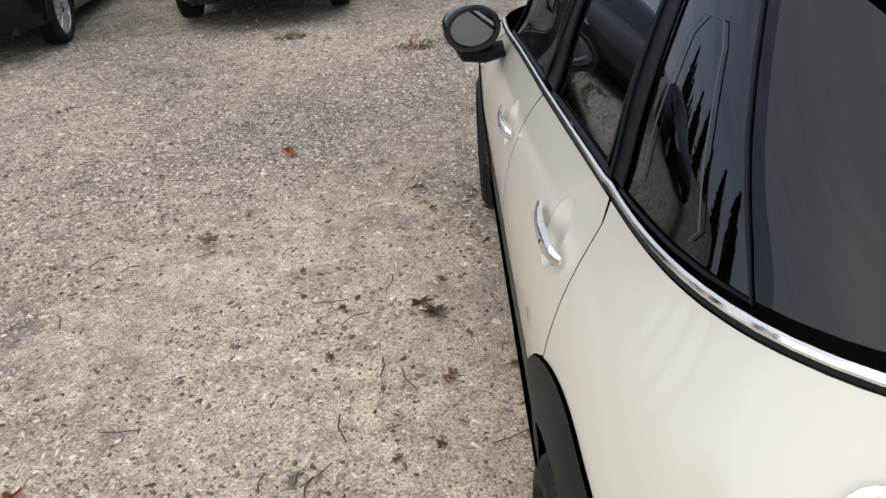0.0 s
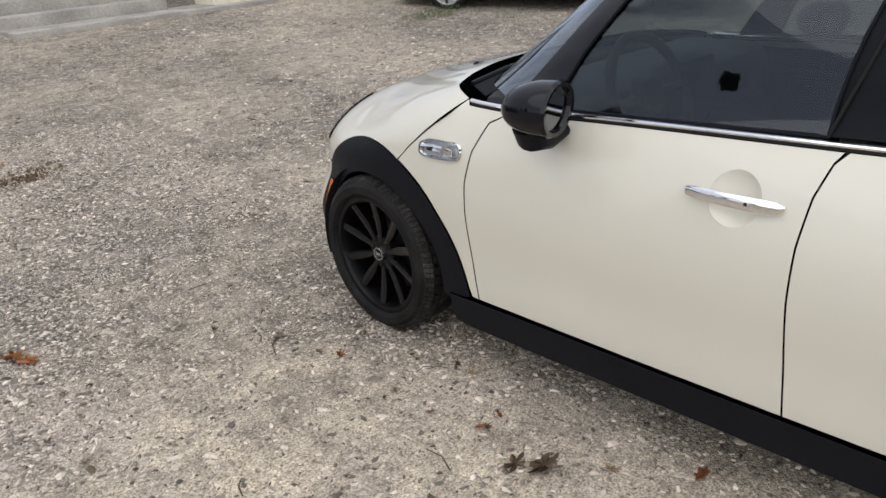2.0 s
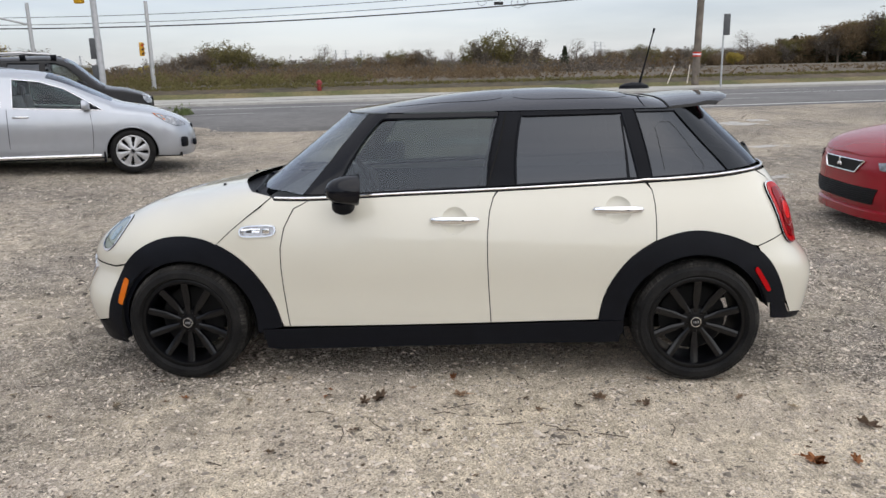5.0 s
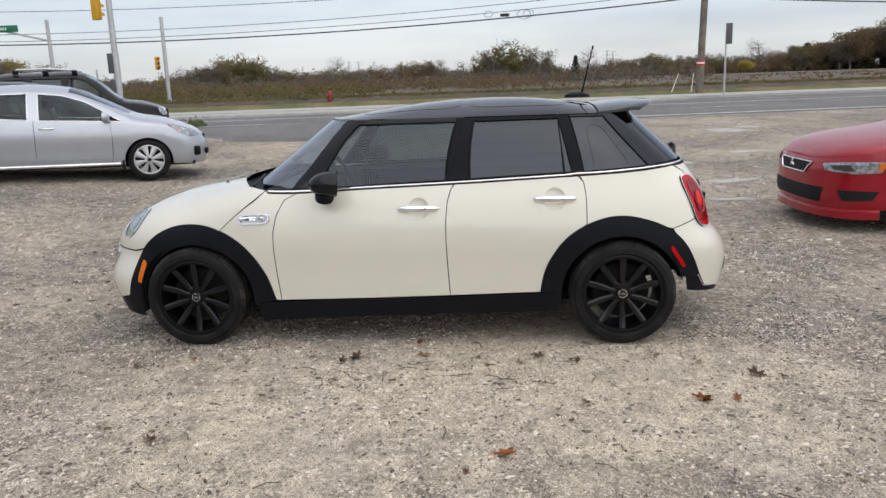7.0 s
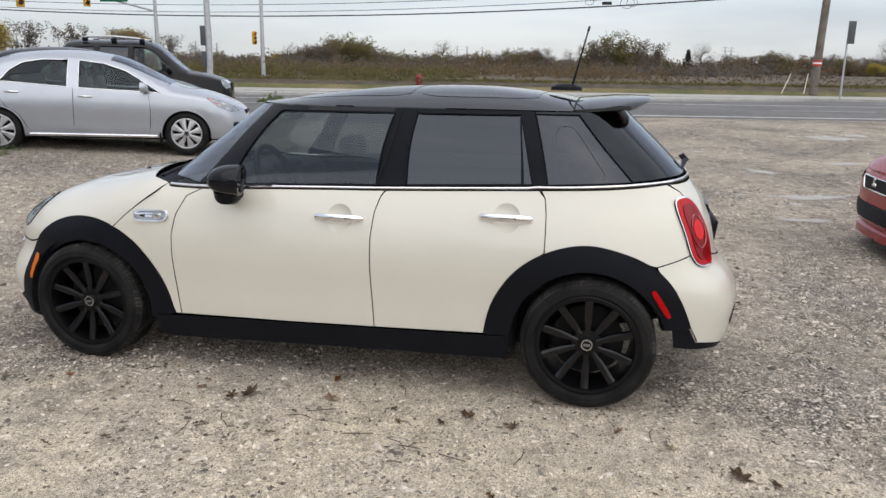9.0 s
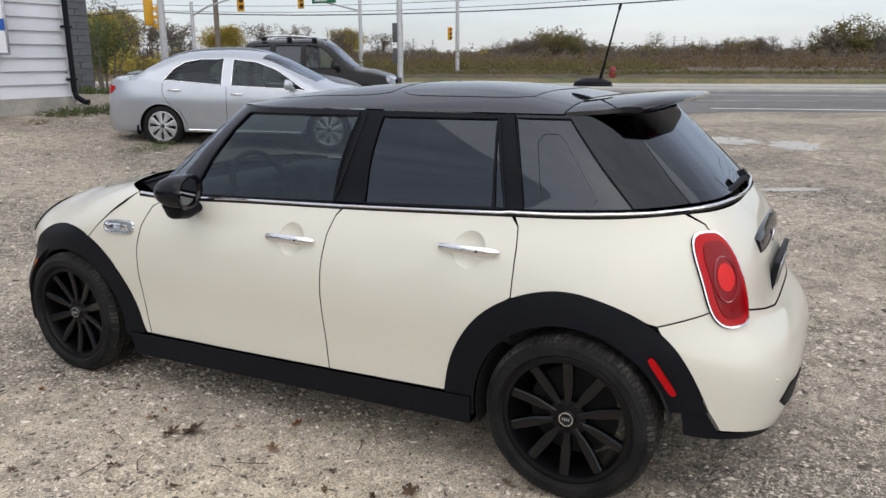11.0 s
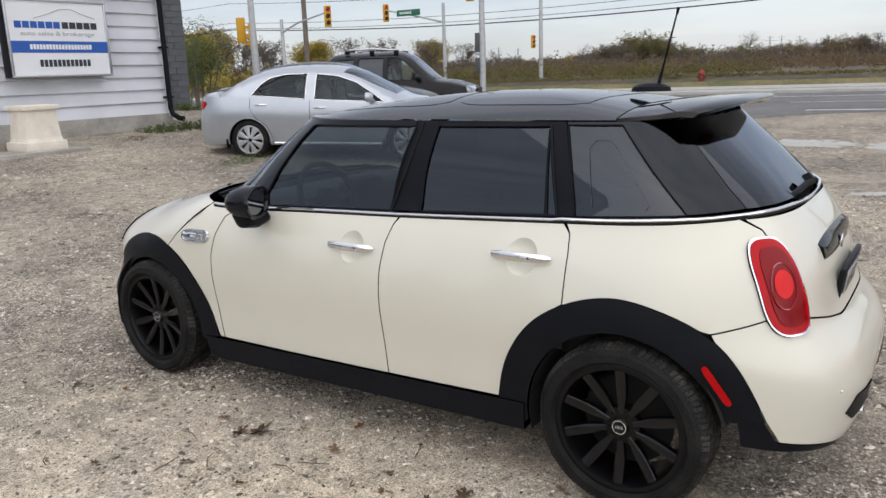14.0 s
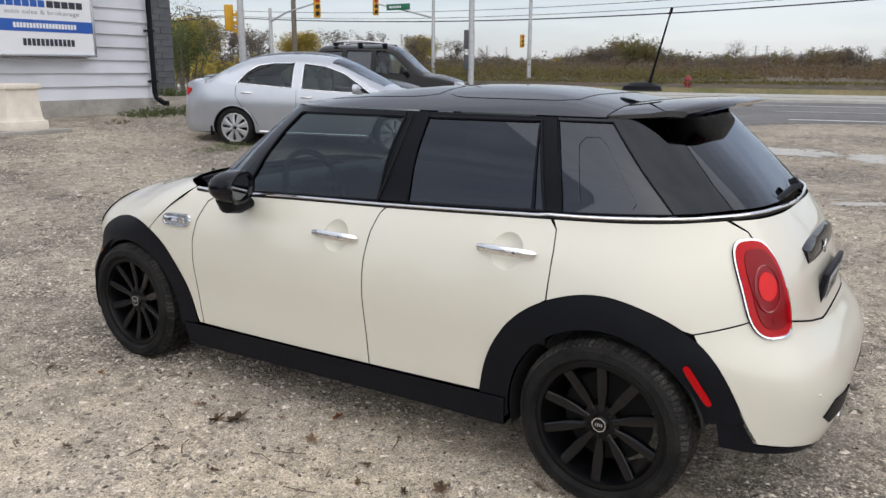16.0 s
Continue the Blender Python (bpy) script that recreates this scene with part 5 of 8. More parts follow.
    def cap(nm, rows, mt, lab=""):
        bm = bmesh.new()
        grid(bm, [r + [Vector((-p.x, p.y, p.z)) for p in r[::-1][1:]] for r in rows])
        bmesh.ops.remove_doubles(bm, verts=bm.verts, dist=0.0005)
        bmesh.ops.recalc_face_normals(bm, faces=bm.faces)
        if sum(f.normal.z for f in bm.faces) < 0:
            bmesh.ops.reverse_faces(bm, faces=bm.faces)
        part(nm, bm, mt, car, lab)
    full = list(np.linspace(0, 1, 19))
    us_f = [u for u in np.linspace(2, 0.2, 60) if rim_pt(u).y > wb] + [None]
    rows = []
    for u in us_f:
        p = rim_pt(u) if u is not None else Vector((-section(wb)[0], wb, sh(wb)))
        rows.append([over(p.y, f, (-p.x, p.z)) for f in full])
    cap("bonnet", rows, paint)
    rows = []
    for u in [None] + [u for u in np.linspace(-0.2, -2, 60) if rim_pt(u).y < rb]:
        p = rim_pt(u) if u is not None else Vector((-section(rb)[0], rb, sh(rb)))
        rows.append([over(p.y, f, (-p.x, p.z)) for f in full])
    cap("boot_lid", rows, paint)
    for nm, y0, y1, mt, k0 in (("windscreen", wb, wt, S["screen_glass"], 0.13), ("roof", wt, rt, paint, 0.0), ("rear_window", rt, rb, M["glass_privacy"], 0.16)):
        rows, sides = [], []
        for i in range(15):
            y = y0 + (y1 - y0) * i / 14
            fr = f_rail(y)
            c = fr + (1 - fr) * k0
            rows.append([over(y, c + (1 - c) * j / 9) for j in range(10)])
            sides.append([over(y, fr + (c - fr) * j / 3) for j in range(4)])
        cap(nm, rows, mt)
        if k0:
            bm = bmesh.new()
            grid(bm, sides)
            bmesh.ops.recalc_face_normals(bm, faces=bm.faces)
            if sum(f.normal.z for f in bm.faces) < 0:
                bmesh.ops.reverse_faces(bm, faces=bm.faces)
            mirror_x(part("pillar", bm, paint, car))
    # cabin sides with real window openings
    low_e = [(y, sh(y)) for y in np.linspace(rb, wb, 40)]
    high_e = []
    for y in np.linspace(wb, rb, 48):
        xb, z, t, L, m, n = section(y)
        high_e.append((y, z + (t - z) * q0))
    ident = lambda y, z: side(y, z)
    o = skin("cabin_side", low_e + high_e, ident, S.get("pillar_mat", paint), car, gap=0, h=0.06, holes=S["windows"], depth=0.03)
    mirror_x(o)
    for i, w in enumerate(S["windows"]):
        o = skin("side_glass", w, ident, M["glass_green"] if i == 0 else S.get("glass", M["glass_green"]), car, gap=0, h=0.08, lift=-0.010, depth=0.004)
        mirror_x(o)
        bm = bmesh.new()
        tube(bm, [ident(*p) + Vector((-0.001, 0, 0)) for p in densify(w, 0.06)], 0.006, 6, closed=True)
        mirror_x(part("window_trim", bm, S.get("window_trim") or M["cladding"], car))
    w0 = S["windows"][0]
    sail = [(w0[0][0], w0[0][1] + 0.004), (w0[1][0] - 0.03, w0[1][1] - 0.03), (w0[1][0] - 0.05, w0[0][1] + 0.015)]
    mirror_x(skin("window_sail", sail, ident, M["cladding"], car, gap=0, h=0.10, lift=0.002, depth=0.004))
    # underside, wheel housings, cabin in an interior colour lightened as if lit
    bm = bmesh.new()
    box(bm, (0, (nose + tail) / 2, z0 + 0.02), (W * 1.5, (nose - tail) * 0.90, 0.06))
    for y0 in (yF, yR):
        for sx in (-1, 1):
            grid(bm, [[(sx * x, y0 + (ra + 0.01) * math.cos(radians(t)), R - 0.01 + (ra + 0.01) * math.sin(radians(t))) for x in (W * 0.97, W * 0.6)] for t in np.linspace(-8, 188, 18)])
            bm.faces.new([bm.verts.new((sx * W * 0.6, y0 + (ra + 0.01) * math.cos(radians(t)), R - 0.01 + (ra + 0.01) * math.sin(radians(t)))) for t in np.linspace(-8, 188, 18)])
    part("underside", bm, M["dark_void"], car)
    ym, zb = (wb + rb) / 2 + 0.25, sh(0)
    for sx in (-0.37, 0.37):
        bm = bmesh.new()
        box(bm, (sx, ym - 0.05, zb - 0.08), (0.48, 0.14, 0.56), 0.05, Matrix.Rotation(radians(12), 4, "X"))
        box(bm, (sx, ym - 0.13, zb + 0.26), (0.24, 0.09, 0.15), 0.04)
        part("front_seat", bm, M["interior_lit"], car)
    bm = bmesh.new()
    box(bm, (0, ym - 0.95, zb - 0.06), (1.2, 0.16, 0.52), 0.05, Matrix.Rotation(radians(14), 4, "X"))
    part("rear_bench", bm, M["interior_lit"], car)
    bm = bmesh.new()
    box(bm, (0, wb - 0.35, zb - 0.06), (1.3, 0.5, 0.14), 0.05)
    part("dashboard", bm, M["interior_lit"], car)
    # wheels
    for y0 in (yF, yR):
        for sx in (-1, 1):
            wheel(car, pose(sx * (W - 0.115), y0, R, 0, 0, 0 if sx < 0 else 180), R, 0.20, R * 0.68, S["spokes"], S["rim"], S["rim_face"], style="cover")
    # door seams, handles, mirrors
    skin_pt = lambda y, z: surf(*sv(y, z)) if z <= sh(y) else side(y, z)
    for line in S["seams"]:
        bm = bmesh.new()
        tube(bm, [skin_pt(y, z) for y, z in line], 0.0045, 5)
        mirror_x(part("door_seam", bm, M["dark_void"], car))
    for y0, zz in S["handles"]:
        bm = bmesh.new()
        hx = -skin_pt(y0, zz).x
        tube(bm, [(-hx - 0.0, y0 + 0.095, zz), (-hx - 0.025, y0 + 0.06, zz), (-hx - 0.028, y0, zz), (-hx - 0.025, y0 - 0.06, zz), (-hx, y0 - 0.095, zz)], 0.016, 8, flat=(0.7, 1))
        mirror_x(part("door_handle", bm, S.get("handle_mat", paint), car))
    my, mz = S["mirror"]
    bm = bmesh.new()
    secs = []
    for i in range(7):
        t = i / 6
        k = (1 - t ** 2.4) ** 0.5 if t < 1 else 0.1
        secs.append([(-W - 0.075 + 0.115 * k * math.copysign(abs(math.cos(a)) ** 0.7, math.cos(a)), my - 0.045 + 0.10 * t, mz + 0.075 * k * math.copysign(abs(math.sin(a)) ** 0.7, math.sin(a))) for a in np.linspace(0, 2 * math.pi, 18, endpoint=False)])
    V = grid(bm, secs, close_u=True)
    bm.faces.new(V[-1])
    bm.faces.new(V[0][::-1])
    box(bm, (-W + 0.03, my + 0.02, mz - 0.05), (0.12, 0.06, 0.04), 0.012)
    bmesh.ops.recalc_face_normals(bm, faces=bm.faces)
    mirror_x(part("door_mirror", bm, S.get("mirror_mat", paint), car))

    def lamp_surf(a, z):
        p = lo.at(tu(a), z)
        s0 = sh(p.y)
        if z <= s0:
            return p
        xb, s1, t, L, m, n = section(p.y)
        q = min((z - s1) / (t - s1), 0.97)
        return Vector((-xb * (1 - L * q) * (1 - q ** m) ** (1 / n), p.y, z))
    for o_, mt, nm, lab in S["lamps"]:
        mirror_x(skin(nm, [(ta(lo.u(y, z)), z) for y, z in o_], lamp_surf, mt, car, lab, lift=0.007, gap=0, h=0.04, depth=0.03))
    return car, lo, ta, tu, surf, zc


SEDAN = dict(half=0.88, sill=0.22, nose=2.21, tail=-2.33, yF=1.30, yR=-1.30, R=0.318, cf=0.95, cr=0.70, nf=2.6, nr=3.4,
    front=([0.15, 0.35, 0.5, 0.66, 0.80, 1.0], [2.14, 2.205, 2.20, 2.15, 2.07, 1.95]), rear=([0.15, 0.35, 0.55, 0.75, 0.95, 1.1], [-2.25, -2.33, -2.325, -2.30, -2.27, -2.24]),
    shoulder=([-2.29, -2.05, -1.6, -1.0, -0.2, 0.6, 1.1, 1.6, 1.95, 2.2], [0.93, 0.985, 0.995, 0.975, 0.93, 0.89, 0.865, 0.80, 0.725, 0.655]),
    crown=([-2.29, -2.20, -2.05, -1.84, -1.70, -1.52, -1.22, -0.88, -0.38, 0.08, 0.33, 0.64, 0.94, 1.10, 1.40, 1.72, 1.95, 2.07, 2.15], [0.94, 1.035, 1.065, 1.085, 1.165, 1.27, 1.40, 1.46, 1.485, 1.455, 1.40, 1.255, 1.105, 1.03, 0.97, 0.89, 0.80, 0.735, 0.665]),
    screen=(1.05, 0.22), back=(-1.18, -1.78), rail=0.80, lean_in=0.23, square=4.2, screen_glass=M["glass_green"],
    windows=[[(0.95, 0.910), (0.70, 1.065), (0.45, 1.210), (0.15, 1.305), (-0.19, 1.340), (-0.19, 0.950)], [(-0.34, 0.960), (-0.34, 1.342), (-0.70, 1.335), (-0.95, 1.285), (-1.11, 1.185), (-1.25, 1.015)]],
    seams=[[(0.76, 0.27), (0.79, 0.42), (0.80, 0.66), (0.78, 0.86)], [(-0.265, 0.26), (-0.27, 0.45), (-0.265, 0.66), (-0.265, 0.80), (-0.265, 0.94)], [(-0.90, 0.36), (-1.00, 0.55), (-1.17, 0.66), (-1.27, 0.82), (-1.26, 0.97)]],
    handles=[(-0.10, 0.83), (-1.08, 0.87)], mirror=(0.74, 0.985), spokes=8, rim=M["rim_black"], rim_face=M["hubcap"],
    lamps=[([(1.62, 0.850), (1.82, 0.805), (1.98, 0.740), (2.06, 0.665), (1.94, 0.650), (1.76, 0.730)], M["clear_lens"], "head_lamp", "clear head lamp"),
           ([(1.60, 0.853), (1.71, 0.835), (1.78, 0.750), (1.71, 0.770)], M["amber"], "turn_lamp", "amber turn lamp"),
           ([(-2.25, 0.945), (-2.04, 0.915), (-2.02, 0.875), (-2.11, 0.80), (-2.27, 0.78)], M["red_lens"], "tail_lamp", "red tail lamp")])

# silver sedan: its right side faces the camera
sx_, sy_ = (6.404 + 5.384) / 2, (4.959 + 7.347) / 2
nx, ny = 2.39 / 2.6, 1.02 / 2.6
silver_at = (sx_ + nx * 0.80, sy_ + ny * 0.80)
silver_yaw = 180 + math.degrees(math.atan2(1.02, 2.39))
S1 = dict(SEDAN, window_trim=M["chrome"], handle_mat=M["chrome"], rim=M["hubcap"])
hz = lambda x, y: 0.034 * max(0, y - 2.2) + 0.0026 * max(0, y - 2.2) ** 2 + 0.008 * max(0, x)
silver, lo, ta, tu, surf, zc = parked_car("silver_sedan", "silver four-door sedan with silver wheel covers parked on gravel", pose(*silver_at, hz(*silver_at) - 0.03, -1.2, 0, silver_yaw), M["silver_paint"], S1)
bm = bmesh.new()
tube(bm, [surf(ta(lo.u(y, 0.27)), 0.27) + Vector((-0.012, 0, 0)) for y in np.linspace(0.88, -0.88, 12)], 0.022, 6, flat=(0.5, 1))
mirror_x(part("side_moulding", bm, M["chrome"], silver, "bright sill moulding"))
bm = bmesh.new()
box(bm, (-0.83, 0.925, 0.25), (0.10, 0.03, 0.16), 0.012)
mirror_x(part("mud_flap", bm, M["cladding"], silver))
bm = bmesh.new()
box(bm, (-0.83, -1.69, 0.26), (0.10, 0.03, 0.15), 0.012)
mirror_x(part("mud_flap", bm, M["cladding"], silver))
bm = bmesh.new()
box(bm, (0, 2.135, 0.635), (0.62, 0.05, 0.08), 0.02)
part("grille", bm, M["cladding"], silver)
bm = bmesh.new()
box(bm, (0, 2.175, 0.40), (0.9, 0.06, 0.10), 0.03)
for sx in (-1, 1):
    box(bm, (sx * 0.63, 2.02, 0.42), (0.12, 0.08, 0.15), 0.03, Matrix.Rotation(radians(-42 * sx), 4, "Z"))
part("air_intake", bm, M["cladding"], silver)

# dark sedan beyond it
d_at = (silver_at[0] + nx * 1.95 - 1.02 / 2.6 * 0.75, silver_at[1] + ny * 1.95 + 2.39 / 2.6 * 0.75)
parked_car("dark_sedan", "black four-door sedan parked between the silver sedan and a dark SUV", pose(*d_at, hz(*d_at) - 0.04, 0, 0, silver_yaw), M["suv_paint"], dict(SEDAN))

# dark SUV
SUV = dict(SEDAN, half=0.92, sill=0.30, nose=2.22, tail=-2.22, R=0.36, cf=0.6, cr=0.5, nf=3.2, nr=4.0,
    front=([0.2, 0.45, 0.7, 0.9, 1.05], [2.16, 2.22, 2.21, 2.17, 2.10]), rear=([0.2, 0.45, 0.8, 1.05, 1.3], [-2.16, -2.22, -2.20, -2.17, -2.13]),
    shoulder=([-2.2, -1.0, 0.6, 1.2, 1.7, 2.0, 2.18], [1.04, 1.05, 1.02, 1.00, 0.94, 0.88, 0.82]),
    crown=([-2.2, -2.12, -2.04, -1.96, -1.86, -1.4, -0.6, 0.1, 0.32, 0.60, 0.92, 1.12, 1.40, 1.75, 2.02, 2.14, 2.2], [1.06, 1.22, 1.42, 1.60, 1.67, 1.705, 1.725, 1.70, 1.63, 1.44, 1.21, 1.12, 1.09, 1.03, 0.95, 0.88, 0.83]),
    screen=(1.05, 0.18), back=(-1.86, -2.12), rail=0.84, lean_in=0.16, square=5.5, screen_glass=M["glass_green"],
    windows=[[(0.70, 1.09), (0.48, 1.30), (0.22, 1.50), (-0.02, 1.575), (-0.25, 1.58), (-0.25, 1.10)], [(-0.38, 1.10), (-0.38, 1.57), (-1.08, 1.57), (-1.10, 1.11)], [(-1.22, 1.12), (-1.22, 1.56), (-1.68, 1.53), (-1.78, 1.15)]],
    seams=[[(0.80, 0.36), (0.82, 0.70), (0.80, 0.98)], [(-0.31, 0.34), (-0.31, 0.70), (-0.31, 1.04)], [(-0.98, 0.55), (-1.15, 0.86), (-1.16, 1.04)]],
    handles=[(-0.12, 0.98), (-0.98, 0.99)], mirror=(0.62, 1.14), glass=M["glass_privacy"], pillar_mat=M["suv_paint"],
    lamps=[([(1.92, 0.95), (2.06, 0.93), (2.13, 0.88), (2.15, 0.78), (2.04, 0.76), (1.95, 0.84)], M["clear_lens"], "head_lamp", "clear head lamp"),
           ([(-2.14, 1.03), (-2.02, 1.02), (-2.03, 0.78), (-2.17, 0.76)], M["red_lens"], "tail_lamp", "red tail lamp")])
suv_at = (11.42, 8.78)
suv, lo, ta, tu, surf, zc = parked_car("dark_suv", "black SUV with bright roof rails parked on gravel", pose(*suv_at, 0.29, -1.0, 0, 205) @ Matrix.Diagonal((0.97, 0.81, 1.0, 1)), M["suv_paint"], SUV)
for sx in (-1, 1):
    bm = bmesh.new()
    tube(bm, [(sx * 0.56, -0.02, 1.68), (sx * 0.56, -0.12, 1.745), (sx * 0.56, -0.75, 1.775), (sx * 0.56, -1.4, 1.755), (sx * 0.56, -1.5, 1.68)], 0.026, 8)
    rail = part("roof_rail", bm, M["hubcap"], suv, "bright roof rail")
    for y0 in (-0.06, -0.75, -1.45):
        bm = bmesh.new()
        box(bm, (sx * 0.56, y0, 1.70), (0.06, 0.14, 0.09), 0.02)
        part("rail_foot", bm, M["cladding"], rail)
bm = bmesh.new()
box(bm, (0, 2.17, 0.80), (1.0, 0.05, 0.20), 0.03)
part("grille", bm, M["cladding"], suv)

# red sedan, front seen
RED = dict(SEDAN, yF=1.40, nose=2.30, cf=0.70, nf=3.0,
    front=([0.15, 0.35, 0.5, 0.70, 0.80, 1.0], [2.23, 2.30, 2.295, 2.25, 2.17, 2.05]),
    shoulder=([-2.23, -2.0, -1.6, -1.0, -0.2, 0.6, 1.1, 1.6, 1.95, 2.25], [0.93, 0.985, 0.995, 0.975, 0.93, 0.89, 0.875, 0.825, 0.765, 0.70]),
    crown=([-2.23, -2.15, -2.0, -1.82, -1.70, -1.52, -1.22, -0.88, -0.38, 0.08, 0.33, 0.64, 0.94, 1.10, 1.40, 1.74, 2.0, 2.15, 2.26], [0.94, 1.035, 1.065, 1.085, 1.165, 1.27, 1.40, 1.46, 1.485, 1.455, 1.40, 1.255, 1.105, 1.035, 0.975, 0.925, 0.865, 0.80, 0.715]),
    lamps=[([(-2.17, 0.98), (-1.98, 0.93), (-1.96, 0.88), (-2.05, 0.82), (-2.19, 0.80)], M["red_lens"], "tail_lamp", "red tail lamp")])
red_at = (3.02, -5.84)
red, lo, ta, tu, surf, zc = parked_car("red_sedan", "dark red sedan with a chrome-edged black grille on gravel", pose(*red_at, 0.0, 0, 0, 2), M["red_paint"], RED)


def front_panel(pts, mt, nm, lab="", lift=0.006, ring=None):
    o = skin(nm, [(ta(2 + k), z) for k, z in pts], surf, mt, red, lab, lift=lift, gap=0, h=0.05, depth=0.03)
    if ring:
        bm = bmesh.new()
        tube(bm, [surf(ta(2 + k), z) + Vector((0, 0.010, 0)) for k, z in densify(pts, 0.04)], 0.007, 6, closed=True)
        part("frame", bm, ring, o, "chrome frame")
    return o


front_panel([(-0.25, 0.665), (-0.19, 0.56), (0.19, 0.56), (0.25, 0.665)], M["dark_void"], "grille", "black grille in a chrome frame", ring=M["chrome"])
front_panel([(-0.40, 0.44), (-0.36, 0.30), (0.36, 0.30), (0.40, 0.44)], M["dark_void"], "air_intake", "black mesh air intake")
for sx in (-1, 1):
    front_panel([(sx * 0.50, 0.43), (sx * 0.78, 0.425), (sx * 0.74, 0.345), (sx * 0.54, 0.33)][::-sx], M["dark_void"], "lamp_recess", "black fog lamp recess")
    front_panel([(sx * 0.36, 0.665), (sx * 0.52, 0.69), (sx * 0.70, 0.70), (sx * 0.82, 0.695), (sx * 0.78, 0.60), (sx * 0.60, 0.585), (sx * 0.39, 0.605)][::-sx], M["clear_lens"], "head_lamp", "clear head lamp with a dark inner housing")
    front_panel([(sx * 0.42, 0.65), (sx * 0.56, 0.668), (sx * 0.60, 0.61), (sx * 0.46, 0.615)][::-sx], M["interior"], "lamp_housing", lift=0.010)
    front_panel([(sx * 0.75, 0.688), (sx * 0.81, 0.687), (sx * 0.775, 0.612), (sx * 0.75, 0.625)][::-sx], M["amber"], "turn_lamp", "amber turn lamp", lift=0.010)
for k in range(7):
    bm = bmesh.new()
    tube(bm, [surf(ta(2 - 0.38 + 0.76 * i / 10), 0.315 + 0.019 * k) + Vector((0, 0.006, 0)) for i in range(11)], 0.0035, 4)
    part("mesh_bar", bm, M["cladding"], red)
bm = bmesh.new()
for t in (0, 120, 240):
    box(bm, (0.025 * math.sin(radians(t)), 2.308, 0.625 + 0.025 * math.cos(radians(t))), (0.024, 0.012, 0.038), 0.004, Matrix.Rotation(radians(t), 4, "Y"))
part("emblem", bm, M["chrome"], red)
bm = bmesh.new()
rows = []
for i in range(25):
    p = surf(ta(1.2 + 1.6 * i / 24), 0.22)
    n = Vector((p.x, p.y - 1.4, 0)).normalized()
    rows.append([p + Vector((0, 0, 0.04)), p + n * 0.035 + Vector((0, 0, 0.01)), p + n * 0.03 + Vector((0, 0, -0.06)), p - n * 0.02 + Vector((0, 0, -0.06))])
grid(bm, rows)
bmesh.ops.recalc_face_normals(bm, faces=bm.faces)
part("chin_spoiler", bm, M["red_paint"], red)

# two black cars whose tails and a wheel show near the walk's start
for x0, y0, yaw_, nm, lab in ((-3.02, 7.50, 188, "black_sedan", "black sedan parked nose-out on gravel"), (-5.65, 6.6, 188, "black_coupe", "black car with bright alloy wheels on gravel")):
    parked_car(nm, lab, pose(x0, y0, hz(x0, y0) - 0.05, 0, 0, yaw_), M["suv_paint"], dict(SEDAN, spokes=10, rim=M["hubcap"]))


# ---- the road across the front ----
RD, RN = Vector((-0.215, 0.977, 0)), Vector((0.977, 0.215, 0))
RO = Vector((18.6, 0, 0))
ROAD_Z = 0.275


def road_pt(s, w, z=0.0):
    p = RO + RD * s + RN * w
    return (p.x, p.y, ROAD_Z + z)


M["asphalt"] = mat("asphalt", (0.155, 0.150, 0.147), 0.85, 0, 0.25, 0.35, 0.4, 90, color2=(0.115, 0.112, 0.11), fine=0.2)
M["line_paint"] = mat("line_paint", (0.62, 0.62, 0.60), 0.7, 0, 0.3, 3)
M["concrete"] = mat("concrete", (0.42, 0.41, 0.38), 0.9, 0, 0.2, 2.0, 0.3, 60, fine=0.12)
M["dry_grass"] = mat("dry_grass", (0.20, 0.16, 0.075), 0.95, 0, 0.4, 0.5, 0.8, 14, color2=(0.10, 0.105, 0.035), fine=0.3)
M["field"] = mat("field", (0.115, 0.085, 0.058), 0.95, 0, 0.4, 0.12, 0.8, 6, color2=(0.075, 0.065, 0.042), fine=0.35)
bm = bmesh.new()
near = lambda s: -0.7 - 3.6 * smooth(-1, 6, s) + 0.35 * noise.noise((s * 0.5, 0, 0)) + 0.2 * noise.noise((s * 1.7, 3, 0))
rows = []
for s in list(np.arange(-400, -40, 30)) + list(np.arange(-40, 40, 0.8)) + list(np.arange(40, 400, 30)):
    rows.append([road_pt(s, near(s), -0.16), road_pt(s, near(s) + 0.25, 0.004), road_pt(s, 3.6, 0.03), road_pt(s, 7.2, 0.05), road_pt(s, 14.5, 0.01)])
grid(bm, rows)
bmesh.ops.recalc_face_normals(bm, faces=bm.faces)
tagged(part("road", bm, M["asphalt"], None), "grey asphalt road with pale edge lines", "road", kind="structure")
def strip(bm, s0, s1, w0, w1, z):
    n = max(1, int((s1 - s0) / 6))
    lift = lambda w: z + 0.03 * min(max(w, 0) / 3.6, 1) + 0.02 * smooth(3.6, 7.2, w) - 0.04 * smooth(7.2, 14.5, w)
    grid(bm, [[road_pt(s0 + (s1 - s0) * i / n, w0, lift(w0)), road_pt(s0 + (s1 - s0) * i / n, w1, lift(w1))] for i in range(n + 1)])
bm = bmesh.new()
strip(bm, -300, 300, -0.12, 0.14, 0.010)
for k in range(-12, 12):
    strip(bm, k * 9.0 - 2, k * 9.0 + 1.5, 3.62, 3.76, 0.010)
strip(bm, -300, 300, 7.1, 7.22, 0.010)
strip(bm, -300, 300, 7.4, 7.52, 0.010)
for k in range(-12, 12):
    strip(bm, k * 9.0, k * 9.0 + 3, 10.8, 10.92, 0.012)
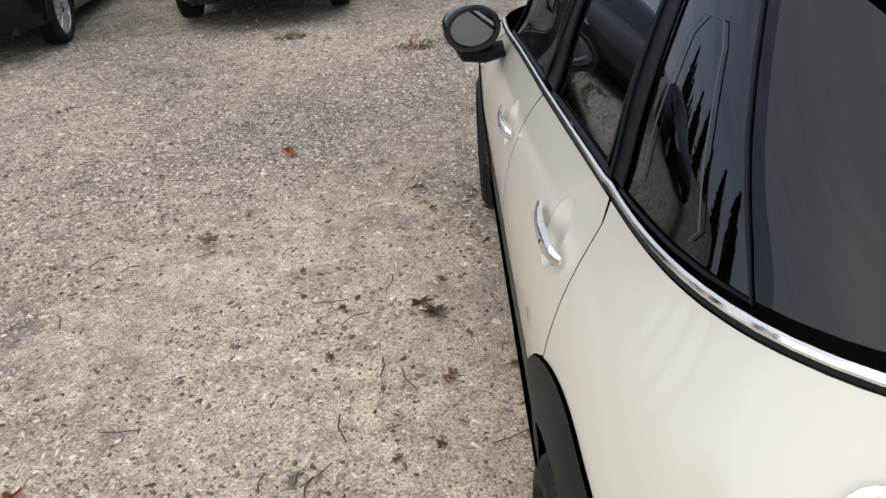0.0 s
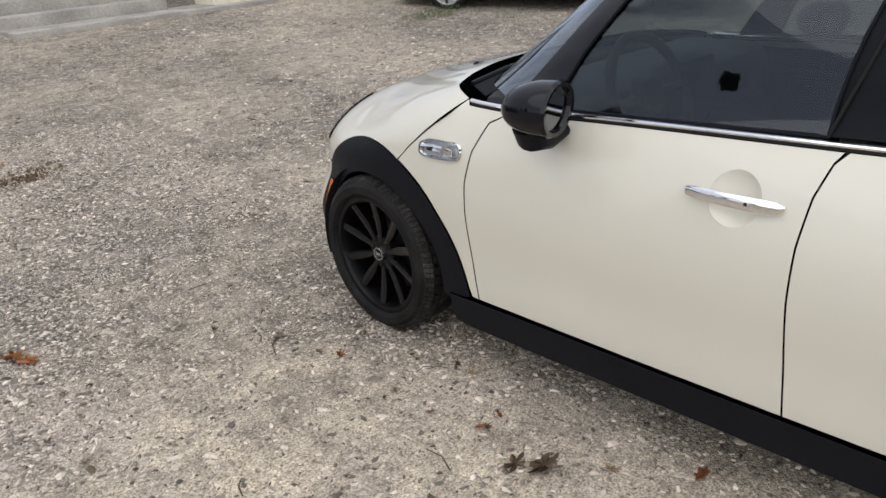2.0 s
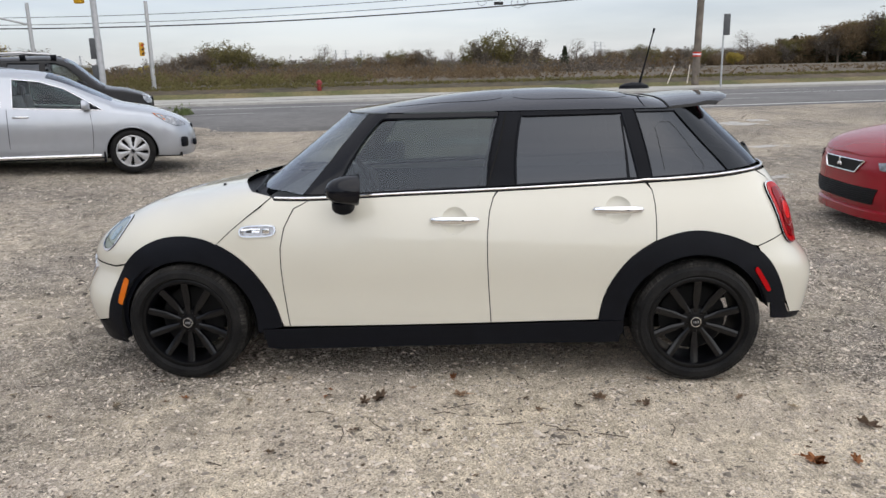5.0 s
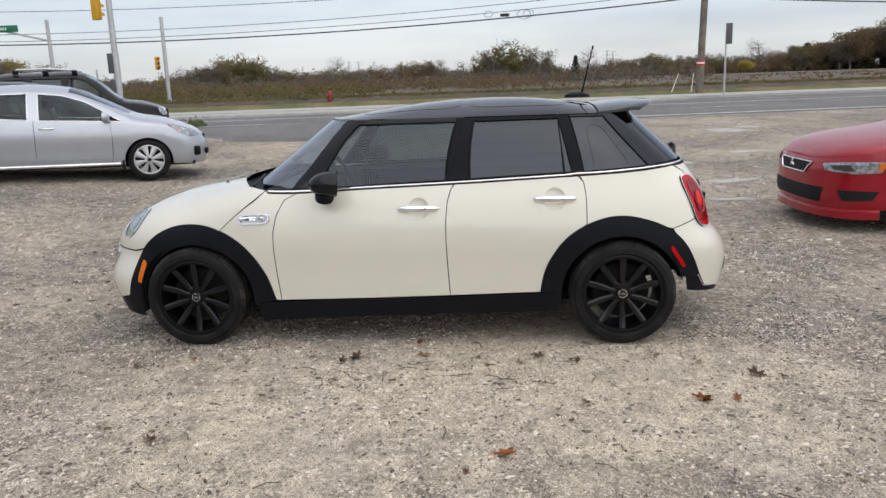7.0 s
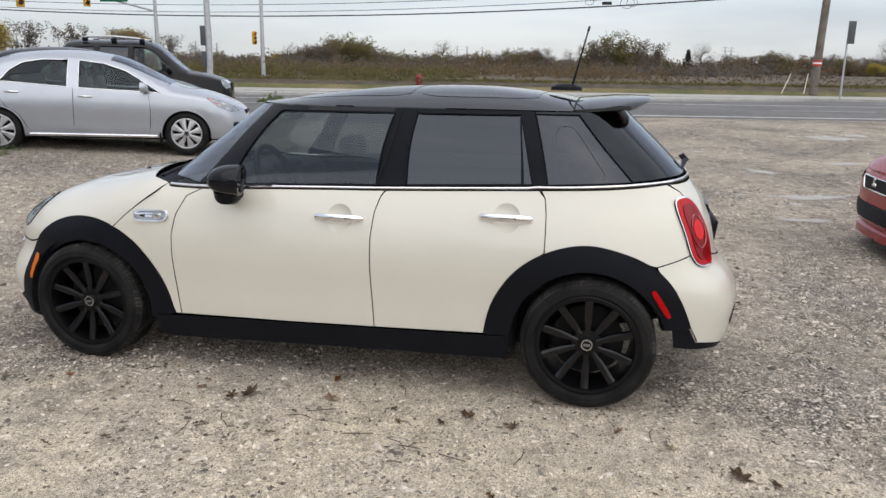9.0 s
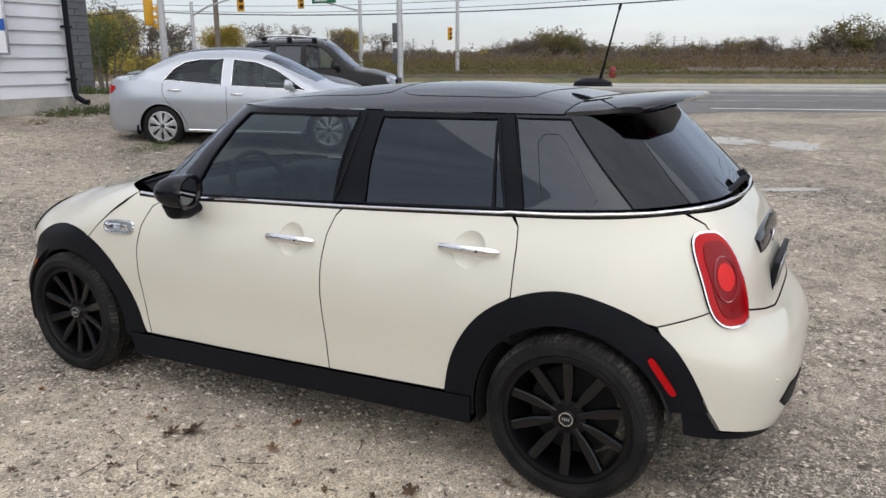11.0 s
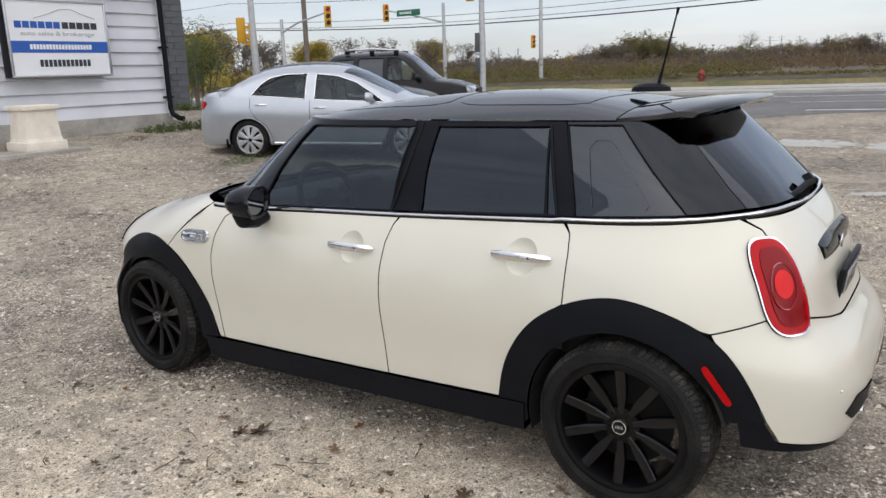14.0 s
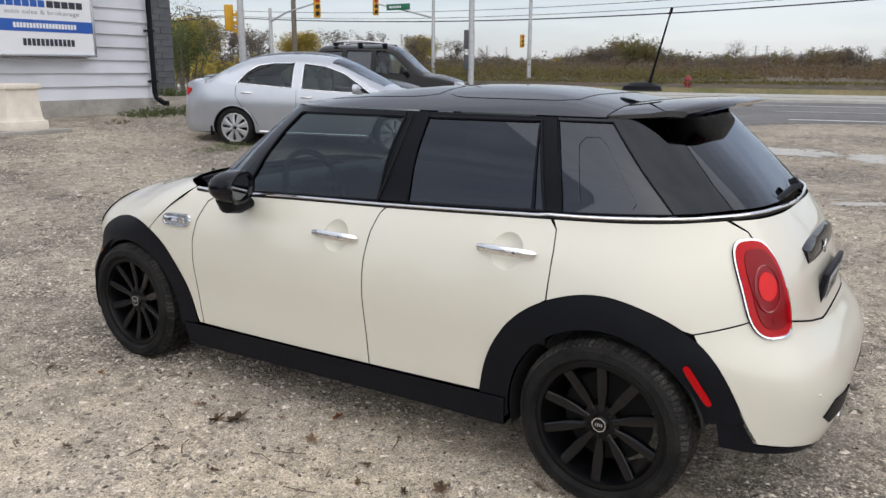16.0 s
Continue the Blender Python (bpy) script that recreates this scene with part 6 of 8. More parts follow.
tagged(part("road_marking", bm, M["line_paint"], None), "worn white painted road lines", "road marking", kind="structure")
# far kerb and pavement
bm = bmesh.new()
prof = [(14.45, -0.05), (14.45, 0.13), (14.62, 0.15), (14.66, 0.15), (16.3, 0.20), (16.3, 0.0)]
grid(bm, [[road_pt(s, w, z) for w, z in prof] for s in np.arange(-300, 300, 8.0)])
bmesh.ops.recalc_face_normals(bm, faces=bm.faces)
tagged(part("pavement", bm, M["concrete"], None), "pale concrete kerb and pavement", "pavement", kind="structure")
bm = bmesh.new()
prof = [(11.6, 0.0), (11.62, 0.12), (11.75, 0.14), (13.3, 0.14), (13.43, 0.12), (13.45, 0.0)]
rows = []
for s in np.arange(-13, 30, 1.0):
    k = min(1, (s + 13.0) / 6 + 0.05)
    rows.append([road_pt(s, 13.45 + (w - 13.45) * k, z) for w, z in prof])
V = grid(bm, rows)
bm.faces.new(V[0])
bmesh.ops.recalc_face_normals(bm, faces=bm.faces)
tagged(part("traffic_island", bm, M["concrete"], None), "pale concrete traffic island with a tapered end", "traffic island", kind="structure")
# verge and field behind the road
bm = bmesh.new()
rows = []
for s in np.arange(-420, 420, 12.0):
    rows.append([(road_pt(s, w, z + 0.05 * noise.noise((s, w, 1)) * (w > 17))) for w, z in ((16.25, 0.16), (17.2, 0.40), (19, 0.62), (23, 0.72), (30, 0.75), (60, 0.8), (140, 0.9), (400, 1.0), (1500, 1.0))])
grid(bm, rows)
bmesh.ops.recalc_face_normals(bm, faces=bm.faces)
for f in bm.faces:
    f.material_index = 1 if (f.calc_center_median() - RO).dot(RN) < 17.5 else 0
tagged(part("verge", bm, [M["field"], M["dry_grass"]], None), "brown autumn field and verge of dry grass", "field", kind="structure")

# ---- the building with the sign ----
M["siding"] = mat("siding", (0.76, 0.765, 0.81), 0.55, 0, 0.12, 0.9, 0.1, 30, color2=(0.62, 0.63, 0.67), rand=0.04)
M["foundation"] = mat("foundation", (0.42, 0.395, 0.355), 0.95, 0, 0.35, 2.5, 0.5, 40, fine=0.15)
M["grey_brick"] = mat("grey_brick", (0.115, 0.118, 0.13), 0.85, 0, 0.2, 3, 0.4, 60, rand=0.12)
M["roof_felt"] = mat("roof_felt", (0.08, 0.08, 0.085), 0.9, 0, 0.2, 3)
M["sign_white"] = mat("sign_white", (0.80, 0.81, 0.83), 0.35, 0, 0.03, 3)
M["sign_blue"] = mat("sign_blue", (0.02, 0.10, 0.42), 0.4, 0, 0.05, 3)
M["sign_dark"] = mat("sign_dark", (0.03, 0.035, 0.05), 0.5, 0, 0.1, 5)
M["sign_grey"] = mat("sign_grey", (0.36, 0.37, 0.39), 0.5, 0, 0.1, 5)
M["stone_cast"] = mat("stone_cast", (0.80, 0.73, 0.63), 0.85, 0, 0.12, 5, 0.4, 80, fine=0.08)
WY, WX = 11.70, 7.15
wall = thing("wall_front", "pale grey lap siding wall on a concrete foundation", "wall", kind="structure")
bm = bmesh.new()
box(bm, (3.475, WY + 3.1, 1.95), (7.35, 6.0, 2.6))
part("wall_core", bm, M["siding"], wall)
bm = bmesh.new()
box(bm, (3.48, WY + 3.06, 0.52), (7.42, 6.16, 0.70), 0.01)
tagged(part("foundation", bm, M["foundation"], wall), "stained concrete foundation")
pitch = 0.248
for i in range(11):
    z = 0.86 + pitch * i
    bm = bmesh.new()
    rows = [[(x, WY + 0.080, z - 0.004), (x, WY + 0.004, z + 0.004), (x, WY + 0.0, z + 0.008), (x, WY + 0.0, z + 0.018), (x, WY + 0.062, z + pitch + 0.004)] for x in np.linspace(-0.2, WX, 12)]
    V = grid(bm, rows)
    bmesh.ops.recalc_face_normals(bm, faces=bm.faces)
    part("siding_board", bm, M["siding"], wall)
bm = bmesh.new()
box(bm, (WX - 0.02, WY + 0.02, 2.0), (0.09, 0.09, 2.4), 0.01)
part("corner_trim", bm, M["siding"], wall)
bm = bmesh.new()
box(bm, (3.5, WY + 3.0, 3.58), (8.0, 6.9, 0.16), 0.02)
tagged(part("roof", bm, M["roof_felt"], wall), "dark flat roof edge")
# second block behind, painted brick
blk = thing("wall_rear_block", "dark grey painted brick wall behind the sign building", "wall", kind="structure")
bm = bmesh.new()
box(bm, (9.0, 21.0, 2.3), (7.2, 6.0, 4.2))
part("wall_core", bm, M["grey_brick"], blk)
brick = bmesh.new()
box(brick, (0, 0, 0), (0.40, 0.03, 0.165), 0.006, segs=1)
bme = bpy.data.meshes.new("brick")
brick.to_mesh(bme)
brick.free()
bme.materials.append(M["grey_brick"])
for r in range(20):
    for c in range(8):
        o = new("brick", bme)
        o.parent = blk
        o.location = (12.38 - 0.42 * c - (0.21 if r % 2 else 0), 17.995, 0.70 + 0.185 * r)
# downpipe
pipe = thing("downpipe", "black downpipe with a bent foot on the wall corner", "pipe")
bm = bmesh.new()
tube(bm, [(WX - 0.06, WY - 0.09, 3.45), (WX - 0.06, WY - 0.09, 0.98), (WX - 0.05, WY - 0.12, 0.86), (WX + 0.02, WY - 0.26, 0.76), (WX + 0.06, WY - 0.34, 0.755)], 0.055, 10)
part("pipe", bm, M["cladding"], pipe)
for z in (1.2, 2.2, 3.2):
    bm = bmesh.new()
    box(bm, (WX - 0.06, WY - 0.06, z), (0.17, 0.14, 0.04), 0.008)
    part("bracket", bm, M["cladding"], pipe)
bm = bmesh.new()
meter = thing("electric_meter", "round grey electric meter on a dark brick wall", "meter", at=pose(10.75, 17.94, 2.35))
lathe(bm, [(0.0, 0.17), (0.10, 0.16), (0.13, 0.12), (0.14, 0.0)], 20, Matrix.Rotation(radians(90), 4, "X"))
part("dial", bm, M["hubcap"], meter)
bm = bmesh.new()
box(bm, (0, -0.04, 0.0), (0.30, 0.10, 0.85), 0.02)
part("box", bm, M["sign_grey"], meter)

# sign
sign = thing("wall_sign", "white lit-box sign with blue band on the siding wall", "sign")
sx0, sx1, sz0, sz1 = 3.86, 5.74, 1.66, 2.99
bm = bmesh.new()
box(bm, ((sx0 + sx1) / 2, WY - 0.13, (sz0 + sz1) / 2), (sx1 - sx0, 0.26, sz1 - sz0), 0.015)
part("case", bm, M["cladding"], sign)
bm = bmesh.new()
cx, cz = (sx0 + sx1) / 2, (sz0 + sz1) / 2
for dx, dz, w, h in ((0, (sz1 - sz0) / 2 - 0.02, sx1 - sx0, 0.04), (0, -(sz1 - sz0) / 2 + 0.02, sx1 - sx0, 0.04), ((sx1 - sx0) / 2 - 0.02, 0, 0.04, sz1 - sz0 - 0.08), (-(sx1 - sx0) / 2 + 0.02, 0, 0.04, sz1 - sz0 - 0.08)):
    box(bm, (cx + dx, WY - 0.272, cz + dz), (w, 0.03, h), 0.004)
part("frame", bm, M["hubcap"], sign)
bm = bmesh.new()
box(bm, (cx, WY - 0.262, cz), (sx1 - sx0 - 0.08, 0.006, sz1 - sz0 - 0.08))
part("face", bm, M["sign_white"], sign)
bm = bmesh.new()
box(bm, (cx, WY - 0.268, 2.18), (sx1 - sx0 - 0.08, 0.005, 0.20))
part("band", bm, M["sign_blue"], sign)


def bars(nm, y, z, x0, x1, h, n, mt, parent, gap=0.25):
    step = (x1 - x0) / n
    for k in range(n):
        bm = bmesh.new()
        box(bm, (x0 + step * (k + 0.5), y, z), (step * (1 - gap), 0.004, h))
        part(nm, bm, mt, parent)


def lettering(nm, words, x0, x1, y, z, mt, parent):
    """Flat letters in the built-in font, stretched to run from x0 to x1 on the sign's face."""
    cu = bpy.data.curves.new(nm, "FONT")
    cu.body, cu.extrude = words, 0.002
    tmp = bpy.data.objects.new(nm, cu)
    me = bpy.data.meshes.new_from_object(tmp)
    bpy.data.objects.remove(tmp)
    xs_ = [v.co.x for v in me.vertices]
    k = (x1 - x0) / (max(xs_) - min(xs_))
    for v in me.vertices:
        v.co = (x0 + (v.co.x - min(xs_)) * k, y - v.co.z, z + v.co.y * k * 0.72)
    me.materials.clear()
    me.materials.append(mt)
    ob = new(nm, me)
    ob.parent = parent
    return tagged(ob, "small grey lettering")


bars("title_bar", WY - 0.269, 2.555, 4.00, 4.83, 0.115, 6, M["sign_blue"], sign, 0.14)
bars("title_bar", WY - 0.269, 2.555, 4.85, 5.54, 0.115, 5, M["sign_dark"], sign, 0.14)
lettering("subtitle", "auto sales & brokerage", 4.10, 5.46, WY - 0.268, 2.375, M["sign_grey"], sign)
bars("address_bar", WY - 0.274, 2.18, 4.22, 5.38, 0.085, 20, M["sign_white"], sign)
bars("number_bar", WY - 0.269, 1.90, 4.36, 5.33, 0.12, 12, M["sign_dark"], sign)
bm = bmesh.new()
tube(bm, [(4.35, WY - 0.268, 2.66), (4.60, WY - 0.268, 2.74), (4.85, WY - 0.268, 2.83), (5.05, WY - 0.268, 2.84), (5.25, WY - 0.268, 2.76), (5.50, WY - 0.268, 2.69)], 0.012, 5, flat=(1, 0.4))
part("roofline_mark", bm, M["sign_grey"], sign)

# planter pedestal and steps
ped = thing("pedestal", "cream cast-stone pedestal beside the entrance steps", "pedestal", at=pose(3.58, 10.45, 0.474) @ Matrix.Diagonal((0.80, 0.80, 0.90, 1)))
bm = bmesh.new()
box(bm, (0, 0, 0.09), (0.86, 0.80, 0.18), 0.02)
part("base", bm, M["stone_cast"], ped)
bm = bmesh.new()
grid(bm, [[(sx * k, sy * k * 0.95, z) for sx, sy in ((-0.38, -0.38), (0, -0.40), (0.38, -0.38), (0.40, 0), (0.38, 0.38), (0, 0.40), (-0.38, 0.38), (-0.40, 0))] for k, z in ((1.0, 0.17), (0.93, 0.24), (0.87, 0.45), (0.82, 0.74))], close_u=True)
bmesh.ops.recalc_face_normals(bm, faces=bm.faces)
part("shaft", bm, M["stone_cast"], ped, smooth_it=False)
bm = bmesh.new()
box(bm, (0, 0, 0.78), (0.76, 0.74, 0.09), 0.02)
part("cap", bm, M["stone_cast"], ped)
slab = thing("entrance_steps", "worn concrete entrance slab and steps", "steps", kind="structure")
for i, (x1, y0, z, d) in enumerate(((4.15, 9.86, 0.475, 0.14), (2.65, 10.45, 0.63, 0.20), (2.55, 10.85, 0.79, 0.20))):
    bm = bmesh.new()
    box(bm, ((x1 + 0.35) / 2, (y0 + WY) / 2, z - d / 2), (x1 - 0.35, WY - y0, d + 0.04), 0.012)
    part("step", bm, M["foundation"], slab)

# ---- poles, signals, wires ----
M["galv"] = mat("galv", (0.50, 0.51, 0.52), 0.5, 0.5, 0.15, 6)
M["wood_pole"] = mat("wood_pole", (0.20, 0.17, 0.14), 0.9, 0, 0.35, 3, 0.5, 30)
M["signal_yellow"] = mat("signal_yellow", (0.62, 0.33, 0.01), 0.5, 0, 0.1, 5)
M["signal_lens"] = mat("signal_lens", (0.04, 0.01, 0.008), 0.3, 0, 0.2, 5)
M["signal_red"] = mat("signal_red", (0.6, 0.03, 0.01), 0.3, 0, 0.1, 5)
M["sign_green"] = mat("sign_green", (0.01, 0.14, 0.07), 0.5, 0, 0.05, 5)
M["plate_dark"] = mat("plate_dark", (0.10, 0.105, 0.11), 0.6, 0.2, 0.2, 6)
M["cable"] = mat("cable", (0.02, 0.02, 0.02), 0.7, 0, 0.1, 5)


def pole(nm, lab, x, y, z0, z1, r, mt, lean=(0, 0)):
    t = thing(nm, lab, "pole", "roadside poles")
    bm = bmesh.new()
    tube(bm, [(x, y, z0), (x + lean[0] * 0.5, y + lean[1] * 0.5, (z0 + z1) / 2), (x + lean[0], y + lean[1], z1)], [r, r * 0.9, r * 0.75], 12)
    part("shaft", bm, mt, t)
    return t


def signal(x, y, z, yaw, parent_lab="yellow three-lamp traffic signal", k=1.0):
    t = thing("traffic_signal", parent_lab, "traffic light", "traffic signals", at=pose(x, y, z, 0, 0, yaw))
    bm = bmesh.new()
    box(bm, (0, 0, 0), (0.34 * k, 0.22 * k, 1.05 * k), 0.03)
    part("housing", bm, M["signal_yellow"], t)
    for i, dz in enumerate((0.33, 0, -0.33)):
        bm = bmesh.new()
        lathe(bm, [(0.0, 0.0), (0.10 * k, 0.0), (0.115 * k, -0.005)], 16, Matrix.Translation((0, -0.118 * k, dz * k)) @ Matrix.Rotation(radians(90), 4, "X"))
        part("lens", bm, M["signal_red"] if i == 0 else M["signal_lens"], t)
        bm = bmesh.new()
        rows = [[((0.125 * k) * math.cos(radians(a)), -0.11 * k - d, dz * k + 0.125 * k * math.sin(radians(a))) for a in np.linspace(-10, 190, 12)] for d in (0, 0.20 * k)]
        grid(bm, rows)
        part("visor", bm, M["signal_yellow"], t)
    return t


pole("signal_pole", "tall grey steel signal pole", 25.3, 15.0, 0.0, 7.5, 0.13, M["galv"], (0.0, 0.0))
pole("signal_pole", "grey steel signal pole", 36.0, 17.7, 0.2, 5.4, 0.12, M["galv"])
pole("signal_pole", "tall grey steel signal pole", 20.0, 23.0, 0.2, 7.0, 0.15, M["galv"])
arm_pole = pole("signal_pole", "grey steel pole with a signal arm", 28.0, 29.4, 0.3, 4.6, 0.12, M["galv"])
sign_pole = pole("signal_pole", "grey steel pole with a street sign arm", 36.0, 24.1, 0.3, 5.5, 0.12, M["galv"])
pole("utility_pole", "weathered wooden utility pole with a red and white band", 38.0, -11.0, 0.5, 11.0, 0.20, M["wood_pole"], (0.0, -0.25))
pole("utility_pole", "weathered wooden utility pole", 39.0, 38.2, 0.4, 11.0, 0.20, M["wood_pole"])
post = pole("sign_post", "thin grey post with the back of a road sign", 35.0, -11.5, 0.4, 3.9, 0.05, M["galv"])
bm = bmesh.new()
box(bm, (34.93, -11.62, 3.40), (0.03, 0.30, 1.0), 0.008)
part("sign_plate", bm, M["plate_dark"], post)
band = thing("pole_band", "red and white reflective band on a wooden pole", "marker band")
for z, mt in ((1.95, M["signal_red"]), (2.03, M["sign_white"]), (2.11, M["signal_red"])):
    bm = bmesh.new()
    tube(bm, [(38.0, -11.03, z), (38.0, -11.032, z + 0.08)], 0.215, 14)
    part("stripe", bm, mt, band)
for x, y, l in ((36.8, -9.3, (0.1, -0.35)), (37.2, -10.4, (0.0, -0.1))):
    pole("marker_stake", "thin yellow-grey marker stake leaning in the verge", x, y, 0.6, 1.55, 0.025, M["stone_cast"], l)
brd = thing("pole_board", "dark grey metal board strapped to a steel pole", "sign board")
for z, h in ((2.68, 0.78), (1.75, 0.62)):
    bm = bmesh.new()
    box(bm, (25.16, 15.16, z), (0.03, 0.22, h), 0.006)
    part("plate", bm, M["plate_dark"], brd)
bm = bmesh.new()
tube(bm, [(25.3, 15.0, 1.45), (25.3, 15.0, 3.05)], 0.138, 12)
part("strap", bm, M["galv"], brd)
signal(25.3, 15.55, 4.9, 75)
signal(35.9, 18.12, 3.0, -40, "traffic signal on a grey pole, lit red", 0.66)
signal(19.9, 23.6, 3.50, 150, "yellow traffic signal housing seen from behind")
signal(20.2, 23.25, 3.25, 200, "yellow traffic signal housing seen from behind")
signal(28.0, 26.0, 4.55, -40, "yellow traffic signal hanging from an arm, lit red")
signal(36.0, 28.4, 5.2, -40, "yellow traffic signal hanging from an arm, lit red")
for owner, pts in ((arm_pole, [(28.0, 29.4, 3.9), (28.0, 28.2, 4.35), (28.0, 26.1, 4.75)]), (sign_pole, [(36.0, 24.1, 4.4), (36.0, 26.0, 4.85), (36.0, 28.3, 5.35)])):
    bm = bmesh.new()
    tube(bm, pts, [0.06, 0.05, 0.04], 8)
    part("arm", bm, M["galv"], owner)
ss = thing("street_sign", "green street name sign on an arm", "street sign")
bm = bmesh.new()
box(bm, (35.9, 26.6, 5.1), (0.03, 1.75, 0.36), 0.008, Matrix.Rotation(radians(0), 4, "Z"))
part("plate", bm, M["sign_green"], ss)
for k in range(7):
    bm = bmesh.new()
    box(bm, (35.88, 27.2 - 0.13 * k, 5.1), (0.01, 0.08, 0.14))
    part("letter_bar", bm, M["sign_white"], ss)


def wire(pts_a, pts_b, sag, r, nm="overhead_cable"):
    t = thing(nm, "thin black overhead cable sagging between poles", "cable", "overhead cables")
    bm = bmesh.new()
    a, b = Vector(pts_a), Vector(pts_b)
    tube(bm, [a + (b - a) * k / 24 + Vector((0, 0, -sag * 4 * (k / 24) * (1 - k / 24))) for k in range(25)], r, 5)
    part("strand", bm, M["cable"], t)


# the low thick cable, two thin ones over it, and one higher, strung between the two wooden poles
for z0, z1, s, r in ((5.55, 5.25, 1.05, 0.035), (5.95, 5.35, 1.05, 0.016), (6.35, 5.75, 1.05, 0.016), (7.1, 7.2, 1.0, 0.016)):
    wire((39.0, -11.2, z0), (39.0, 46.0, z1), s, r)
    wire((39.0, -11.2, z0), (46.0, -70.0, z0 + 0.3), s, r)
    wire((39.0, 46.0, z1), (30.0, 110.0, z1 + 0.5), s, r)
splice = thing("cable_splice", "black splice box hanging on an overhead cable", "cable box")
bm = bmesh.new()
box(bm, (39.0, -0.6, 5.02), (0.14, 0.5, 0.16), 0.02)
part("case", bm, M["cable"], splice)
for k, (dy, dz, r) in enumerate(((-1.05, 0.02, 0.26), (-1.30, 0.05, 0.20), (0.9, 0.10, 0.16))):
    bm = bmesh.new()
    tube(bm, [(39.0 + 0.02 * k, -0.6 + dy + r * 1.4 * math.cos(t), 5.0 + dz + r * math.sin(t)) for t in np.linspace(0, 2 * math.pi, 24, endpoint=False)], 0.012, 5, closed=True)
    part("cable_loop", bm, M["cable"], splice)
hyd = thing("fire_hydrant", "red fire hydrant in the dry verge", "hydrant", at=pose(34.6, 8.5, 0.45))
bm = bmesh.new()
M["hydrant_red"] = mat("hydrant_red", (0.26, 0.02, 0.02), 0.5, 0, 0.2, 8)
lathe(bm, [(0.0, 0.80), (0.10, 0.76), (0.15, 0.66), (0.17, 0.60), (0.12, 0.58), (0.12, 0.10), (0.17, 0.08), (0.17, 0.0)], 16)
part("barrel", bm, M["hydrant_red"], hyd)
for a in (0, 90, 180):
    bm = bmesh.new()
    lathe(bm, [(0.06, 0.0), (0.06, 0.20), (0.0, 0.20)], 10, Matrix.Translation((0, 0, 0.45)) @ Matrix.Rotation(radians(a), 4, "Z") @ Matrix.Rotation(radians(90), 4, "X"))
    part("outlet", bm, M["hydrant_red"], hyd)


# ---- gravel, leaves, puddles ----
rng = np.random.default_rng(7)
M["stones"] = mat("stones", (0.50, 0.44, 0.375), 0.9, 0, 0.35, 40, island=0.80, spec=0.2)
M["leaf"] = mat("leaf", (0.30, 0.195, 0.12), 0.8, 0, 0.5, 25, rand=0.5)
M["leaf_pale"] = mat("leaf_pale", (0.46, 0.37, 0.25), 0.8, 0, 0.3, 25, rand=0.3)
M["leaf_orange"] = mat("leaf_orange", (0.42, 0.16, 0.05), 0.8, 0, 0.4, 25, rand=0.3)
M["weed"] = mat("weed", (0.17, 0.19, 0.065), 0.8, 0, 0.5, 5, island=0.5, color2=(0.22, 0.17, 0.085))
M["puddle"] = mat("puddle", (0.44, 0.405, 0.35), 0.30, 0, 0.25, 3, spec=0.3)
M["twig"] = mat("twig", (0.10, 0.075, 0.055), 0.9, 0, 0.3, 20)


def ground_z(x, y):
    return height(x, y) + (0.012 * noise.noise((x * 0.9, y * 0.9, 0)) + 0.006 * noise.noise((x * 3.1, y * 3.1, 5))) * rough_at(x)


def scatter_stones(name, n, x0, x1, y0, y1, r0, r1, bias):
    """One mesh of many flattened, uneven stones pressed into the ground."""
    base = np.array([(1.1, 0, 0), (0.31, 0.85, 0), (-0.9, 0.45, 0), (-0.7, -0.70, 0), (0.41, -0.85, 0), (0.45, 0.33, 0.75), (-0.42, 0.30, 0.8), (0.02, -0.55, 0.7)])
    tri = [(0, 1, 5), (1, 2, 6), (1, 6, 5), (2, 3, 6), (3, 4, 7), (3, 7, 6), (4, 0, 7), (0, 5, 7), (5, 6, 7)]
    V, F, k = [], [], 0
    while k < n:
        x, y = rng.uniform(x0, x1), rng.uniform(y0, y1)
        d = noise.noise((x * 0.55, y * 0.55, 3)) + 0.5 * noise.noise((x * 1.7, y * 1.7, 9))
        d -= 0.35 * (1 - smooth(0.9, 1.7, math.hypot(x + 1.6, (y + 0.6) * 0.6)))
        if rng.uniform(-0.9, 0.7) > d + bias:
            continue
        r = r0 + (r1 - r0) * rng.random() ** 3
        a = rng.uniform(0, 6.28)
        s = np.array([r * rng.uniform(0.8, 1.7), r * rng.uniform(0.5, 0.9), r * rng.uniform(0.35, 0.85)])
        p = (base + rng.uniform(-0.25, 0.25, base.shape)) * s
        ca, sa = math.cos(a), math.sin(a)
        z = ground_z(x, y) - 0.05 * r
        q = len(V)
        V += [(x + px * ca - py * sa, y + px * sa + py * ca, z + pz) for px, py, pz in p]
        F += [(q + i, q + j, q + l) for i, j, l in tri]
        k += 1
    me = bpy.data.meshes.new(name)
    me.from_pydata(V, [], F)
    me.materials.append(M["stones"])
    return tagged(new(name, me), "loose pale grey and tan gravel stones", "gravel", kind="stuff")


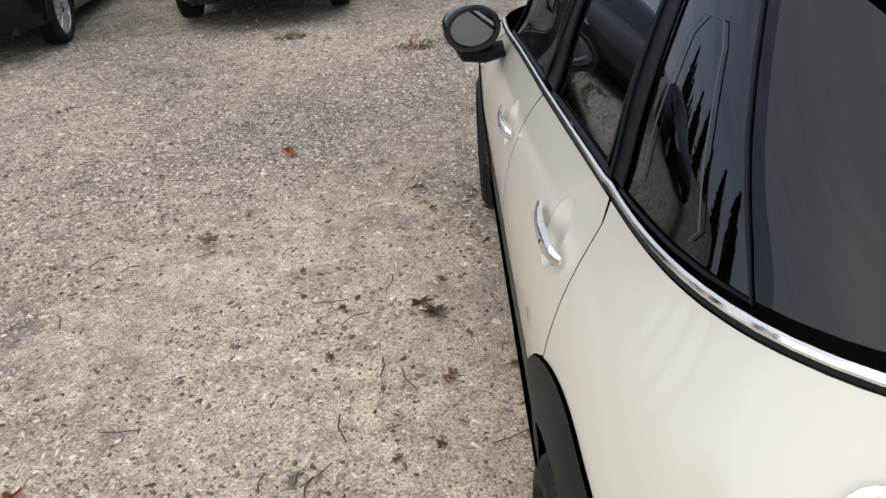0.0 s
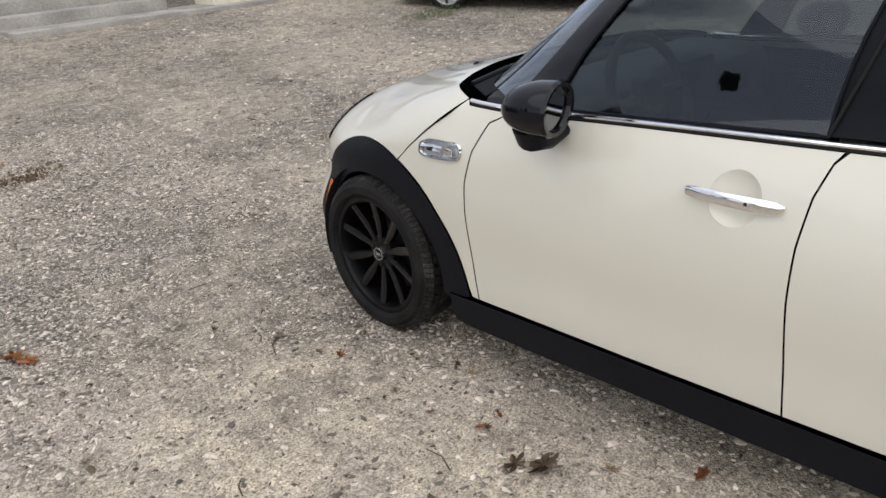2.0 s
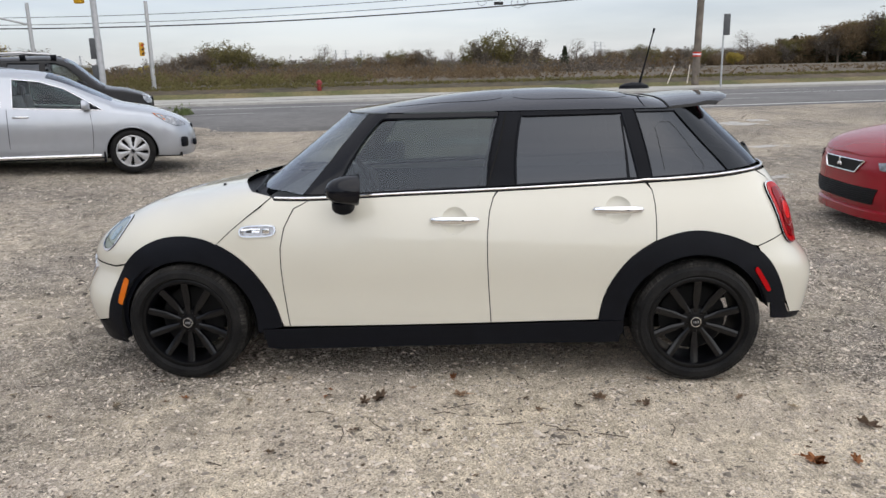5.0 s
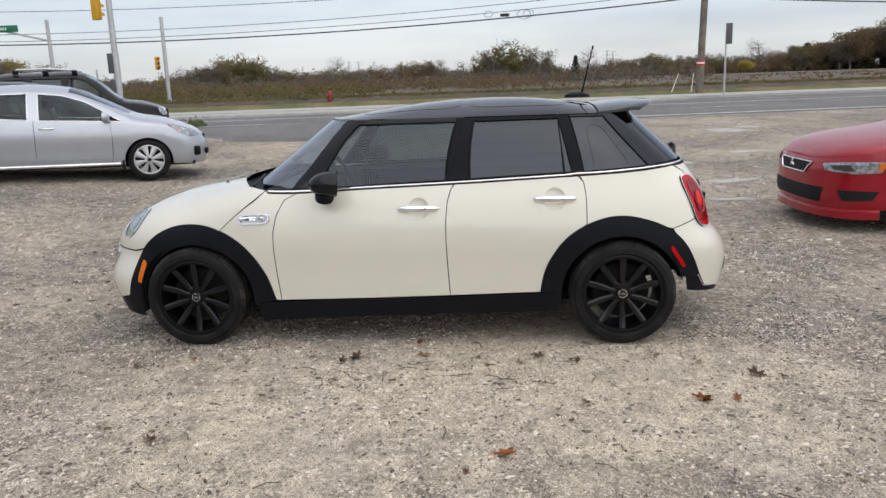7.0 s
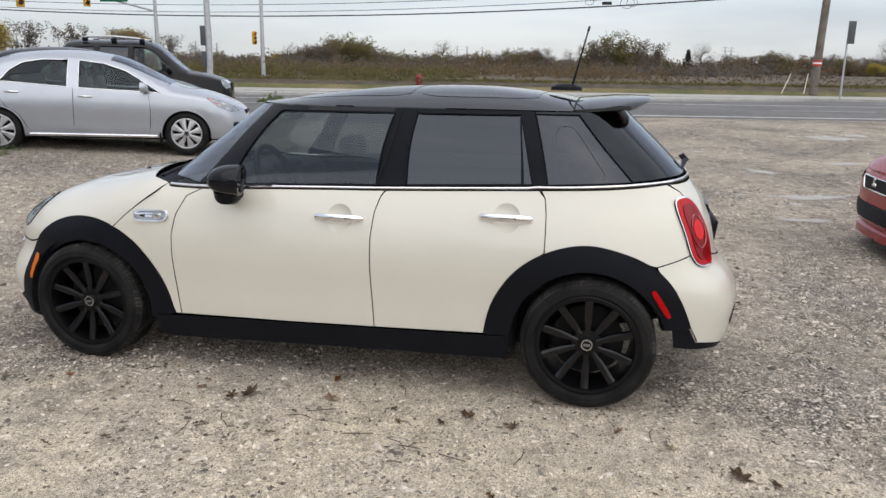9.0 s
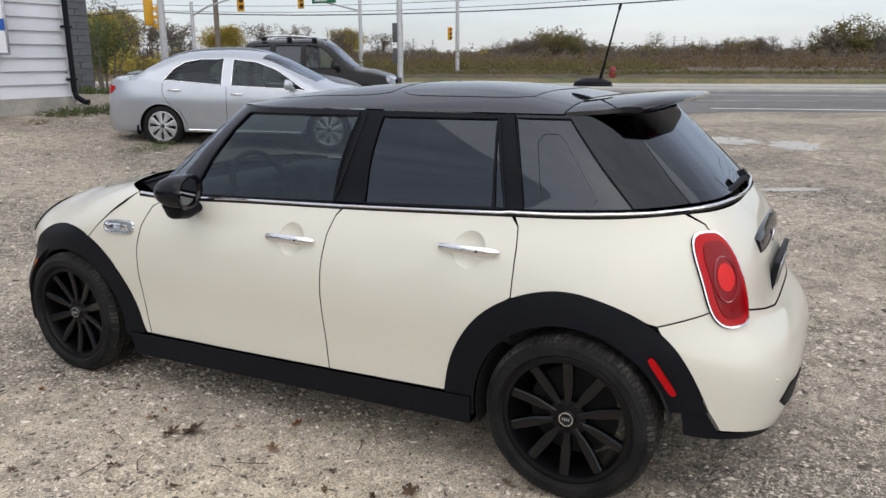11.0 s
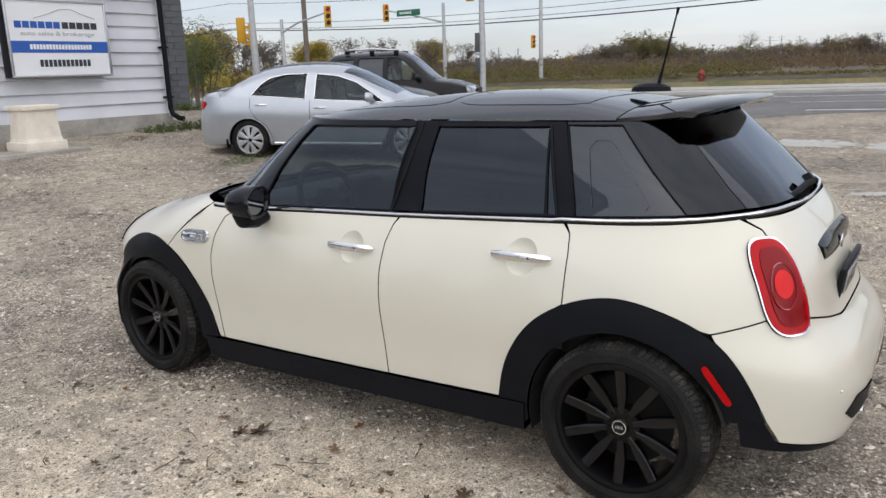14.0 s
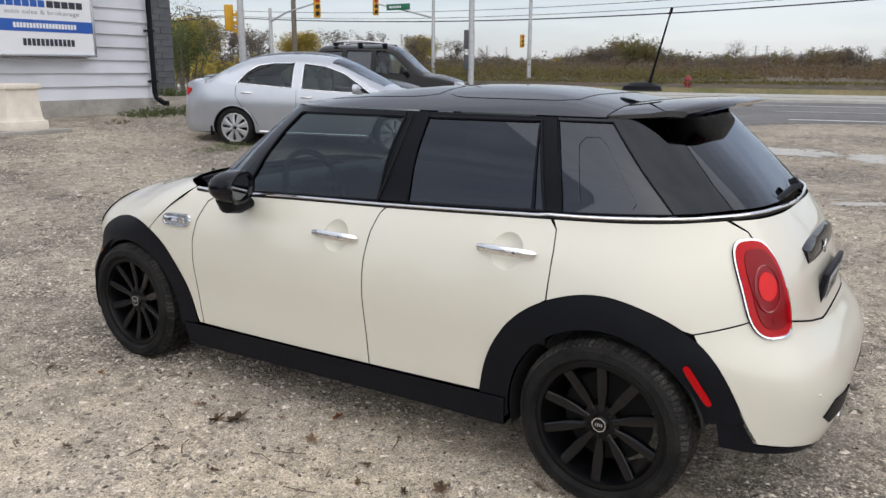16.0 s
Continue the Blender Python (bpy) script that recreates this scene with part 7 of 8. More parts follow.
scatter_stones("gravel_near", 125000, -4.6, -0.2, -2.8, 5.5, 0.0028, 0.0125, 0.0)
scatter_stones("gravel_mid", 46000, -6.5, 6.5, -4.5, 10.5, 0.006, 0.021, 0.05)
scatter_stones("gravel_far", 9000, 0.0, 17.0, -14.0, 10.0, 0.010, 0.030, -0.05)
M["litter"] = mat("litter", (0.17, 0.125, 0.088), 0.9, 0, 0.4, 20, island=0.6, spec=0.15)


def litter(name, n, x0, x1, y0, y1, r0, r1):
    """Crumbled leaf bits, bark and clods, thrown in drifts over the gravel."""
    V, F, k = [], [], 0
    while k < n:
        x, y = rng.uniform(x0, x1), rng.uniform(y0, y1)
        if rng.uniform(-0.5, 0.7) > noise.noise((x * 0.8 + 7, y * 0.8, 1)) + 0.6 * noise.noise((x * 2.7, y * 2.7, 4)):
            continue
        r, a, q = r0 + (r1 - r0) * rng.random() ** 4, rng.uniform(0, 6.28), len(V)
        z, st = ground_z(x, y) + 0.003, rng.uniform(0.25, 0.9)
        m = 6
        V.append((x, y, z + r * rng.uniform(0.15, 0.5)))
        for i in range(m):
            b, rr = 6.283 * i / m, r * rng.uniform(0.55, 1.2)
            px, py = rr * math.cos(b), rr * st * math.sin(b)
            V.append((x + px * math.cos(a) - py * math.sin(a), y + px * math.sin(a) + py * math.cos(a), z + rng.uniform(-0.002, 0.25 * r)))
        F += [(q, q + 1 + i, q + 1 + (i + 1) % m) for i in range(m)]
        k += 1
    me = bpy.data.meshes.new(name)
    me.from_pydata(V, [], F)
    me.materials.append(M["litter"])
    return tagged(new(name, me), "dark crumbled leaf litter and clods on gravel", "litter", kind="stuff")


litter("leaf_litter", 7500, -4.6, -0.6, -2.8, 5.5, 0.003, 0.011)
litter("leaf_litter_far", 2600, -6.0, 15.0, -9.0, 9.5, 0.006, 0.022)


def leaf_mesh(name, mt, size, seed):
    """A dry curled leaf: ragged lobes, an arched blade and a thin stalk."""
    r = np.random.default_rng(seed)
    bm = bmesh.new()
    n, out = 30, []
    lob = r.integers(3, 6)
    for i in range(n):
        a = 2 * math.pi * i / n
        k = 0.42 + 0.62 * abs(math.cos((lob + 1) * a / 2)) ** 0.8 + 0.10 * r.uniform(-1, 1)
        x, y = size * 1.1 * k * math.cos(a), size * 0.62 * k * math.sin(a)
        out.append((x, y, 0.003 + 9.0 * y * y + 0.25 * size * r.random() * k + 3.0 * x * x))
    c = bm.verts.new((0, 0, 0.006))
    mid = [bm.verts.new((p[0] * 0.5, p[1] * 0.5, 0.006 + p[2] * 0.3)) for p in out]
    vs = [bm.verts.new(p) for p in out]
    for i in range(n):
        j = (i + 1) % n
        bm.faces.new((c, mid[i], mid[j]))
        bm.faces.new((mid[i], vs[i], vs[j], mid[j]))
    bmesh.ops.solidify(bm, geom=bm.faces[:], thickness=0.001)
    tube(bm, [(size * 0.9, 0, 0.006), (size * 1.3, size * 0.1, 0.010), (size * 1.6, size * 0.3, 0.006)], 0.0012, 4)
    me = bpy.data.meshes.new(name)
    bm.to_mesh(me)
    bm.free()
    me.materials.append(mt)
    return me


leaves = [leaf_mesh("fallen_leaf", M["leaf"], 0.035, 1), leaf_mesh("fallen_leaf", M["leaf"], 0.045, 2), leaf_mesh("fallen_leaf", M["leaf_orange"], 0.045, 3), leaf_mesh("fallen_leaf", M["leaf"], 0.03, 4), leaf_mesh("fallen_leaf", M["leaf_pale"], 0.042, 5)]


def put_leaf(x, y, k, s=1.0):
    o = new("fallen_leaf", leaves[k])
    o.matrix_basis = pose(x, y, ground_z(x, y) + 0.006, rng.uniform(-12, 12), rng.uniform(-12, 12), rng.uniform(0, 360)) @ Matrix.Diagonal((s, s, s, 1))
    tagged(o, "curled orange-brown fallen leaf on gravel" if k == 2 else "pale tan dry fallen leaf on gravel" if k == 4 else "curled dark brown fallen leaf on gravel", "leaf", "fallen leaves")


for x, y, k in ((-1.93, 2.18, 2), (-1.90, 2.10, 2), (-1.05, 0.26, 1), (-1.10, 0.33, 0), (-1.0, -0.13, 0), (-1.04, -0.79, 1), (-1.62, -1.55, 2), (-1.3, -1.9, 1), (-2.2, -0.6, 2), (-1.25, 4.85, 2), (-2.1, 1.0, 1)):
    put_leaf(x, y, k, 1.1)
for i in range(64):
    x, y = rng.uniform(-4.2, -0.75), rng.uniform(-2.6, 3.5)
    if i < 26:
        x, y = rng.normal(-1.05, 0.2), rng.uniform(-2.2, 1.9)
    put_leaf(x, y, int(rng.choice([0, 0, 1, 1, 3, 3, 2, 4, 4])), rng.uniform(0.3, 0.75))
twigs = thing("twigs", "thin broken twigs lying on the gravel", "twigs", kind="stuff")
bm = bmesh.new()
for i in range(90):
    x, y, a, l = rng.uniform(-4.2, -0.7), rng.uniform(-2.6, 4), rng.uniform(0, 6.28), rng.uniform(0.02, 0.07)
    z = ground_z(x, y) + 0.010
    tube(bm, [(x - l * math.cos(a), y - l * math.sin(a), z), (x, y, z + 0.006), (x + l * math.cos(a + 0.4), y + l * math.sin(a + 0.4), z)], 0.0025, 4)
part("twig", bm, M["twig"], twigs)
pud = thing("puddles", "shallow muddy rain puddles in the gravel lot", "puddle", kind="stuff")


def pool(x, y, a, b, t):
    bm = bmesh.new()
    ring = []
    for i in range(90):
        an = 2 * math.pi * i / 90
        k = 1 + 0.55 * noise.noise((math.cos(an) * 1.6 + x, math.sin(an) * 1.6 + y, 2)) + 0.40 * noise.noise((math.cos(an) * 5 + x, math.sin(an) * 5, 7)) + 0.25 * noise.noise((math.cos(an) * 13, math.sin(an) * 13 + y, 3))
        px, py = a * k * math.cos(an), b * k * math.sin(an)
        ring.append((x + px * math.cos(t) - py * math.sin(t), y + px * math.sin(t) + py * math.cos(t)))
    c = bm.verts.new((x, y, height(x, y) + 0.005))
    vs = [bm.verts.new((px, py, height(px, py) + 0.004)) for px, py in ring]
    for i in range(90):
        bm.faces.new((c, vs[i], vs[(i + 1) % 90]))
    part("pool", bm, M["puddle"], pud)


for x, y, a, b, t in ((11.6, 0.1, 0.75, 0.50, 1.2), (11.3, -1.25, 0.60, 0.40, 0.4), (13.9, -5.9, 0.42, 0.35, 0.9), (14.6, -6.6, 0.25, 0.2, 0.9), (5.9, -3.75, 0.42, 0.16, 1.9), (4.3, -3.35, 0.30, 0.09, 1.6), (6.5, -1.5, 0.40, 0.12, 2.2), (9.7, -5.1, 0.35, 0.15, 2.0), (8.2, -3.6, 0.30, 0.12, 0.6)):
    pool(x, y, a, b, t)
    for k in range(5):
        pool(x + rng.normal(0, a * 0.9), y + rng.normal(0, a * 0.9), a * rng.uniform(0.12, 0.3), b * rng.uniform(0.12, 0.3), t)


# ---- trees and scrub ----
M["bark"] = mat("bark", (0.16, 0.135, 0.11), 0.95, 0, 0.3, 8, 0.4, 30)


def foliage(name, color):
    """Leaves and twigs that let part of the light through."""
    m = mat(name, color, 0.95, 0, 0.35, 0.6, island=0.22, spec=0.1)
    n, l = m.node_tree.nodes, m.node_tree.links
    b, o = n["Principled BSDF"], n["Material Output"]
    tr, mx = n.new("ShaderNodeBsdfTranslucent"), n.new("ShaderNodeMixShader")
    l.new(b.inputs["Base Color"].links[0].from_socket, tr.inputs[0])
    mx.inputs[0].default_value = 0.45
    l.new(b.outputs[0], mx.inputs[1])
    l.new(tr.outputs[0], mx.inputs[2])
    l.new(mx.outputs[0], o.inputs[0])
    return m


FOLIAGE = {
    "brown": foliage("foliage_brown", (0.25, 0.185, 0.115)),
    "grey": foliage("foliage_grey", (0.22, 0.19, 0.16)),
    "olive": foliage("foliage_olive", (0.23, 0.205, 0.09)),
    "yellow": foliage("foliage_yellow", (0.52, 0.42, 0.12)),
    "green": foliage("foliage_green", (0.19, 0.23, 0.10)),
    "conifer": foliage("foliage_conifer", (0.085, 0.105, 0.065)),
}


def leaf_cloud(n, pts, size, seed):
    """Vertices and faces of small ragged leaf clumps about given places."""
    r = np.random.default_rng(seed)
    P = np.array(pts)
    c = P[r.integers(0, len(P), n)]
    p = c[:, :3] + np.clip(r.normal(0, 1, (n, 3)), -1.7, 1.7) * c[:, 3:4]
    s = size * r.uniform(0.5, 1.3, (n, 1))
    V = []
    for _k in range(2):
        d1, d2 = r.normal(0, 1, (n, 3)), r.normal(0, 1, (n, 3))
        d1 /= np.linalg.norm(d1, axis=1, keepdims=True)
        d2 /= np.linalg.norm(d2, axis=1, keepdims=True)
        V.append(np.stack([p + d1 * s, p + d2 * s * 0.8, p - d1 * s * 0.9, p - d2 * s * 0.6], axis=1))
    V = np.concatenate(V).reshape(-1, 3)
    return V.tolist(), np.arange(len(V)).reshape(-1, 4).tolist()


# ---- weeds ----
def weeds(name, lab, cx, cy, rx, ry, n, hgt, color):
    """A ragged patch of small leaf clumps hugging the ground."""
    pts = []
    for i in range(max(12, n // 12)):
        a, r = rng.uniform(0, 6.28), rng.random() ** 0.7
        x, y = cx + rx * r * math.cos(a), cy + ry * r * math.sin(a)
        h = hgt * rng.uniform(0.15, 0.8) * (1.1 - 0.7 * r)
        pts.append((x, y, height(x, y) + h * 0.5, 0.03 + h * 0.35))
    V, F = leaf_cloud(n * 2, pts, max(0.012, hgt * 0.14), int(rng.integers(1, 9999)))
    V = [(x, y, max(z, height(x, y) - 0.01)) for x, y, z in V]
    me = bpy.data.meshes.new(name)
    me.from_pydata(V, [], F)
    me.materials.append(FOLIAGE[color])
    tagged(new(name, me), lab, "weeds", "weed patches", kind="stuff")


weeds("weed_patch", "green weeds along the foundation", 7.0, 11.1, 1.1, 0.45, 900, 0.16, "green")
weeds("weed_patch", "low green weeds on the gravel", 5.0, 7.1, 0.75, 0.28, 420, 0.07, "green")
weeds("weed_patch", "dry weed tuft on the gravel", 5.3, 10.3, 0.35, 0.15, 160, 0.10, "brown")
weeds("weed_patch", "small green grass tuft in gravel", -2.39, 5.07, 0.16, 0.10, 160, 0.05, "green")
weeds("weed_patch", "brown dead grass strip on the gravel", -1.2, 4.45, 0.35, 0.10, 200, 0.03, "brown")
weeds("weed_patch", "grass along the brick wall", 12.2, 17.3, 1.8, 0.6, 600, 0.30, "green")
weeds("weed_patch", "grass tuft at the road edge", 20.7, 10.1, 0.6, 0.45, 260, 0.40, "green")
weeds("weed_patch", "green weeds beside the steps", -1.1, 11.3, 1.3, 0.6, 1300, 0.20, "green")


def tree_meshes(kind, seed, H, spread, leafy, leaf, color):
    """Trunk and crown meshes of one tree: a tapered trunk with limbs, and many small clumps."""
    r = np.random.default_rng(seed)
    bm = bmesh.new()
    tips = []
    if kind == "broad":
        top = Vector((r.normal(0, 0.04) * H, r.normal(0, 0.04) * H, H * 0.8))
        tube(bm, [(0, 0, -0.3), tuple(top * 0.35), tuple(top * 0.7 + Vector((r.normal(0, .1), r.normal(0, .1), 0))), tuple(top)], [H * 0.022, H * 0.017, H * 0.010, H * 0.003], 7)
        for i in range(16):
            t = r.uniform(0.25, 0.95)
            a = r.uniform(0, 6.28)
            b = top * t
            L = spread * (1.15 - t * 0.6) * r.uniform(0.6, 1.1)
            up = r.uniform(0.5, 1.1)
            e = b + Vector((math.cos(a) * L, math.sin(a) * L, L * up))
            m = b + (e - b) * 0.5 + Vector((0, 0, L * 0.10))
            tube(bm, [tuple(b), tuple(m), tuple(e)], [H * 0.008, H * 0.005, H * 0.0015], 5)
            tips.append((*m, spread * 0.20))
            tips.append((*e, spread * 0.22))
            for j in range(4):
                a2 = a + r.uniform(-1.1, 1.1)
                f = m + Vector((math.cos(a2), math.sin(a2), r.uniform(0.3, 1.2))) * L * r.uniform(0.35, 0.6)
                tube(bm, [tuple(m), tuple((m + f) / 2 + Vector((0, 0, 0.03 * L))), tuple(f)], [H * 0.004, H * 0.0025, H * 0.0008], 4)
                tips.append((*f, spread * 0.18))
    elif kind == "thicket":
        for i in range(9):
            a, o = r.uniform(0, 6.28), r.uniform(0, 0.35) * spread
            b = Vector((math.cos(a) * o, math.sin(a) * o, -0.3))
            h = H * r.uniform(0.65, 1.0)
            e = Vector((math.cos(a) * (o + spread * r.uniform(0.2, 0.7)), math.sin(a) * (o + spread * r.uniform(0.2, 0.7)), h))
            m = b + (e - b) * 0.5 + Vector((r.normal(0, 0.15), r.normal(0, 0.15), 0))
            tube(bm, [tuple(b), tuple(m), tuple(e)], [H * 0.010, H * 0.006, H * 0.0015], 4)
            for j in range(7):
                t = r.uniform(0.25, 0.95)
                p = (b + (m - b) * 2 * t) if t < 0.5 else (m + (e - m) * (2 * t - 1))
                a2, l2 = r.uniform(0, 6.28), H * r.uniform(0.10, 0.24)
                f = p + Vector((math.cos(a2) * 0.6, math.sin(a2) * 0.6, r.uniform(0.5, 1.0))) * l2
                tube(bm, [tuple(p), tuple((p + f) / 2), tuple(f)], [H * 0.004, H * 0.0025, H * 0.001], 3)
                tips.append((*((p + f) / 2), spread * 0.16))
                tips.append((*f, spread * 0.13))
    else:
        tube(bm, [(0, 0, -0.3), (0, 0, H * 0.5), (0, 0, H)], [H * 0.02, H * 0.012, H * 0.002], 7)
        for i in range(int(H * 5)):
            t = (i + 0.5) / int(H * 5)
            a = i * 2.4
            L = spread * (1 - t) ** 0.8 * r.uniform(0.7, 1.15)
            z = H * (0.08 + 0.92 * t)
            tube(bm, [(0, 0, z), (math.cos(a) * L * 0.5, math.sin(a) * L * 0.5, z - 0.02), (math.cos(a) * L, math.sin(a) * L, z - L * 0.25)], [0.03, 0.02, 0.006], 4)
            for k in (0.35, 0.65, 0.95):
                tips.append((math.cos(a) * L * k, math.sin(a) * L * k, z - L * 0.12 * k, 0.10 * spread * (1.1 - k * 0.4)))
        tips.append((0, 0, H * 0.97, 0.08))
    me = bpy.data.meshes.new("trunk")
    bm.to_mesh(me)
    bm.free()
    me.materials.append(M["bark"])
    V, F = leaf_cloud(leafy, tips, leaf, seed + 50)
    mc = bpy.data.meshes.new("crown")
    mc.from_pydata(V, [], F)
    mc.materials.append(FOLIAGE[color])
    return me, mc


PROTO = {
    "bare": tree_meshes("broad", 11, 9.0, 2.6, 1500, 0.07, "grey"),
    "thicket": tree_meshes("thicket", 31, 7.0, 2.0, 1300, 0.12, "grey"),
    "rust": tree_meshes("thicket", 32, 6.5, 2.3, 1700, 0.13, "brown"),
    "willow": tree_meshes("thicket", 33, 8.5, 2.4, 2600, 0.13, "olive"),
    "brown": tree_meshes("broad", 12, 8.0, 2.8, 3600, 0.13, "brown"),
    "olive": tree_meshes("broad", 13, 9.0, 3.0, 4200, 0.13, "olive"),
    "grey": tree_meshes("broad", 14, 8.5, 2.8, 3000, 0.11, "grey"),
    "yellow": tree_meshes("broad", 15, 6.5, 2.6, 11000, 0.10, "yellow"),
    "green": tree_meshes("thicket", 16, 6.0, 1.7, 3000, 0.075, "green"),
    "conifer": tree_meshes("conifer", 17, 9.0, 2.0, 8000, 0.11, "conifer"),
}
WORD = {"thicket": ("bare_thicket", "grey-brown thicket of bare upright stems"), "rust": ("autumn_thicket", "rust-brown autumn thicket with thinning leaves"), "willow": ("willow_thicket", "tall olive-grey willow clump with upright stems"), "bare": ("bare_tree", "leafless grey tree with thin bare branches"), "brown": ("autumn_tree", "brown autumn tree with thinning leaves"), "olive": ("autumn_tree", "olive-brown autumn tree with a rounded crown"), "grey": ("autumn_tree", "grey-brown autumn tree with thin crown"), "yellow": ("yellow_tree", "small yellow-leaved autumn tree"), "green": ("green_tree", "green leafy tree beside the brick wall"), "conifer": ("conifer", "dark green conifer with drooping branches")}


def tree(kind, x, y, z, s, turn=0, w=1.0):
    nm, lab = WORD[kind]
    t = thing(nm, lab, "tree", "roadside trees", at=pose(x, y, z, 0, 0, turn) @ Matrix.Diagonal((s * w, s * w, s, 1)))
    for me, pn in zip(PROTO[kind], ("trunk", "crown")):
        o = new(pn, me)
        o.parent = t
    return t


def by_view(px, X, base):
    """A place beyond the road by its bearing from the middle of the lot and its distance."""
    return (X, -0.6 + (X + 5.2) * math.tan(px), base)


# groups behind the road, by bearing in degrees from square across (left is positive)
for i, (deg, X, k, s) in enumerate(((35.5, 180, "bare", 0.7), (29.5, 200, "bare", 0.75), (24.5, 230, "yellow", 0.6), (23.5, 210, "bare", 0.8), (22.6, 215, "rust", 0.85), (21.0, 215, "rust", 0.9), (20.2, 210, "rust", 0.9), (19.4, 205, "willow", 0.98), (18.6, 205, "willow", 1.02), (17.8, 205, "willow", 0.92), (15.3, 230, "yellow", 0.55), (13.8, 240, "conifer", 0.4), (12.3, 220, "bare", 0.95), (7.0, 220, "rust", 0.7), (5.8, 215, "rust", 0.78), (3.0, 210, "bare", 0.7), (1.7, 160, "willow", 0.8), (0.8, 155, "thicket", 0.92), (-0.3, 150, "willow", 1.0), (-1.3, 155, "thicket", 0.95), (-2.6, 160, "thicket", 0.9), (-5.0, 165, "conifer", 0.55), (-5.8, 170, "bare", 0.75), (-10.2, 200, "thicket", 0.75), (-16.6, 200, "yellow", 0.5), (-17.4, 210, "bare", 1.0), (-18.4, 205, "rust", 0.85), (-20.2, 215, "conifer", 1.0), (-22.6, 220, "conifer", 1.25), (-25.4, 225, "conifer", 1.5))):
    x, y, z = by_view(radians(deg), X, 0.75)
    wide = k == "conifer" and deg < -15
    tree(k, x, y, z - 0.3, s * (0.88 if wide else 1.12), i * 71, 2.0 if wide else 1.35)
# the wood at the field's edge, low at first and taller further along, and a low belt behind the fields
wr = np.random.default_rng(77)
for i in range(110):
    d = -19.0 - 15.0 * i / 109 + wr.uniform(-0.3, 0.3)
    k = str(wr.choice(["brown", "grey", "brown", "olive", "conifer", "brown", "olive", "grey"]))
    x, y, z = by_view(radians(d), 205 + wr.uniform(0, 40), 0.5)
    tree(k, x, y, z, (0.74 + 0.115 * (-19.0 - d)) * wr.uniform(0.75, 1.05) * (0.82 if k == "conifer" else 1.05), wr.uniform(0, 360), 2.0 if k == "conifer" else 1.4)
for i in range(215):
    d = 38.0 - 58.0 * i / 214 + wr.uniform(-0.2, 0.2)
    x, y, z = by_view(radians(d), 205 + wr.uniform(0, 45), 0.3)
    k = str(wr.choice(["thicket", "rust", "thicket", "rust", "willow"]))
    # higher round the old hedgerow and the willows, low across the open fields between
    swell = 0.58 + 0.16 * smooth(3.2, 4.5, d) + 0.55 * smooth(23.5, 20.5, d) * smooth(15.5, 18.5, d) + 0.25 * smooth(8.0, 6.5, d) * smooth(4.0, 5.5, d) + 0.40 * smooth(2.4, 1.2, d) * smooth(-4.0, -2.6, d) + 0.22 * smooth(-6.5, -8.0, d)
    tree(k, x, y, z, swell * wr.uniform(0.75, 1.15), wr.uniform(0, 360), 1.5)
# trees behind the junction, past the building
for x, y, k, s in ((19.6, 26.2, "green", 0.50), (22.0, 30.5, "green", 0.42), (23, 40, "yellow", 0.62), (27, 44, "yellow", 0.6), (31, 48, "yellow", 0.58), (36, 50, "yellow", 0.58), (42, 54, "thicket", 0.7), (48, 58, "bare", 0.7), (55, 60, "thicket", 0.6), (62, 60, "yellow", 0.6), (70, 62, "thicket", 0.7), (78, 62, "thicket", 0.7), (86, 60, "thicket", 0.7), (20, 38, "yellow", 0.55), (25, 47, "yellow", 0.65), (29, 52, "yellow", 0.6), (34, 56, "yellow", 0.65), (39, 52, "yellow", 0.6), (45, 62, "yellow", 0.7), (52, 66, "yellow", 0.75), (59, 68, "thicket", 0.75), (66, 70, "thicket", 0.7), (95, 66, "yellow", 0.7), (104, 66, "thicket", 0.7)):
    tree(k, x, y, 0.5, s * 1.15, x * 31, 1.3)
# trees on the near side, behind the walk: taller beside the bonnet, lower and farther off beyond
for i in range(6):
    tree(("willow", "green", "conifer", "willow", "rust", "conifer")[i % 6], -24 - 5 * ((i * 7) % 5) / 5, -0.5 + 0.9 * i, 0.0, 0.50 + 0.26 * ((i * 13) % 7) / 7, i * 53, 1.2)
for i in range(18):
    tree("conifer", -34 - 8 * ((i * 7) % 5) / 5, 16 + 2.6 * i, 0.0, 0.7 + 0.6 * ((i * 13) % 7) / 7, i * 53, 0.9)
for i in range(12):
    tree(("willow", "rust", "green")[i % 3], -38 - 4 * (i % 3), -26 + 2.4 * i, 0.0, 0.42 + 0.2 * ((i * 5) % 7) / 7, i * 37, 1.2)


def scrub(name, lab, s0, s1, w0, w1, n, h0, h1, leaf, color, seed, per=10):
    """A belt of low bushes of small clumps along the far side of the road."""
    r = np.random.default_rng(seed)
    pts = []
    for _ in range(n):
        s, w = r.uniform(s0, s1), r.uniform(w0, w1)
        p = RO + RD * s + RN * w
        h = r.uniform(h0, h1) * (0.6 + 0.5 * (noise.noise((s * 0.08, w * 0.08, seed)) + 0.5))
        for k in range(3):
            pts.append((p.x + r.normal(0, 0.5), p.y + r.normal(0, 0.5), 0.9 + h * r.uniform(0.1, 0.95), h * 0.20))
    V, F = leaf_cloud(n * per, pts, leaf, seed + 3)
    me = bpy.data.meshes.new(name)
    me.from_pydata(V, [], F)
    me.materials.append(FOLIAGE[color])
    tagged(new(name, me), lab, "scrub", kind="stuff")


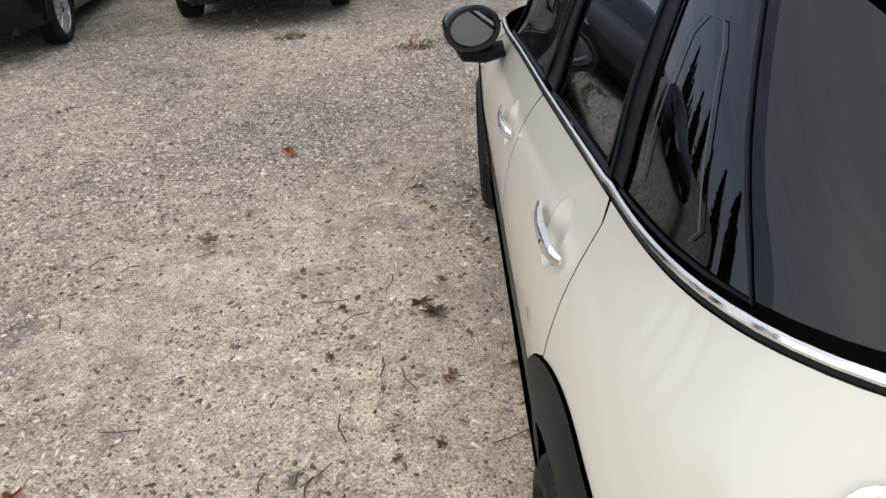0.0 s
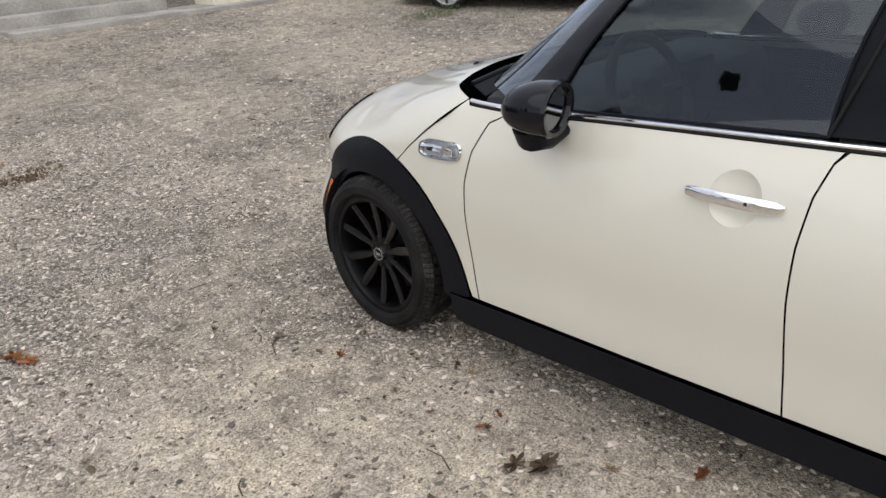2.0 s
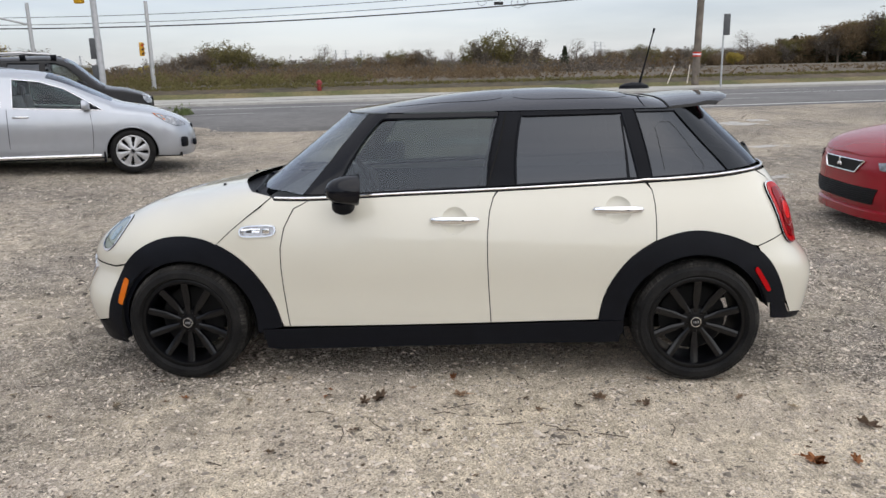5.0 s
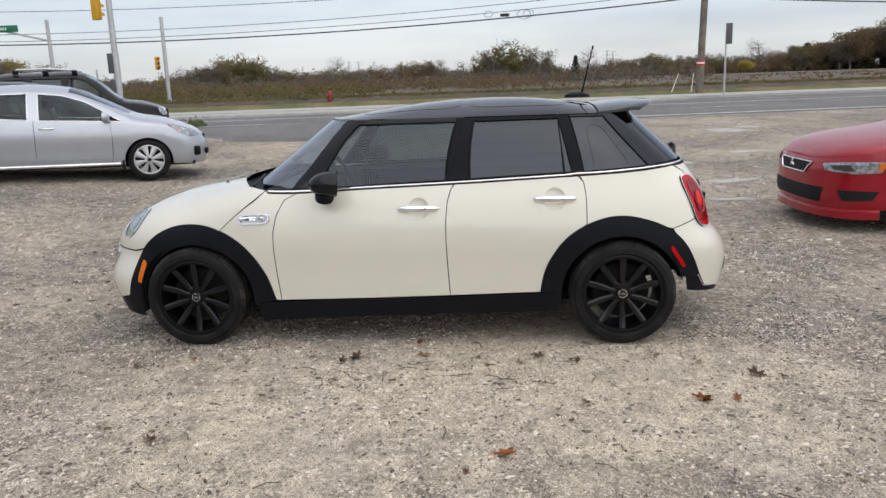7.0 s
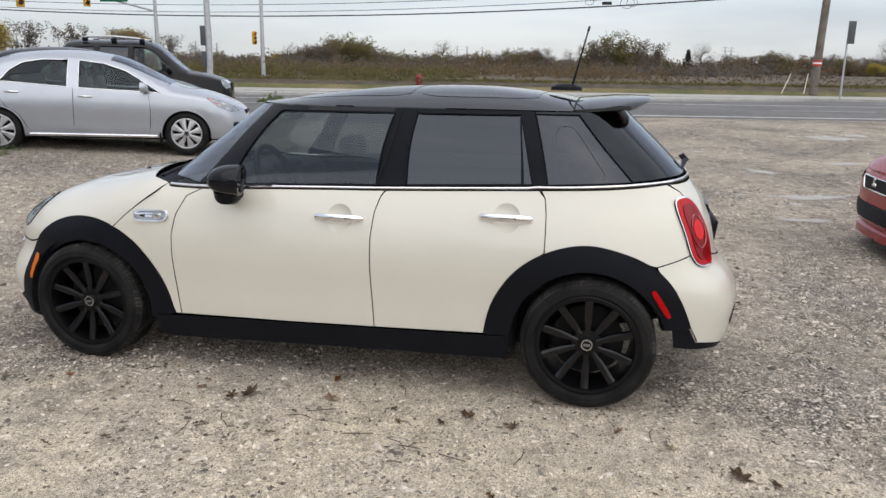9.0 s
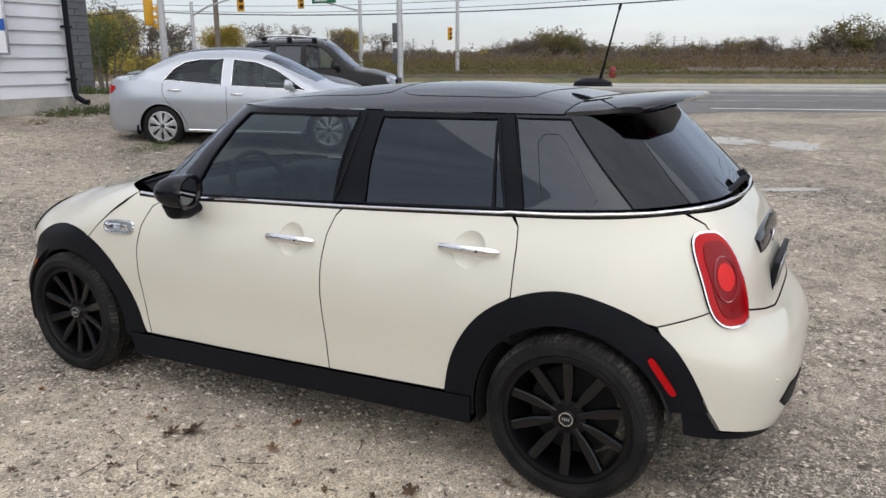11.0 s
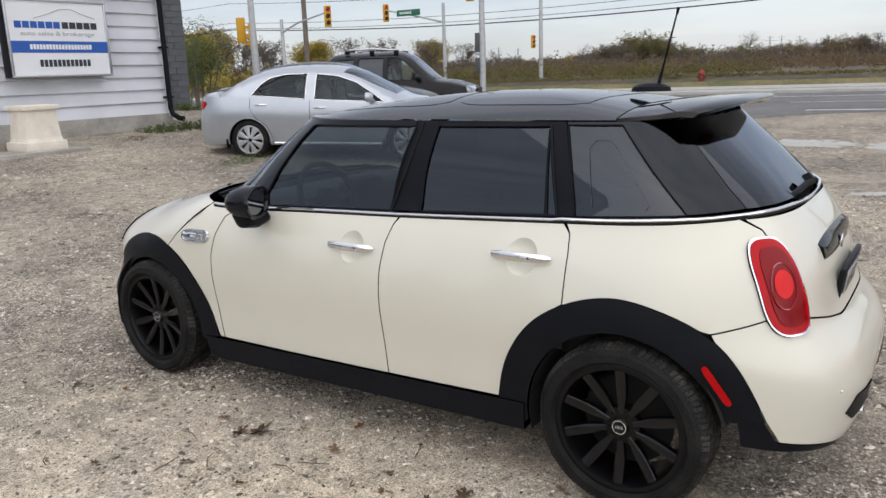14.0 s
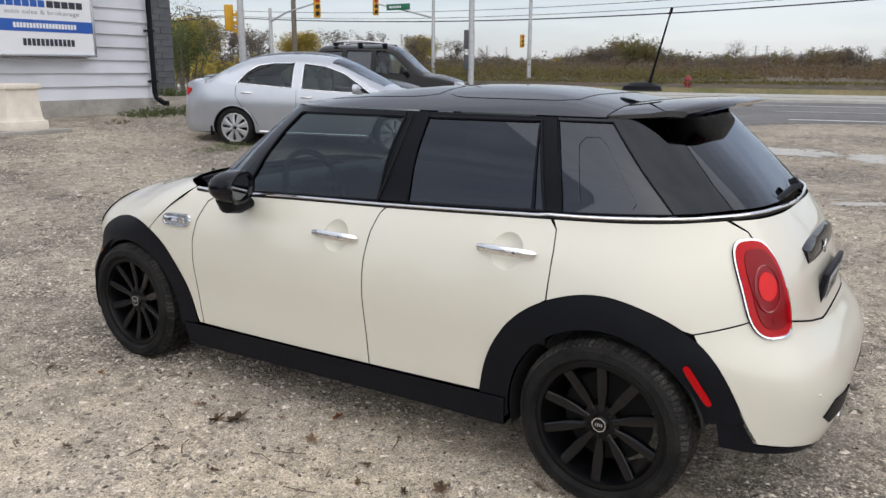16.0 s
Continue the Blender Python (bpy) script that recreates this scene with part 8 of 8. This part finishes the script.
scrub("scrub_olive", "olive and yellow autumn scrub beyond the road", 2, 70, 18.5, 30, 900, 0.35, 1.0, 0.055, "olive", 21, 60)
scrub("scrub_brown", "brown autumn scrub beyond the road", -12, 80, 24, 60, 1200, 0.5, 1.5, 0.07, "brown", 22, 50)
scrub("scrub_grey", "grey-brown bare bushes beyond the road", -40, 110, 60, 110, 1300, 0.8, 2.2, 0.15, "grey", 23, 28)
scrub("hedge_far", "distant brown tree belt", -420, 420, 200, 260, 1600, 1.2, 3.6, 0.32, "grey", 24, 28)
scrub("wood_undergrowth", "dark brown undergrowth at the wood's edge", -190, -60, 165, 200, 700, 1.5, 4.0, 0.25, "brown", 31, 40)
scrub("stubble", "pale dry corn stubble in the field", -90, -4, 20, 90, 1800, 0.10, 0.35, 0.09, "brown", 25, 12)
scrub("verge_grass", "tufts of dry verge grass", -60, 60, 16.6, 20, 4500, 0.03, 0.16, 0.045, "olive", 26, 12)
scrub("hedge_yellow", "yellow-green bushes past the junction", 34, 75, 10, 26, 700, 0.8, 2.2, 0.13, "yellow", 27, 30)

# ---- transmission towers on the horizon ----
M["far_steel"] = mat("far_steel", (0.42, 0.43, 0.46), 0.7, 0.2, 0.05, 1)


def pylon(x, y, H):
    t = thing("transmission_tower", "distant lattice transmission tower", "tower", "transmission towers", at=pose(x, y, 0))
    bm = bmesh.new()
    w = H * 0.07
    for sx, sy in ((-1, -1), (1, -1), (1, 1), (-1, 1)):
        tube(bm, [(sx * w, sy * w, 0), (sx * w * 0.35, sy * w * 0.35, H * 0.6), (sx * w * 0.15, sy * w * 0.15, H)], H * 0.006, 4)
    for i in range(8):
        z0, z1 = H * i / 9, H * (i + 1) / 9
        k0, k1 = w * (1 - 0.85 * z0 / H), w * (1 - 0.85 * z1 / H)
        for f in ((-1, 1), (1, -1)):
            tube(bm, [(f[0] * k0, -k0, z0), (f[1] * k1, -k1, z1)], H * 0.003, 3)
            tube(bm, [(-k0, f[0] * k0, z0), (-k1, f[1] * k1, z1)], H * 0.003, 3)
    for z, L in ((0.70, 0.16), (0.82, 0.19), (0.94, 0.13)):
        tube(bm, [(0, -H * L, H * z), (0, 0, H * (z + 0.02)), (0, H * L, H * z)], H * 0.005, 4)
    part("lattice", bm, M["far_steel"], t)


for deg, X, H in ((11.4, 800, 25), (10.7, 800, 25), (9.6, 800, 24), (8.6, 900, 22), (31.4, 700, 26), (29.8, 720, 25), (28.4, 740, 24), (33.5, 700, 25), (-7.2, 800, 27), (-7.6, 820, 27)):
    x, y, z = by_view(radians(deg), X, 0)
    pylon(x, y, H)
